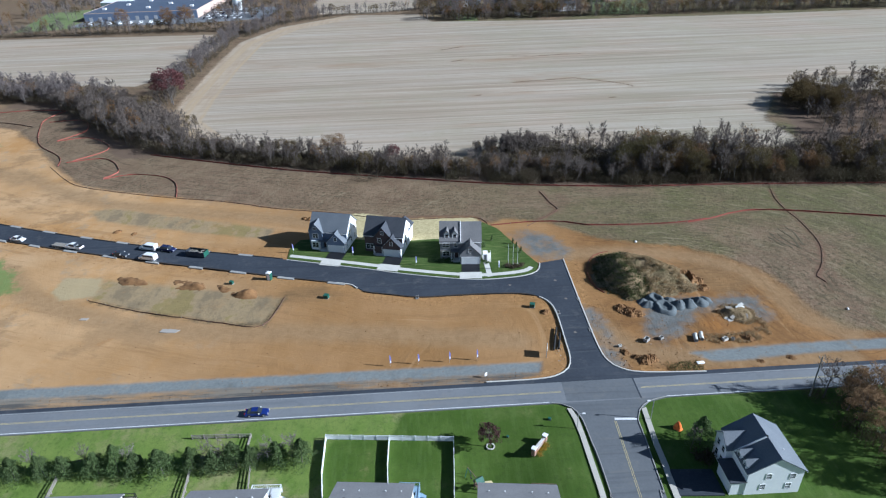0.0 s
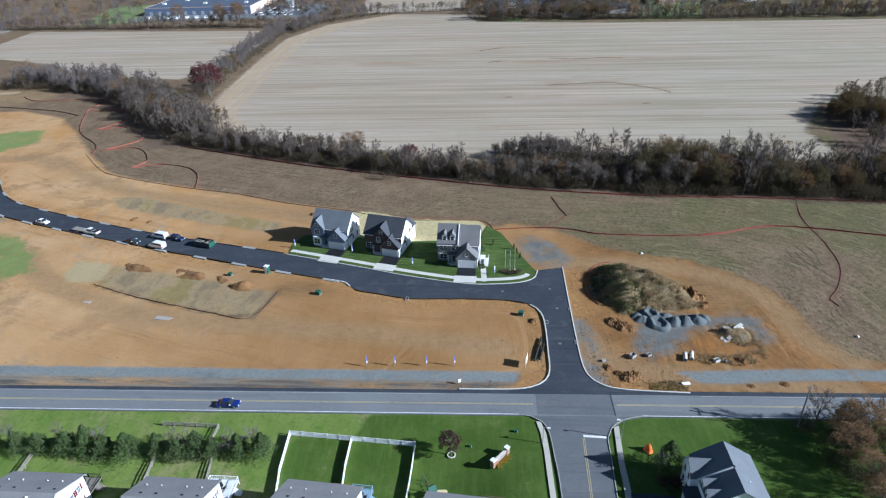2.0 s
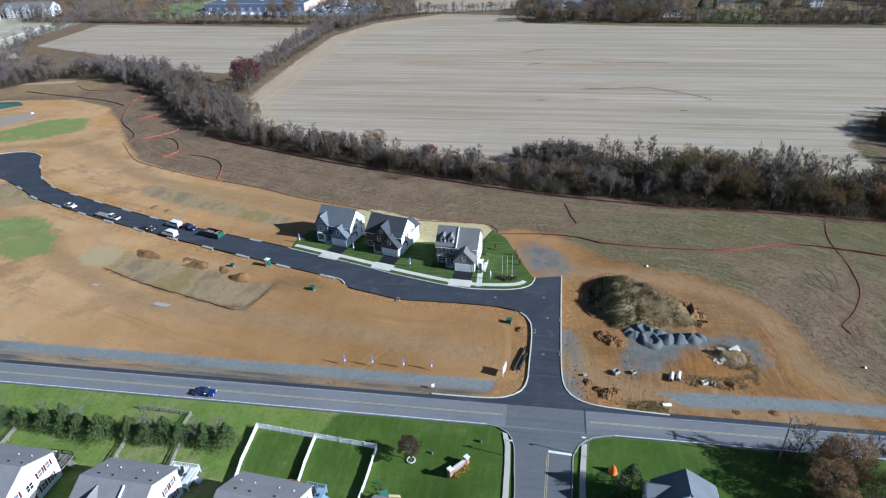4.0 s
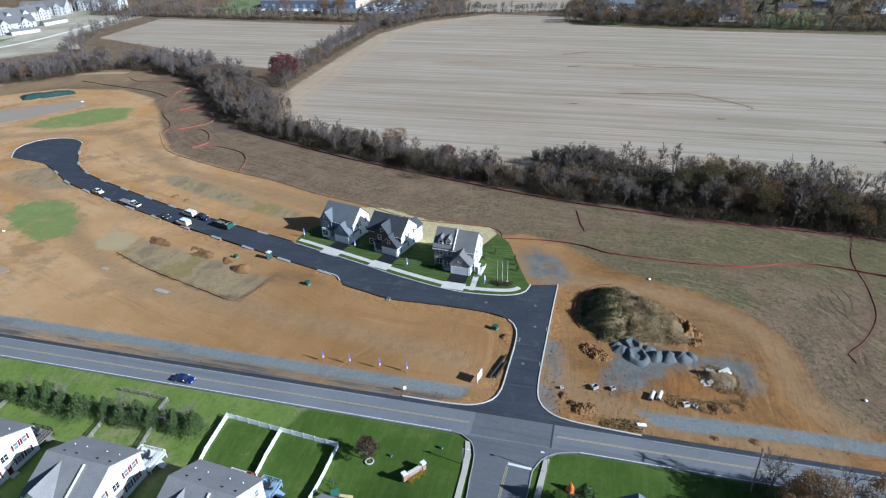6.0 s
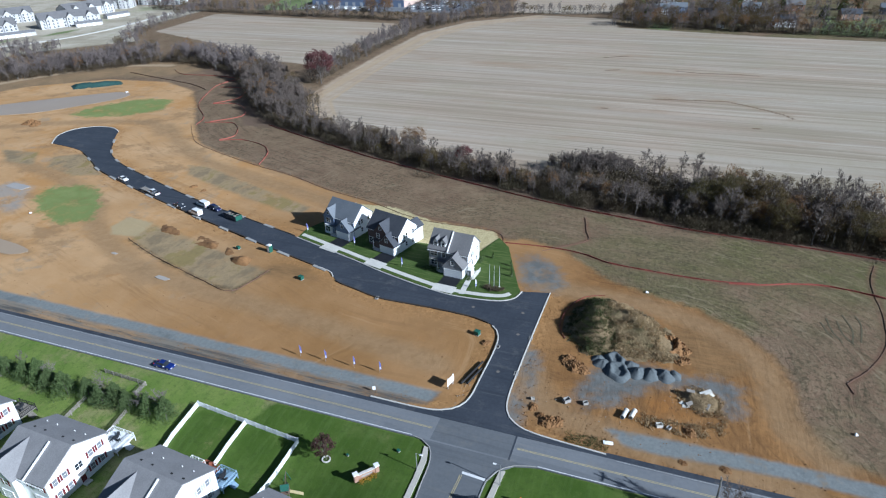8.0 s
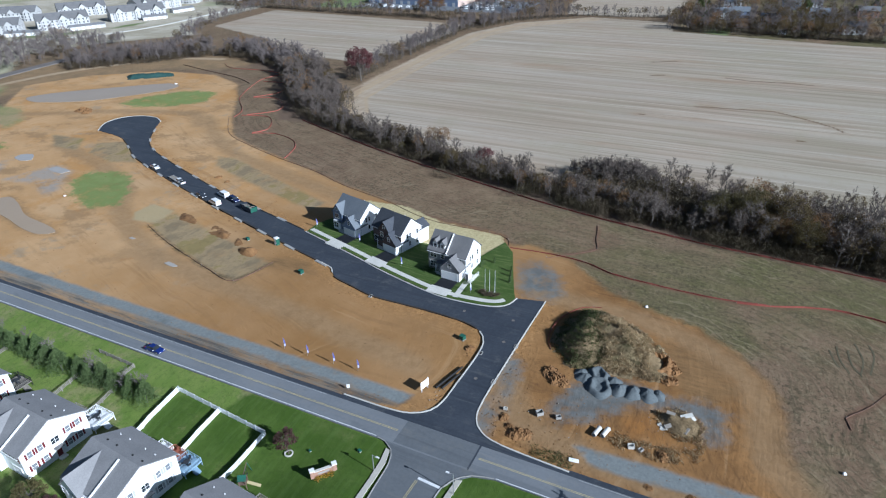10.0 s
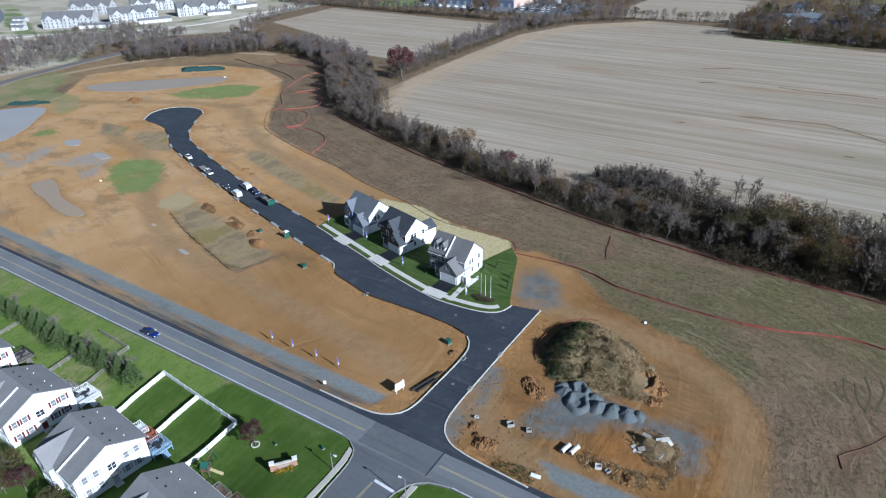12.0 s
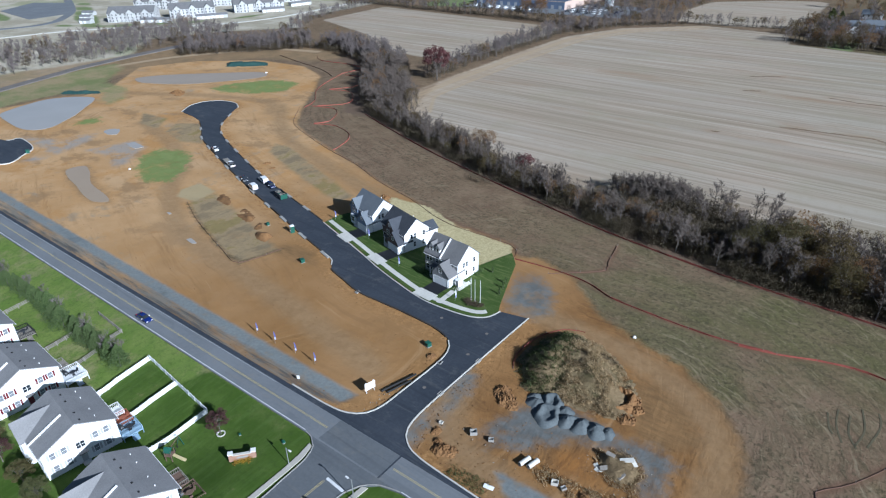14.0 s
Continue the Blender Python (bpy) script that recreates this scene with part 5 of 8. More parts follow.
plant("tree", GARDEN, -8.6, 57.4, 0.5, "small leafy olive tree in a front garden", "tree", "front garden trees", rng_p)


# ---- houses ----
def gable_walls(x0, x1, y0, y1, eave, ridge, axis="x", z0=-0.3):
    bm = bmesh.new()
    if axis == "x":
        prof = [(y0, z0), (y1, z0), (y1, eave), ((y0 + y1) / 2, ridge), (y0, eave)]
        ends = [[bm.verts.new((x, y, z)) for y, z in prof] for x in (x0, x1)]
    else:
        prof = [(x0, z0), (x1, z0), (x1, eave), ((x0 + x1) / 2, ridge), (x0, eave)]
        ends = [[bm.verts.new((x, y, z)) for x, z in prof] for y in (y0, y1)]
    bm.faces.new(ends[0])
    bm.faces.new(ends[1][::-1])
    for i in range(5):
        j = (i + 1) % 5
        bm.faces.new((ends[0][i], ends[1][i], ends[1][j], ends[0][j]))
    bmesh.ops.recalc_face_normals(bm, faces=bm.faces)
    return bm


def gable_roof(x0, x1, y0, y1, eave, ridge, axis="x", over=0.4, rake=0.25, thick=0.18):
    """Two pitched slabs, meeting at the ridge, with overhanging eaves and rakes."""
    bm = bmesh.new()
    a0, a1, b0, b1 = (x0, x1, y0, y1) if axis == "x" else (y0, y1, x0, x1)
    mid, drop = (b0 + b1) / 2, (ridge - eave) / ((b1 - b0) / 2) * over
    prof = [(b0 - over, eave - drop), (mid, ridge), (b1 + over, eave - drop), (b1 + over, eave - drop + thick), (mid, ridge + thick * 1.2), (b0 - over, eave - drop + thick)]
    ends = [[bm.verts.new((a, b, z) if axis == "x" else (b, a, z)) for b, z in prof] for a in (a0 - rake, a1 + rake)]
    for i, j in ((0, 1), (1, 2), (2, 3), (3, 4), (4, 5), (5, 0)):
        bm.faces.new((ends[0][i], ends[1][i], ends[1][j], ends[0][j]))
    for e in ends:
        bm.faces.new((e[0], e[1], e[4], e[5]))
        bm.faces.new((e[1], e[2], e[3], e[4]))
    bmesh.ops.recalc_face_normals(bm, faces=bm.faces)
    return bm


FACES = {"S": 0, "E": 90, "N": 180, "W": 270}
MESHES = {}


def shared(name, key, make, material, parent, m, label=""):
    """A part whose mesh is shared with all of its kind."""
    if key not in MESHES:
        ob = part(name, make(), material)
        MESHES[key] = ob.data
        bpy.data.objects.remove(ob)
    ob = new(name, MESHES[key])
    ob.parent = parent
    ob.matrix_local = m
    return tagged(ob, label)


def frame_of(w, h, cross=True):
    t, rows = 0.09, []
    rows = [(-w / 2 - t, -0.07, -h / 2 - t, w / 2 + t, 0.02, -h / 2), (-w / 2 - t, -0.07, h / 2, w / 2 + t, 0.02, h / 2 + t), (-w / 2 - t, -0.07, -h / 2, -w / 2, 0.02, h / 2), (w / 2, -0.07, -h / 2, w / 2 + t, 0.02, h / 2)]
    if cross:
        rows.append((-w / 2, -0.05, -0.03, w / 2, 0.02, 0.03))
    if w > 1.3:
        rows.append((-0.04, -0.05, -h / 2, 0.04, 0.02, h / 2))
    return boxes(*rows)


def window(house, face, x, y, z, w=0.95, h=1.45, shutters=None, pane=None):
    m = pose(x, y, z, 0, 0, FACES[face])
    fr = shared("window", ("window", w, h), lambda: frame_of(w, h), TRIM_WHITE, house, m)
    shared("pane", ("pane", w, h, bool(pane)), lambda: boxes((-w / 2, -0.02, -h / 2, w / 2, 0.03, h / 2)), pane or GLASS, fr, Matrix.Identity(4))
    if shutters:
        for s in (-1, 1):
            shared("shutter", ("shutter", h, shutters.name), lambda: boxes((-0.17, -0.06, -h / 2, 0.17, 0.01, h / 2)), shutters, house, m @ pose(s * (w / 2 + 0.3), 0, 0), "painted window shutter")


def panel_door(house, name, face, x, y, w, h, material, label, rows=4):
    """A door leaf with a frame and raised panels."""
    m = pose(x, y, 0, 0, 0, FACES[face])

    panels = []
    n = max(1, round(w / 1.1)) if name == "garage_door" else 2
    for i in range(n):
        for j in range(rows):
            panels.append((-w / 2 + w * i / n + 0.06, h * j / rows + 0.05))

    def make():
        out = [(-w / 2, -0.03, 0.0, w / 2, 0.04, h)]
        return boxes(*out)

    leaf = shared(name, (name, w, h, material.name), make, material, house, m, label)
    for a, b in panels:
        shared("panel", ("dpanel", w / n, h / rows, material.name), lambda: boxes((0, -0.055, 0, w / n - 0.12, -0.02, h / rows - 0.1)), material, leaf, pose(a, 0, b))
    shared("door_frame", ("dframe", w, h), lambda: boxes((-w / 2 - 0.12, -0.09, 0, -w / 2, 0.03, h + 0.12), (w / 2, -0.09, 0, w / 2 + 0.12, 0.03, h + 0.12), (-w / 2, -0.09, h, w / 2, 0.03, h + 0.12)), TRIM_WHITE, house, m)
    return leaf


def vent(house, x, y, z, kind="pipe"):
    if kind == "pipe":
        shared("vent_pipe", "vent_pipe", lambda: boxes((-0.06, -0.06, -0.4, 0.06, 0.06, 0.3), (-0.09, -0.09, 0.3, 0.09, 0.09, 0.35)), TRIM_WHITE, house, pose(x, y, z), "white roof vent pipe")
    else:
        shared("roof_vent", "roof_vent", lambda: boxes((-0.17, -0.17, -0.3, 0.17, 0.17, 0.12), (-0.21, -0.21, 0.12, 0.21, 0.21, 0.17)), RUBBER, house, pose(x, y, z), "dark square roof vent")


def detached_house(m, front, roof, label, style):
    """A two-storey house with its long side and garage to the street; x runs along the street front, y to the back."""
    W, D, eave, ridge = 11.4, 8.4, 5.6, 9.3
    h = thing("house", m, label, "house", "new houses")
    part("wall", gable_walls(0, W, 0, D, eave, ridge), SIDING_WHITE, h, "white clapboard siding")
    # the street front wears its own cladding
    part("front_cladding", boxes((0.02, -0.05, -0.2, W - 0.02, 0.0, eave - 0.05)), front, h, "coloured siding")
    split = 5.6 if style == "dormers" else W
    part("roof", gable_roof(0, W, 0, D, eave, ridge), roof, h)
    if style == "dormers":
        part("roof_upper", gable_roof(0, split - 0.2, 0.0, D, eave + 0.32, ridge + 0.32, thick=0.12), roof, h)
        bm = bmesh.new()
        pitch = math.atan2(ridge - eave, D / 2)
        box(bm, split + 0.04, -0.45, -0.1, split + 0.22, D / 2 / math.cos(pitch), 0.62, Matrix.Translation((0, 0, eave)) @ Matrix.Rotation(pitch, 4, "X"))
        part("rake_board", bm, TRIM_WHITE, h, "white rake board")
        for x in (1.9, 4.1):
            part("dormer_wall", gable_walls(x - 0.75, x + 0.75, 0.5, 3.0, 7.6, 8.5, "y", 5.6), TRIM_WHITE, h)
            part("dormer_roof", gable_roof(x - 0.75, x + 0.75, 0.5, 3.2, 7.6, 8.6, "y", 0.2, 0.2, 0.12), roof, h)
            window(h, "S", x, 0.48, 6.85, 0.85, 1.2)
        gx0, gx1, gy = 5.6, 11.2, -3.3
    else:
        gx0, gx1, gy = 5.9, 11.3, -2.1
    # garage wing
    gm = (gx0 + gx1) / 2
    part("garage_wall", gable_walls(gx0, gx1, gy, 0.3, 3.1, 5.9, "y"), SIDING_WHITE, h, "white clapboard siding")
    part("garage_cladding", gable_walls(gx0 + 0.02, gx1 - 0.02, gy - 0.05, gy, 3.05, 5.8, "y"), front, h, "coloured siding")
    part("garage_roof", gable_roof(gx0, gx1, gy, 2.6, 3.1, 6.0, "y", 0.35, 0.25, 0.16), roof, h)
    panel_door(h, "garage_door", "S", gm, gy - 0.06, 4.7, 2.2, TRIM_WHITE, "white panelled garage door")
    window(h, "S", gm, gy - 0.06, 4.2, 0.8, 1.1)
    # entrance porch
    part("porch_roof", boxes((2.9, -1.7, 2.75, gx0 + 0.1, 0.1, 2.95)), roof, h)
    for x in (3.1, gx0 - 0.3):
        part("porch_post", boxes((x - 0.09, -1.6, -0.1, x + 0.09, -1.42, 2.75)), TRIM_WHITE, h)
    part("porch_floor", boxes((2.9, -1.8, -0.3, gx0, 0.0, 0.28)), CONCRETE, h)
    part("step", boxes((3.6, -2.3, -0.3, gx0, -1.8, 0.12)), CONCRETE, h)
    panel_door(h, "front_door", "S", 4.5, -0.06, 1.0, 2.1, DOOR_DARK, "dark front door", 3)
    if style == "two_gables":
        part("gable_wing_wall", gable_walls(0.2, 4.2, -0.9, 3.0, 5.6, 8.0, "y"), front, h, "coloured siding")
        part("gable_wing_roof", gable_roof(0.2, 4.2, -0.9, 4.0, 5.6, 8.1, "y", 0.35, 0.25, 0.16), roof, h)
        part("bay", boxes((0.8, -1.5, -0.2, 3.4, -0.9, 2.9)), TRIM_WHITE, h)
        window(h, "S", 2.1, -1.5, 1.6, 1.8, 1.6)
        window(h, "S", 2.1, -0.92, 4.3, 1.6, 1.4)
        window(h, "S", 2.1, -0.92, 6.6, 0.9, 0.7)
    elif style == "centre_gable":
        part("gable_wing_wall", gable_walls(3.4, 8.2, -1.2, 3.0, 5.6, 8.4, "y"), front, h, "coloured siding")
        part("gable_wing_roof", gable_roof(3.4, 8.2, -1.2, 4.0, 5.6, 8.5, "y", 0.35, 0.25, 0.16), roof, h)
        window(h, "S", 5.8, -1.22, 6.9, 0.8, 0.9)
        window(h, "S", 4.9, -1.22, 4.4, 1.0, 1.45)
        window(h, "S", 1.6, -0.06, 1.7, 2.4, 1.5)
    else:
        part("stone_base", boxes((0.0, -0.12, -0.2, 2.9, -0.05, 2.7)), STONE_VENEER, h, "grey stone veneer")
        window(h, "S", 1.6, -0.13, 1.6, 1.9, 1.5)
        window(h, "S", 1.6, -0.06, 4.3, 1.9, 1.4)
        window(h, "S", 4.4, -0.06, 4.3, 1.0, 1.4)
    # east and west gables
    for face, x in (("E", W), ("W", 0)):
        for y, z in ((2.4, 4.3), (3.6, 4.3), (6.6, 4.4), (3.4, 1.7), (6.4, 1.6)):
            window(h, face, x, y, z, 0.8 if z > 4.35 else 0.7, 1.35)
    for x in (2.2, 8.8):
        window(h, "N", x, D, 4.3, 1.0, 1.4)
        window(h, "N", x, D, 1.6, 1.6, 1.6)
    if style == "centre_gable":
        part("rear_wall", gable_walls(6.6, W - 0.2, D - 0.2, D + 3.2, 4.4, 5.9, "y"), SIDING_WHITE, h, "white clapboard siding")
        part("rear_roof", gable_roof(6.6, W - 0.2, D - 1.0, D + 3.2, 4.4, 6.0, "y", 0.35, 0.25, 0.16), roof, h)
    # gutters
    part("gutter", boxes((-0.2, -0.52, eave - 0.48, W + 0.2, -0.4, eave - 0.36)), TRIM_WHITE, h)
    part("gutter", boxes((-0.2, D + 0.4, eave - 0.48, W + 0.2, D + 0.52, eave - 0.36)), TRIM_WHITE, h)
    vent(h, 7.4, 6.0, 8.1)
    return h


detached_house(pose(-34.5, 165.1, 0, 0, 0, -14), SIDING_BLUE, SHINGLE_SLATE, "new blue-grey two-storey house with a white garage door", "two_gables")
detached_house(pose(-18.2, 161.1, 0, 0, 0, -15), SIDING_RED, SHINGLE_DARK, "new red-brown two-storey house with white side walls", "centre_gable")
detached_house(pose(3.4, 154.5, 0, 0, 0, -4), SIDING_GREY, SHINGLE_GREY, "new grey two-storey house with two roof dormers", "dormers")


def twin_house(m, shutters, label):
    """A white twin with its gable walls to the sides, the entrances in them, and the long eaves to the gardens."""
    W, D, eave, ridge = 12.7, 12.8, 5.7, 8.8
    h = thing("twin_house", m, label, "house", "white twin houses")
    part("wall", gable_walls(0, W, 0, D, eave, ridge), SIDING_WHITE, h, "white clapboard siding")
    part("roof", gable_roof(0, W, 0, D, eave, ridge, "x", 0.45, 0.3), SHINGLE_LIGHT, h, "grey asphalt shingle roof")
    # front cross gable and the raised half of the roof
    part("front_wall", gable_walls(1.2, 6.2, -1.2, 5.0, eave, 8.2, "y"), SIDING_WHITE, h, "white clapboard siding")
    part("front_roof", gable_roof(1.2, 6.2, -1.2, 5.6, eave, 8.4, "y", 0.4, 0.3), SHINGLE_LIGHT, h, "grey asphalt shingle roof")
    pitch = math.atan2(ridge - eave, D / 2)
    bm = bmesh.new()
    box(bm, 8.3, -0.5, 0.1, 8.5, D / 2 / math.cos(pitch) - 0.6, 0.5, Matrix.Translation((0, 0, eave)) @ Matrix.Rotation(pitch, 4, "X"))
    part("party_wall_cap", bm, TRIM_WHITE, h, "white party wall cap")
    for i, x in enumerate((1.6, 4.2, 8.6, 11.2)):
        vent(h, x, D - 2.6, eave + 2.6 * math.tan(pitch) + 0.1)
        vent(h, x + 0.6, D - 5.2, eave + 5.2 * math.tan(pitch) + 0.1, "dark")
    for face, x in (("E", W), ("W", 0)):
        for y in (1.7, 3.6, 9.0, 10.9):
            window(h, face, x, y, 4.5, 0.85, 1.35, shutters, GLASS_PALE)
        for y in (1.7, 3.9, 8.6, 10.7):
            window(h, face, x, y, 1.6, 0.85, 1.35, shutters, GLASS_PALE)
        window(h, face, x, 6.3, 4.0, 1.4, 1.3)
        panel_door(h, "side_door", face, x, 6.3, 1.0, 2.1, shutters, "painted side door", 3)
        s = 1 if face == "E" else -1
        part("door_canopy", boxes((min(x, x + s * 0.9), 5.5, 2.35, max(x, x + s * 0.9), 7.1, 2.5)), SHINGLE_GREY, h)
        part("step", boxes((min(x, x + s * 1.1), 5.6, -0.3, max(x, x + s * 1.1), 7.0, 0.1)), CONCRETE, h)
    for x in (1.6, 4.4, 8.6, 11.4):
        window(h, "N", x, D, 4.4, 0.9, 1.4)
        window(h, "N", x, D, 1.4, 1.5, 1.9)
        window(h, "S", x, 0 if x > 6.3 else -1.2, 4.4, 0.9, 1.4, shutters)
    for x in (3.7, 10.4):
        panel_door(h, "garage_door", "S", x, -1.24 if x < 6 else -0.04, 2.6, 2.1, TRIM_WHITE, "white panelled garage door")
    part("gutter", boxes((-0.2, -0.62, eave - 0.5, W + 0.2, -0.48, eave - 0.36)), TRIM_WHITE, h)
    part("gutter", boxes((-0.2, D + 0.48, eave - 0.5, W + 0.2, D + 0.62, eave - 0.36)), TRIM_WHITE, h)
    return h


TWINS = ((-66.6, 61.9, -1, SHUTTER_RED, "white twin house with red shutters and grey roof"), (-42.3, 61.5, -2, SHUTTER_RED, "white twin house with red shutters and a red side door"),
         (-18.4, 61.7, -5.5, SHUTTER_GREY, "white twin house with grey shutters and grey roof"), (5.4, 59.9, -6, SHUTTER_GREY, "white twin house beside the side street lawn"))
YARD_Z = -2.05
for x, y, turn, sh, text in TWINS:
    twin_house(pose(x, y, YARD_Z, 0, 0, turn), sh, text)


def deck(m, w, d, z, material, rail, label):
    """A timber garden deck on posts, with boards, a rail and steps."""
    k = thing("deck", m, label, "deck", "garden decks")
    n = int(d / 0.3)
    for i in range(n):
        shared("board", ("board", w, round(d / n, 3), material.name), lambda: boxes((0, 0, -0.14, w, d / n - 0.02, 0)), material, k, pose(0, i * d / n, z))
    part("beam", boxes((0, 0, z - 0.32, w, 0.12, z - 0.14), (0, d - 0.12, z - 0.32, w, d, z - 0.14)), material, k)
    for x, y in ((0.06, 0.1), (w - 0.06, 0.1), (0.06, d - 0.06), (w - 0.06, d - 0.06), (w / 2, d - 0.06)):
        part("post", boxes((x - 0.06, y - 0.06, -0.3, x + 0.06, y + 0.06, z + 1.05)), rail, k)
    for x0, y0, x1, y1 in ((0, d - 0.1, w, d - 0.02), (0, 0, 0.08, d), (w - 0.08, 0, w, d)):
        part("rail", boxes((x0, y0, z + 0.95, x1, y1, z + 1.03), (x0, y0, z + 0.12, x1, y1, z + 0.18)), rail, k)
        n = max(3, int(max(x1 - x0, y1 - y0) / 0.35))
        for i in range(n):
            bx = x0 + (x1 - x0 - 0.05) * (i / n if x1 - x0 > 0.2 else 0)
            by = y0 + (y1 - y0 - 0.05) * (i / n if y1 - y0 > 0.2 else 0)
            shared("baluster", ("baluster", rail.name), lambda: boxes((0, 0, 0.18, 0.05, 0.05, 0.95)), rail, k, pose(bx, by, z))
    for i in range(4):
        part("stair_tread", boxes((w, d * 0.4, z - 0.2 * (i + 1) - 0.05, w + 0.3 * (i + 1), d * 0.4 + 1.1, z - 0.2 * (i + 1))), material, k)
    return k


def at_twin(i, x):
    tx, ty, turn = TWINS[i][:3]
    return pose(tx, ty, YARD_Z, 0, 0, turn) @ pose(x, 12.9, 0)


deck(at_twin(2, 3.4), 3.0, 3.2, 0.9, TRIM_WHITE, TRIM_WHITE, "white garden deck behind the twin house")
deck(at_twin(2, 6.4), 3.2, 3.6, 0.7, WOOD_RED, WOOD_RED, "red-stained garden deck behind the twin house")
deck(at_twin(2, 9.8), 3.6, 3.8, 0.8, WOOD_BLUE, WOOD_BLUE, "blue-painted garden deck behind the twin house")
deck(at_twin(1, 8.4), 5.2, 4.4, 0.9, VINYL_WHITE, VINYL_WHITE, "white vinyl garden deck with furniture")
deck(at_twin(1, 3.8), 3.6, 3.0, 0.7, WOOD_GREY, WOOD_GREY, "weathered grey garden deck")
deck(at_twin(3, 4.6), 3.6, 3.2, 0.8, WOOD_BROWN, WOOD_GREY, "brown garden deck with a grey rail")
deck(at_twin(3, 9.0), 4.4, 3.8, 0.8, WOOD_BROWN, WOOD_BROWN, "brown garden deck behind the twin house")
deck(at_twin(0, 8.0), 4.6, 3.6, 0.9, WOOD_GREY, RUBBER, "grey garden deck with a dark rail")


CHAIR_DARK = plain("chair_dark", (0.03, 0.032, 0.036), (0.055, 0.058, 0.064), 3.0, 0.5)


def patio_chair(m, material, label):
    c = thing("patio_chair", m, label, "chair", "patio chairs")
    part("seat", boxes((-0.26, -0.26, 0.4, 0.26, 0.26, 0.46)), material, c)
    bm = bmesh.new()
    box(bm, -0.26, -0.03, 0, 0.26, 0.03, 0.55, pose(0, 0.26, 0.44, -12))
    part("backrest", bm, material, c)
    for x in (-0.23, 0.23):
        for y in (-0.23, 0.23):
            part("leg", boxes((x - 0.025, y - 0.025, 0, x + 0.025, y + 0.025, 0.42)), material, c)


def patio_table(m, material, label):
    t = thing("patio_table", m, label, "table", "patio tables")
    bm = bmesh.new()
    bmesh.ops.create_cone(bm, cap_ends=True, segments=16, radius1=0.62, radius2=0.6, depth=0.05, matrix=Matrix.Translation((0, 0, 0.72)))
    part("tabletop", bm, material, t)
    part("column", boxes((-0.05, -0.05, 0, 0.05, 0.05, 0.7)), material, t)
    part("foot", boxes((-0.32, -0.05, 0, 0.32, 0.05, 0.05), (-0.05, -0.32, 0, 0.05, 0.32, 0.05)), material, t)


def barbecue(m):
    b = thing("barbecue", m, "dark covered gas barbecue on the deck", "barbecue", "barbecues")
    part("cabinet", boxes((-0.45, -0.28, 0.08, 0.45, 0.28, 0.8)), CHAIR_DARK, b)
    bm = bmesh.new()
    bmesh.ops.create_cone(bm, cap_ends=True, segments=14, radius1=0.3, radius2=0.3, depth=0.9, matrix=pose(0, 0, 0.86, 0, 90, 0))
    part("hood", bm, CHAIR_DARK, b)
    part("side_shelf", boxes((0.45, -0.24, 0.74, 0.8, 0.24, 0.79)), STEEL, b)
    for x in (-0.38, 0.38):
        part("wheel", boxes((x - 0.04, -0.3, 0, x + 0.04, -0.1, 0.16)), RUBBER, b)


for i, x, y, z, material, text in ((1, 11.0, 2.4, 0.9, CHAIR_DARK, "dark"), (2, 11.6, 2.0, 0.8, CHAIR_DARK, "dark"), (2, 8.0, 2.2, 0.7, WOOD_RED, "red-brown"), (3, 11.0, 2.0, 0.8, WOOD_BROWN, "brown"), (0, 10.2, 1.8, 0.9, CHAIR_DARK, "dark")):
    mid = at_twin(i, x) @ pose(0, y, z)
    patio_table(mid, material, text + " round patio table on the garden deck")
    for a in (20, 140, 260):
        patio_chair(mid @ pose(0, 0, 0, 0, 0, a) @ pose(0, 0.85, 0), material, text + " patio chair beside the deck table")
    barbecue(mid @ pose(-1.1, -1.2, 0, 0, 0, 10))


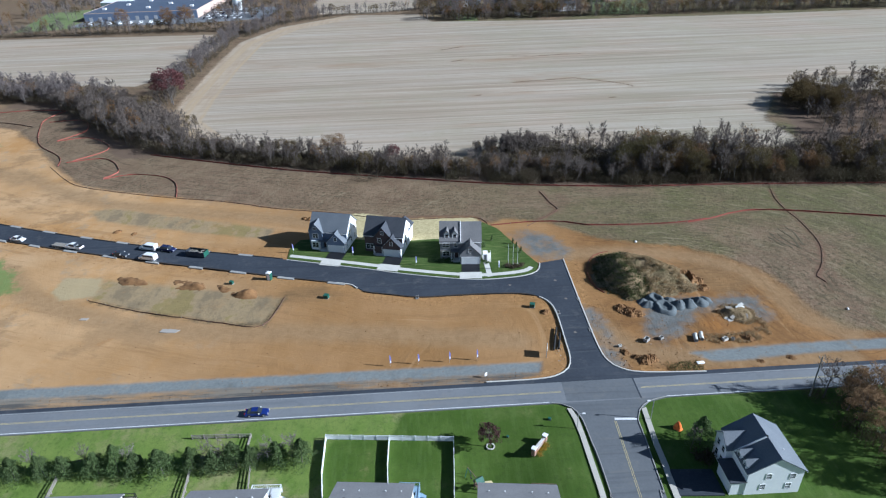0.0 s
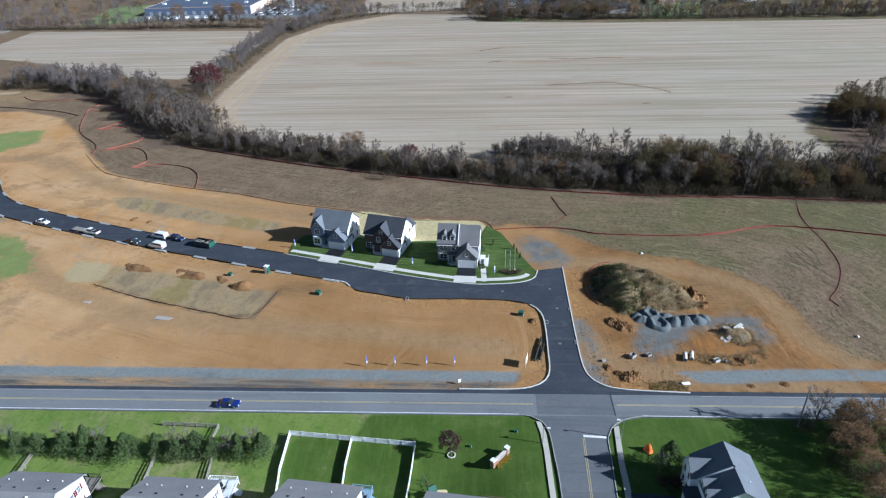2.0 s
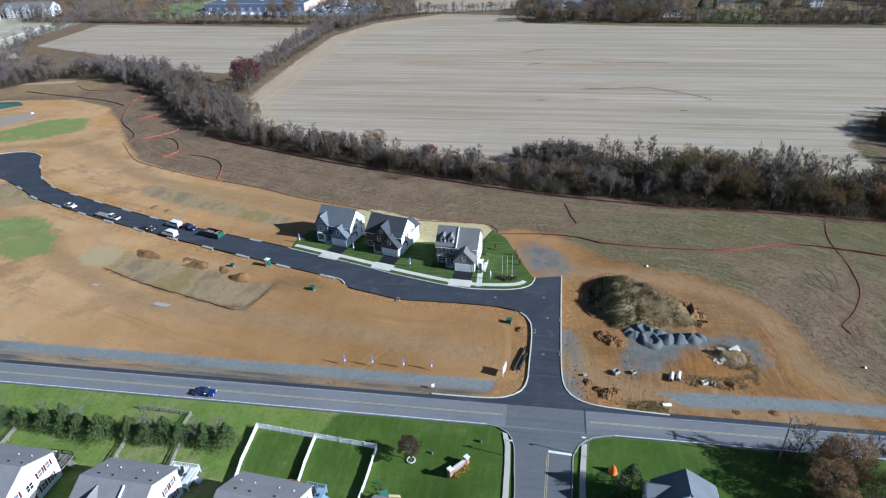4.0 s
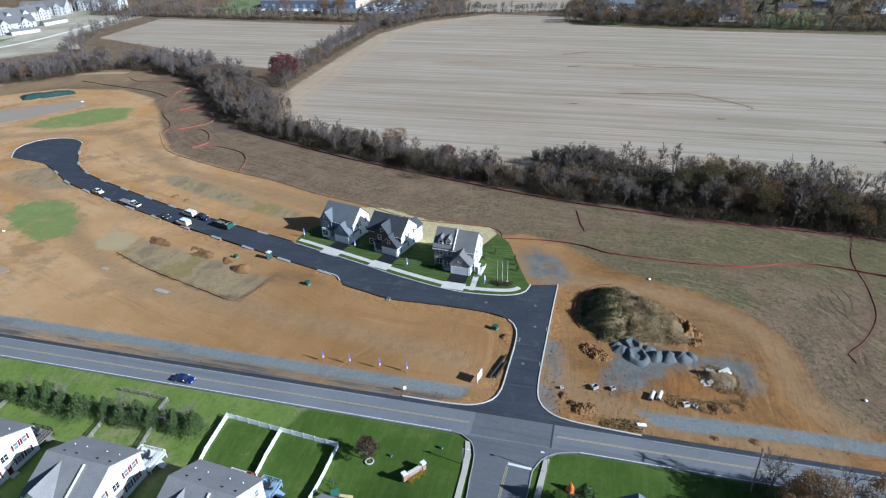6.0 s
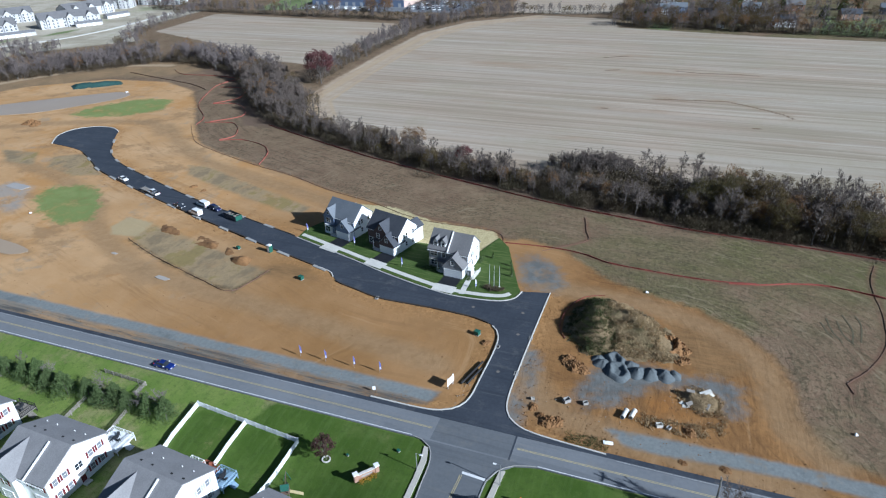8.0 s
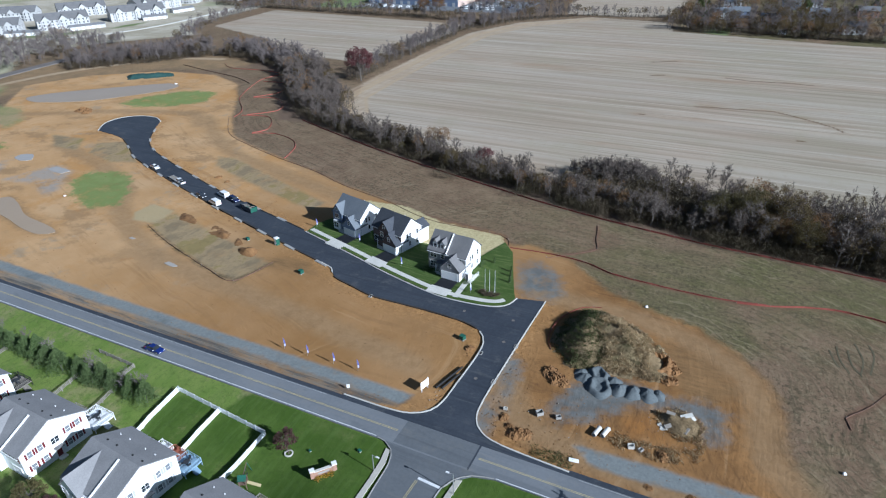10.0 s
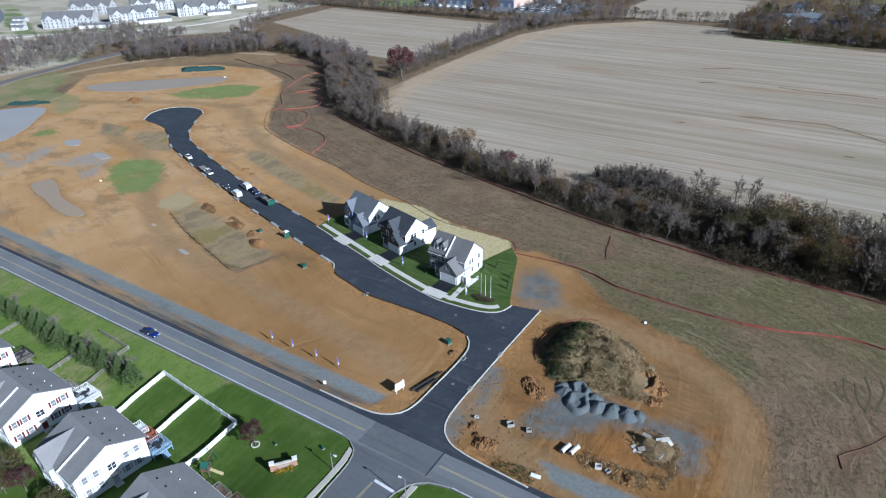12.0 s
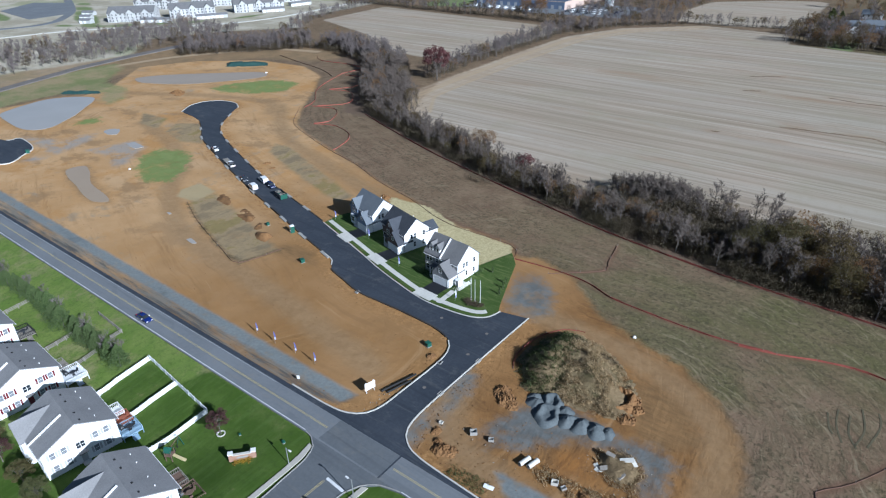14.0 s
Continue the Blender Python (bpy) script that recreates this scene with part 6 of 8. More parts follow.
def corner_house():
    """The white house across the side street; its front and garage face west, the ridge runs north to south."""
    h = thing("corner_house", pose(51.5, 70.6, 0) @ Matrix.Scale(0.91, 4), "white two-storey house with dark grey roof", "house")
    W, D, eave, ridge = 10.4, 11.0, 5.6, 8.9
    part("wall", gable_walls(0, W, 0, D, eave, ridge, "y"), SIDING_WHITE, h, "white clapboard siding")
    part("roof", gable_roof(0, W, 0, D, eave, ridge, "y", 0.4, 0.3), SHINGLE_SLATE, h, "dark grey asphalt shingle roof")
    pitch = math.atan2(ridge - eave, W / 2)
    bm = bmesh.new()
    box(bm, -0.4, 5.0, 0.2, W / 2 / math.cos(pitch) - 0.1, 5.18, 0.6, Matrix.Translation((0, 0, eave)) @ Matrix.Rotation(-pitch, 4, "Y"))
    part("rake_board", bm, TRIM_WHITE, h, "white rake board")
    part("garage_wall", gable_walls(-2.6, 0.1, 0.2, 5.6, 2.9, 3.0, "y"), SIDING_WHITE, h, "white clapboard siding")
    part("garage_roof", boxes((-3.0, 0.0, 2.95, 0.2, 5.8, 3.2)), SHINGLE_DARK, h)
    part("gable_wing_wall", gable_walls(-1.4, 2.6, 6.0, 10.6, 5.4, 7.4, "x"), SIDING_WHITE, h, "white clapboard siding")
    part("gable_wing_roof", gable_roof(-1.4, 2.8, 6.0, 10.6, 5.4, 7.5, "x", 0.3, 0.25), SHINGLE_SLATE, h)
    for y in (1.6, 4.0):
        part("dormer_wall", gable_walls(-0.2, 1.8, y - 0.7, y + 0.7, 6.6, 7.3, "x", 5.2), TRIM_WHITE, h)
        part("dormer_roof", gable_roof(-0.2, 2.2, y - 0.7, y + 0.7, 6.6, 7.4, "x", 0.2, 0.15, 0.12), SHINGLE_SLATE, h)
        window(h, "W", -0.2, y, 5.95, 0.8, 0.9)
    panel_door(h, "garage_door", "W", -2.64, 2.9, 4.6, 2.2, TRIM_WHITE, "white panelled garage door")
    for x, z in ((3.9, 4.4), (3.2, 1.7), (8.0, 1.7), (8.4, 4.2)):
        window(h, "S", x, 0, z, 0.95, 1.3, None, GLASS_PALE)
    for y in (7.2, 9.2):
        window(h, "W", -1.4, y, 4.2, 0.9, 1.3)
        window(h, "W", -1.4, y, 1.6, 0.9, 1.4)
    for y in (2.2, 5.0, 8.6):
        window(h, "E", W, y, 4.4, 0.95, 1.35)
        window(h, "E", W, y, 1.6, 0.95, 1.35)
    part("gutter", boxes((W + 0.4, -0.2, eave - 0.46, W + 0.52, D + 0.2, eave - 0.34)), TRIM_WHITE, h)
    vent(h, 7.4, 3.0, 7.6)
    vent(h, 5.2, 5.4, 8.95, "dark")


corner_house()

# ---- pavements, lawns and drives of the new houses ----
walk_line = stretch_of(north_kerb, -40.8, 40)
tagged(band("pavement", walk_line[:-2], 1.5, 2.9, -0.25, 0.04, CONCRETE), "pale concrete pavement beside the new lawns", "pavement", kind="structure")
sod_edge = beside(walk_line, 0.35)
SOD_BACK = [(29.4, 151.2), (28.4, 153.5), (25, 162), (21.5, 171), (17.3, 175.8), (13.8, 164.5), (2, 166.2), (-10, 165.6), (-20, 168), (-30, 170), (-38.5, 169.5), (-40.8, 164)]


def turf_material():
    k = Nodes("new_turf")
    mid, fine = k.noise(0.2, 5.0), k.noise(3.0, 5.0, 0.7)
    seams = k.noise(1.0, 2.0, 0.5, k.stretch(0.2, 1.2, 1, 15))
    col = k.mix(k.span(mid, 0.3, 0.7), (0.054, 0.088, 0.02), (0.085, 0.118, 0.034))
    col = k.mix(k.span(fine, 0.4, 0.7, 0.0, 0.7), col, (0.034, 0.066, 0.013))
    col = k.mix(k.span(seams, 0.5, 0.7, 0.0, 0.5), col, (0.15, 0.17, 0.06))
    k.bump(fine, 0.6, 0.15)
    return k.done(col, 0.95, 0.0, 0.1)


TURF = turf_material()
tagged(slab("lawn", sod_edge + SOD_BACK, -0.3, 0.0, TURF), "fresh dark green sod round the new houses", "lawn", kind="structure")


def drive(name, pts, z, material, label, category):
    return tagged(slab(name, pts, -0.2, z, material), label, category, kind="structure")


# aprons and drives, each straight out from its garage
for (gx, gy), turn, reach in (((-26.2, 161.1), -14, 4.8), ((-9.6, 157.0), -15, 4.9), ((11.6, 150.6), -4, 4.4)):
    mm = pose(gx, gy, 0, 0, 0, turn)
    rect = lambda a, b, c, d: [tuple((mm @ Vector((x, y, 0)))[:2]) for x, y in ((a, b), (c, b), (c, d), (a, d))]
    drive("driveway", rect(-2.5, -reach, 2.5, 0.2), 0.03, DRIVE_BLACK, "short black asphalt driveway", "driveway")
    drive("driveway_apron", rect(-3.0, -reach - 3.1, 3.0, -reach + 0.1), 0.06, CONCRETE, "pale concrete driveway apron", "driveway")
drive("garden_path", [(15.6, 143.6), (17.0, 143.7), (16.6, 155.5), (15.1, 155.4)], 0.035, CONCRETE, "pale concrete garden path", "path")
drive("pavement", [(26.2, 93.1), (27.1, 92.9), (27.9, 90), (28.1, 86), (28.35, 73.5), (27.7, 30), (23, -300), (21.9, -300), (26.6, 30), (27.35, 73.5), (27.1, 86), (26.8, 90)], 0.02, PATH, "pale concrete pavement along the side street", "pavement")
drive("pavement", [(40.9, 91.8), (41.9, 92.2), (41.6, 88), (41.25, 83), (41.2, 77.7), (40.9, 73), (39.8, 30), (35.2, -300), (34.0, -300), (38.6, 30), (39.8, 73), (40.1, 77.7), (40.2, 83), (40.6, 88)], 0.02, PATH, "pale concrete pavement along the side street", "pavement")
drive("driveway", [(40.8, 71.0), (48.4, 70.6), (48.4, 76.2), (41.0, 76.6)], 0.03, ASPHALT_NEW, "dark asphalt driveway of the corner house", "driveway")
for pts in ([(23.4, 94.62), (25.2, 94.3), (27.2, 93.0), (28.4, 90.2), (28.8, 85), (29.2, 73.5), (28.6, 30), (24, -300)], [(46.8, 94.72), (43, 93.7), (40.5, 91.5), (39.4, 89.0), (39.2, 84), (38.6, 73.5), (36.6, 30), (32, -300)][::-1]):
    tagged(band("kerb", smooth_line(pts), 0.0, 0.16, -0.3, 0.12, APRON), "pale concrete kerb of the side street", "kerb", kind="structure")

# ---- white garden fence ----
def vinyl_fence(line, label, open_top=False):
    f = thing("garden_fence", pose(*line[0], 0), label, "fence", "white garden fences")
    ox, oy = line[0]
    for (ax, ay), (bx, by) in zip(line, line[1:]):
        d = math.hypot(bx - ax, by - ay)
        turn = math.degrees(math.atan2(by - ay, bx - ax))
        n = round(d / 2.4)
        for i in range(n + 1):
            wx, wy = ax + (bx - ax) * i / n, ay + (by - ay) * i / n
            tilt = math.degrees(math.atan2(float(fall(wx, wy) - fall(wx + (bx - ax) / n, wy + (by - ay) / n)), d / n))
            m = pose(wx - ox, wy - oy, GROUND_Z - float(fall(wx, wy)), 0, -tilt, turn)
            shared("post", "fpost", lambda: boxes((-0.07, -0.07, -0.3, 0.07, 0.07, 1.26), (-0.09, -0.09, 1.26, 0.09, 0.09, 1.31)), VINYL_WHITE, f, m)
            if i < n:
                key = ("fpanel", round(d / n, 2), open_top)
                w = d / n
                if open_top:
                    make = lambda: boxes((0.07, -0.02, 0.05, w - 0.07, 0.02, 0.86), (0.07, -0.035, 0.86, w - 0.07, 0.035, 0.94), (0.07, -0.035, 1.14, w - 0.07, 0.035, 1.22),
                                         *[(0.15 + j * 0.16, -0.015, 0.94, 0.19 + j * 0.16, 0.015, 1.14) for j in range(int((w - 0.3) / 0.16))])
                else:
                    make = lambda: boxes((0.07, -0.02, 0.05, w - 0.07, 0.02, 1.12), (0.07, -0.035, 0.03, w - 0.07, 0.035, 0.15), (0.07, -0.035, 1.1, w - 0.07, 0.035, 1.22))
                shared("panel", key, make, VINYL_WHITE, f, m)
    return f


vinyl_fence([(-21.4, 88.9), (3.1, 86.9)], "white vinyl privacy fence with an open top rail", True)
vinyl_fence([(-21.4, 88.7), (-21.4, 81), (-20.6, 75.0)], "white vinyl privacy fence between back gardens")
vinyl_fence([(-9.2, 87.7), (-9.4, 82), (-9.2, 77.6)], "white vinyl privacy fence between back gardens")
vinyl_fence([(3.1, 86.7), (2.8, 80), (2.4, 73.2)], "white vinyl privacy fence between back gardens")


def rail_fence(line, label):
    f = thing("rail_fence", pose(*line[0], 0), label, "fence", "grey rail fences")
    (ax, ay), (bx, by) = line
    d, turn = math.hypot(bx - ax, by - ay), math.degrees(math.atan2(by - ay, bx - ax))
    n = max(1, round(d / 2.4))
    for i in range(n + 1):
        part("post", boxes((-0.08 + d * i / n, -0.08, -0.3, 0.08 + d * i / n, 0.08, 1.15)), WOOD_GREY, f)
        if i < n:
            for z in (0.3, 0.65, 1.0):
                part("rail", boxes((d * i / n, -0.05, z - 0.07, d * (i + 1) / n, 0.05, z + 0.07)), WOOD_GREY, f)
    f.matrix_world = pose(ax, ay, GROUND_Z - float(fall(ax, ay)), 0, math.degrees(math.atan2(float(fall(bx, by) - fall(ax, ay)), d)), turn)
    return f


for a, b in (((-70.1, 83.2), (-69.9, 75)), ((-45.9, 83.6), (-45.4, 75)), ((-34.8, 83.2), (-34.2, 77.6)), ((-47.5, 90.6), (-36, 90.2)), ((-36, 90.2), (-36.2, 87.6)), ((-94, 83.2), (-93.6, 75))):
    rail_fence((a, b), "weathered grey split-rail fence beside the evergreens")


# ---- unfinished verge: silt socks with bare aprons between them ----
for edge, d0, d1, x0 in ((south_kerb, 0.0, 0.35, -22), (north_kerb, 0.0, 0.35, -41.5)):
    run = [p for p in edge if -168 < p[0] < x0]
    step = 9
    for i in range(0, len(run) - 2, step):
        apron = run[i:i + 4]
        sock = run[i + 3:i + step + 1]
        if len(apron) > 2:
            tagged(band("driveway_apron", apron, -0.1, 0.8, -0.3, 0.05, APRON), "bare pale concrete apron at the road edge", "driveway", kind="structure")
        if len(sock) > 2:
            tagged(band("kerb", sock, d0, d1, -0.3, 0.16, SOCK), "kerb edged with a dark silt sock", "kerb", kind="structure")


tagged(band("kerb", [p for p in south_kerb if -17.8 < p[0] < 27.8 and p[1] > 133], 0.0, 0.3, -0.3, 0.16, SOCK), "kerb edged with a black silt sock", "kerb", kind="structure")


# ---- silt and safety fences ----
def cloth_fence(line, cloth, label, height=0.42, lean=0.05, group="silt fences"):
    line = smooth_line(line, 2.2)
    f = thing("silt_fence", pose(*line[0], GROUND_Z), label, "fence", group)
    ox, oy = line[0]
    rng = np.random.default_rng(len(line))
    bm, rows = bmesh.new(), []
    for (ax, ay), (bx, by) in zip(beside(line, 0.0), beside(line, 0.05)):
        h, s = height * rng.uniform(0.75, 1.1), rng.normal(0, lean)
        rows.append([bm.verts.new(v) for v in ((ax - ox, ay - oy, -0.1), (bx - ox, by - oy, -0.1), (bx - ox + s, by - oy + s, h), (ax - ox + s, ay - oy + s, h))])
    for a, b in zip(rows, rows[1:]):
        for i in range(4):
            j = (i + 1) % 4
            bm.faces.new((a[i], a[j], b[j], b[i]))
    bmesh.ops.recalc_face_normals(bm, faces=bm.faces)
    part("cloth", bm, cloth, f)
    for x, y in line[::3]:
        shared("stake", "stake", lambda: boxes((-0.025, -0.025, -0.3, 0.025, 0.025, 0.62)), WOOD_GREY, f, pose(x - ox, y - oy, 0))
    return f


cloth_fence([(-148, 240.5), (-136, 227), (-127.4, 219.8), (-113.7, 213.9), (-90, 205.8), (-69.7, 200.4), (-49.5, 192.6), (-30.3, 187.6), (-9.5, 180.4), (14.2, 179.6), (19.1, 173.9)], FENCE_BLACK, "rust-stained dark silt fence round the building site", 0.14)
cloth_fence([(19.7, 173.4), (31, 174.5), (41, 173.9), (49.2, 170.9), (58, 169.9), (73.5, 169.4), (86.5, 171)], FENCE_RED, "rust-stained dark red silt fence across the meadow", 0.36)
cloth_fence([(80, 169.4), (87.4, 171), (97.2, 174.5), (107, 175.2), (128, 170.5), (142, 166.5)], FENCE_BRIGHT, "faded red safety fence across the meadow", 0.45)
cloth_fence([(116.4, 190.8), (113.6, 180), (113.4, 165.2), (111.7, 153), (106.4, 142.4), (101.6, 136.4), (102.2, 133.4)], FENCE_BLACK, "rust-brown silt fence zigzagging down the meadow", 0.1)
cloth_fence([(39.2, 197), (41.1, 187), (42.4, 182.5), (37.5, 177.5), (31, 172)], FENCE_BLACK, "dark silt fence spur in the meadow", 0.14)
cloth_fence(LOT_BANK, FENCE_BLACK, "low dark silt fence round the sunken lots", 0.2)
cloth_fence([(44.6, 133.4), (42.6, 138), (43.2, 146), (46.6, 152.2), (51, 154)], FENCE_RED, "faded red safety fence round the overgrown mound", 0.2)
foot_line = [(x, y - 2.2) for x, y in HEDGE_SOUTH_FOOT[1:]]
cloth_fence(foot_line, FENCE_RED, "low faded red safety fence along the hedgerow", 0.5)
cloth_fence([(-145.4, 241), (-150, 252), (-166.7, 268.9), (-178, 292), (-182, 306), (-178, 320)], FENCE_BRIGHT, "red safety fence winding over the slope", 0.34)
cloth_fence([(-144, 245), (-132, 248), (-124, 242.7), (-118, 231.8), (-121.5, 226.4)], FENCE_BRIGHT, "red safety fence winding over the slope", 0.34)
cloth_fence([(-121, 225.5), (-112, 229), (-100, 226), (-92, 219), (-87.5, 206.3)], FENCE_BRIGHT, "red safety fence winding over the slope", 0.34)
cloth_fence([(-160.7, 272), (-149, 275), (-138, 267.5), (-133, 257.6), (-142, 246.6)], FENCE_BRIGHT, "red safety fence winding over the slope", 0.34)
cloth_fence([(-178.4, 301), (-163, 302), (-156.8, 294), (-153.9, 284), (-160.7, 272.6)], FENCE_BRIGHT, "red safety fence winding over the slope", 0.34)
cloth_fence([(-182.5, 294.3), (-200, 302.5), (-228, 309), (-256, 316)], FENCE_BLACK, "dark silt fence over the slope")
cloth_fence([(-178, 320), (-199, 322), (-220, 320.4), (-233, 329)], FENCE_BRIGHT, "red safety fence winding over the slope", 0.34)


# ---- mounds and heaps ----
def mound(name, pts, height, material, label, category, rise=7.0, rough=0.35, step=0.8, seed=1, kind=""):
    """A heap over a plan outline: its height grows inwards from the edge."""
    xs, ys = np.array(pts).T
    gx, gy = np.meshgrid(np.arange(xs.min() - 1, xs.max() + 1.5, step), np.arange(ys.min() - 1, ys.max() + 1.5, step))
    px, py = gx.ravel(), gy.ravel()
    d = distance_in(px, py, pts)
    t = np.clip(d / rise, 0, 1)
    h = height * t * t * (3 - 2 * t)
    rng = np.random.default_rng(seed)
    for wave, size in ((9, 1.0), (4, 0.5), (2.1, 0.35)):
        for _ in range(4):
            a, ph = rng.uniform(0, 6.28), rng.uniform(0, 6.28)
            h += rough * size * 0.5 * np.sin((px * math.cos(a) + py * math.sin(a)) * 6.28 / wave + ph) * np.clip(d / 1.5, 0, 1)
    z = np.where(d > -0.9, h + GROUND_Z - 0.12 * (d < 0.3), GROUND_Z - 0.9)
    nx = gx.shape[1]
    i = (np.arange(gx.shape[0] - 1)[:, None] * nx + np.arange(nx - 1)).ravel()
    q = np.stack([i, i + 1, i + nx + 1, i + nx], -1)
    q = q[(d[q] > -1.6).all(1)]
    used, q2 = np.unique(q, return_inverse=True)
    ob = raw(name, np.stack([px, py, z], -1)[used], q2.reshape(q.shape), material)
    ob.data.polygons.foreach_set("use_smooth", [True] * len(ob.data.polygons))
    return tagged(ob, label, category, kind=kind), (lambda x, y: z[np.argmin((px - x) ** 2 + (py - y) ** 2)])


def mound_material(name="overgrown_soil", weeds=0.6):
    k = Nodes(name)
    mid, fine = k.noise(0.25, 5.0, 0.65), k.noise(1.8, 6.0, 0.7)
    col = k.mix(k.span(mid, 0.3, 0.7), (0.17, 0.122, 0.066), (0.27, 0.20, 0.115))
    col = k.mix(k.span(fine, 0.5, 0.8, 0.0, 0.7), col, (0.085, 0.065, 0.035))
    col = k.mix(k.span(k.noise(0.12, 4.0), 0.5, 0.7, 0.0, weeds), col, (0.07, 0.075, 0.03))
    k.bump(fine, 1.0, 0.5)
    return k.done(col, 0.95, 0.0, 0.1)


MOUND_PTS = [(43.4, 137), (44, 146), (47.4, 152), (54.5, 153), (63.5, 147.5), (69, 141), (70, 133), (65, 130.5), (55, 130), (50, 128.6), (45.4, 132.4)]
_, mound_z = mound("earth_mound", MOUND_PTS, 3.8, mound_material(), "overgrown earth mound with dry tan grass", "mound", 7.5, 0.5)


def tufts(name, places, height, material, label, rng, per=6, lean=(0.0, -0.25)):
    """Tufts of grass blades on given feet, bent one way by the wind."""
    foot = np.repeat(np.array(places), per, 0) + rng.normal(0, 0.28, (len(places) * per, 3)) * (1, 1, 0)
    bend = np.repeat(rng.normal(0, 0.3, (len(places), 3)) * (1, 1, 0), per, 0)
    way = bend + rng.normal(0, 0.22, foot.shape) * (1, 1, 0) + (lean[0], lean[1], 1.0)
    way *= (height * rng.uniform(0.4, 1.25, len(foot)))[:, None]
    tagged(raw(name, *blades(foot, way, np.full(len(foot), 0.055)), material), label, "grass", kind="stuff")


def mound_grass():
    rng = np.random.default_rng(8)
    p = np.stack([rng.uniform(43, 70, 5200), rng.uniform(128, 153, 5200)], -1)
    d = distance_in(p[:, 0], p[:, 1], MOUND_PTS)
    side = p[:, 0] + 0.25 * (p[:, 1] - 140) + rng.normal(0, 1.1, len(p))
    bald = np.hypot(p[:, 0] - 67.5, p[:, 1] - 136.5) < 2.8
    clump = np.sin(p[:, 0] * 0.9 + 1.3 * np.sin(p[:, 1] * 0.7)) + np.sin(p[:, 1] * 1.1) > -0.7
    on = lambda keep: [(x, y, mound_z(x, y) - 0.05) for x, y in p[keep]]
    tufts("dry_grass", on((d > 0.6) & (side > 53.4) & ~bald & clump), 0.62, DRY_GRASS, "tall dry tan grass on the mound", rng, 8)
    tufts("green_weeds", on((d > 0.5) & (side < 53.8) & (rng.uniform(0, 1, len(p)) < 0.95)), 0.6, GREEN_WEED, "dark green weeds on the mound", rng)
    spare = (d > 0.5) & (side > 53) & (p[:, 1] > 143) & ~clump
    tufts("brown_weeds", on(spare), 0.5, LEAF_BRUSH, "brown withered weeds on the mound", rng)


mound_grass()


def heap(x, y, r, h, material, label, category, group, seed=0, name="stone_mound", ring=0.0):
    """A tipped load: a round cone with a slumped, uneven flank."""
    rng = np.random.default_rng(seed)
    bm = bmesh.new()
    rings, n = 9, 26
    lumpy = min(0.2, 0.2 * h) if material is CLAY_HEAP else 0.03 * h
    ph = rng.uniform(0, 6.28, 3)
    rows = []
    for i in range(rings + 1):
        t = i / rings
        row = []
        for j in range(n):
            a = j * 6.28318 / n
            rr = r * 1.15 * t * (1 + 0.14 * math.sin(2 * a + ph[0]) + 0.08 * math.sin(5 * a + ph[1]))
            z = h * (0.5 + 0.5 * math.cos(3.14159 * t)) ** 0.8 * (1 + 0.05 * math.sin(3 * a + ph[2])) + rng.normal(0, lumpy) * (t > 0)
            if ring:
                z = h * max(0.12, math.exp(-(((t - ring) / 0.24) ** 2)) * (0.78 + 0.22 * math.cos(a - 2.0))) + rng.normal(0, lumpy) * (t > 0)
            row.append(bm.verts.new((rr * math.cos(a), rr * math.sin(a), z if i < rings else -0.15)))
        rows.append(row)
    for a, b in zip(rows, rows[1:]):
        for j in range(n):
            k = (j + 1) % n
            bm.faces.new((a[j], b[j], b[k], a[k]))
    bmesh.ops.remove_doubles(bm, verts=rows[0], dist=0.2)
    bmesh.ops.recalc_face_normals(bm, faces=bm.faces)
    ob = part(name, bm, material, None, label, smooth=material is not CLAY_HEAP)
    ob.matrix_world = pose(x, y, GROUND_Z)
    return tagged(ob, label, category, group)


for i, (x, y, r, h, ring) in enumerate(((57.4, 125.4, 3.1, 1.25, 0.62), (56.4, 129.2, 2.6, 1.3, 0.55), (54.0, 127.2, 2.2, 1.1, 0), (52.9, 128.6, 1.6, 0.9, 0), (61.3, 126.4, 2.3, 1.5, 0), (63.9, 126.7, 2.3, 1.5, 0), (66.6, 127.2, 2.4, 1.45, 0),
                                        (68.6, 128.0, 1.7, 0.8, 0), (59.6, 128.6, 1.8, 0.9, 0))):
    heap(x, y, r * 0.86, h * 0.9, GRAVEL_HEAP, "tipped mound of blue-grey crushed stone", "gravel pile", "crushed stone mounds", i, ring=ring)
for i, (x, y, r, h) in enumerate(((68.6, 139.2, 1.6, 0.9), (70.4, 137.0, 1.3, 0.6), (69.8, 133.4, 1.6, 0.8), (48.4, 124.8, 2.2, 0.9), (46.6, 126.4, 1.5, 0.8), (50.2, 123.8, 1.4, 0.5), (46.6, 106.6, 1.8, 0.8), (48.2, 107.0, 1.3, 0.5), (44.8, 107.6, 1.0, 0.5), (72.0, 112.2, 1.3, 0.6), (42.8, 109.6, 1.0, 0.4), (28.0, 126.5, 0.9, 0.4),
                                  (-37.5, 183.5, 1.2, 0.7), (-39.4, 184.2, 1.0, 0.5), (-225, 221, 3.4, 1.5), (-221, 219.6, 2.6, 1.0), (-98, 181, 1.2, 0.4), (-92, 179, 1.0, 0.3), (78, 104.9, 0.9, 0.25), (71, 104.2, 0.7, 0.2))):
    heap(x, y, r, h, CLAY_HEAP, "rough mound of orange-brown clay", "dirt pile", "clay mounds", 30 + i, "clay_mound")
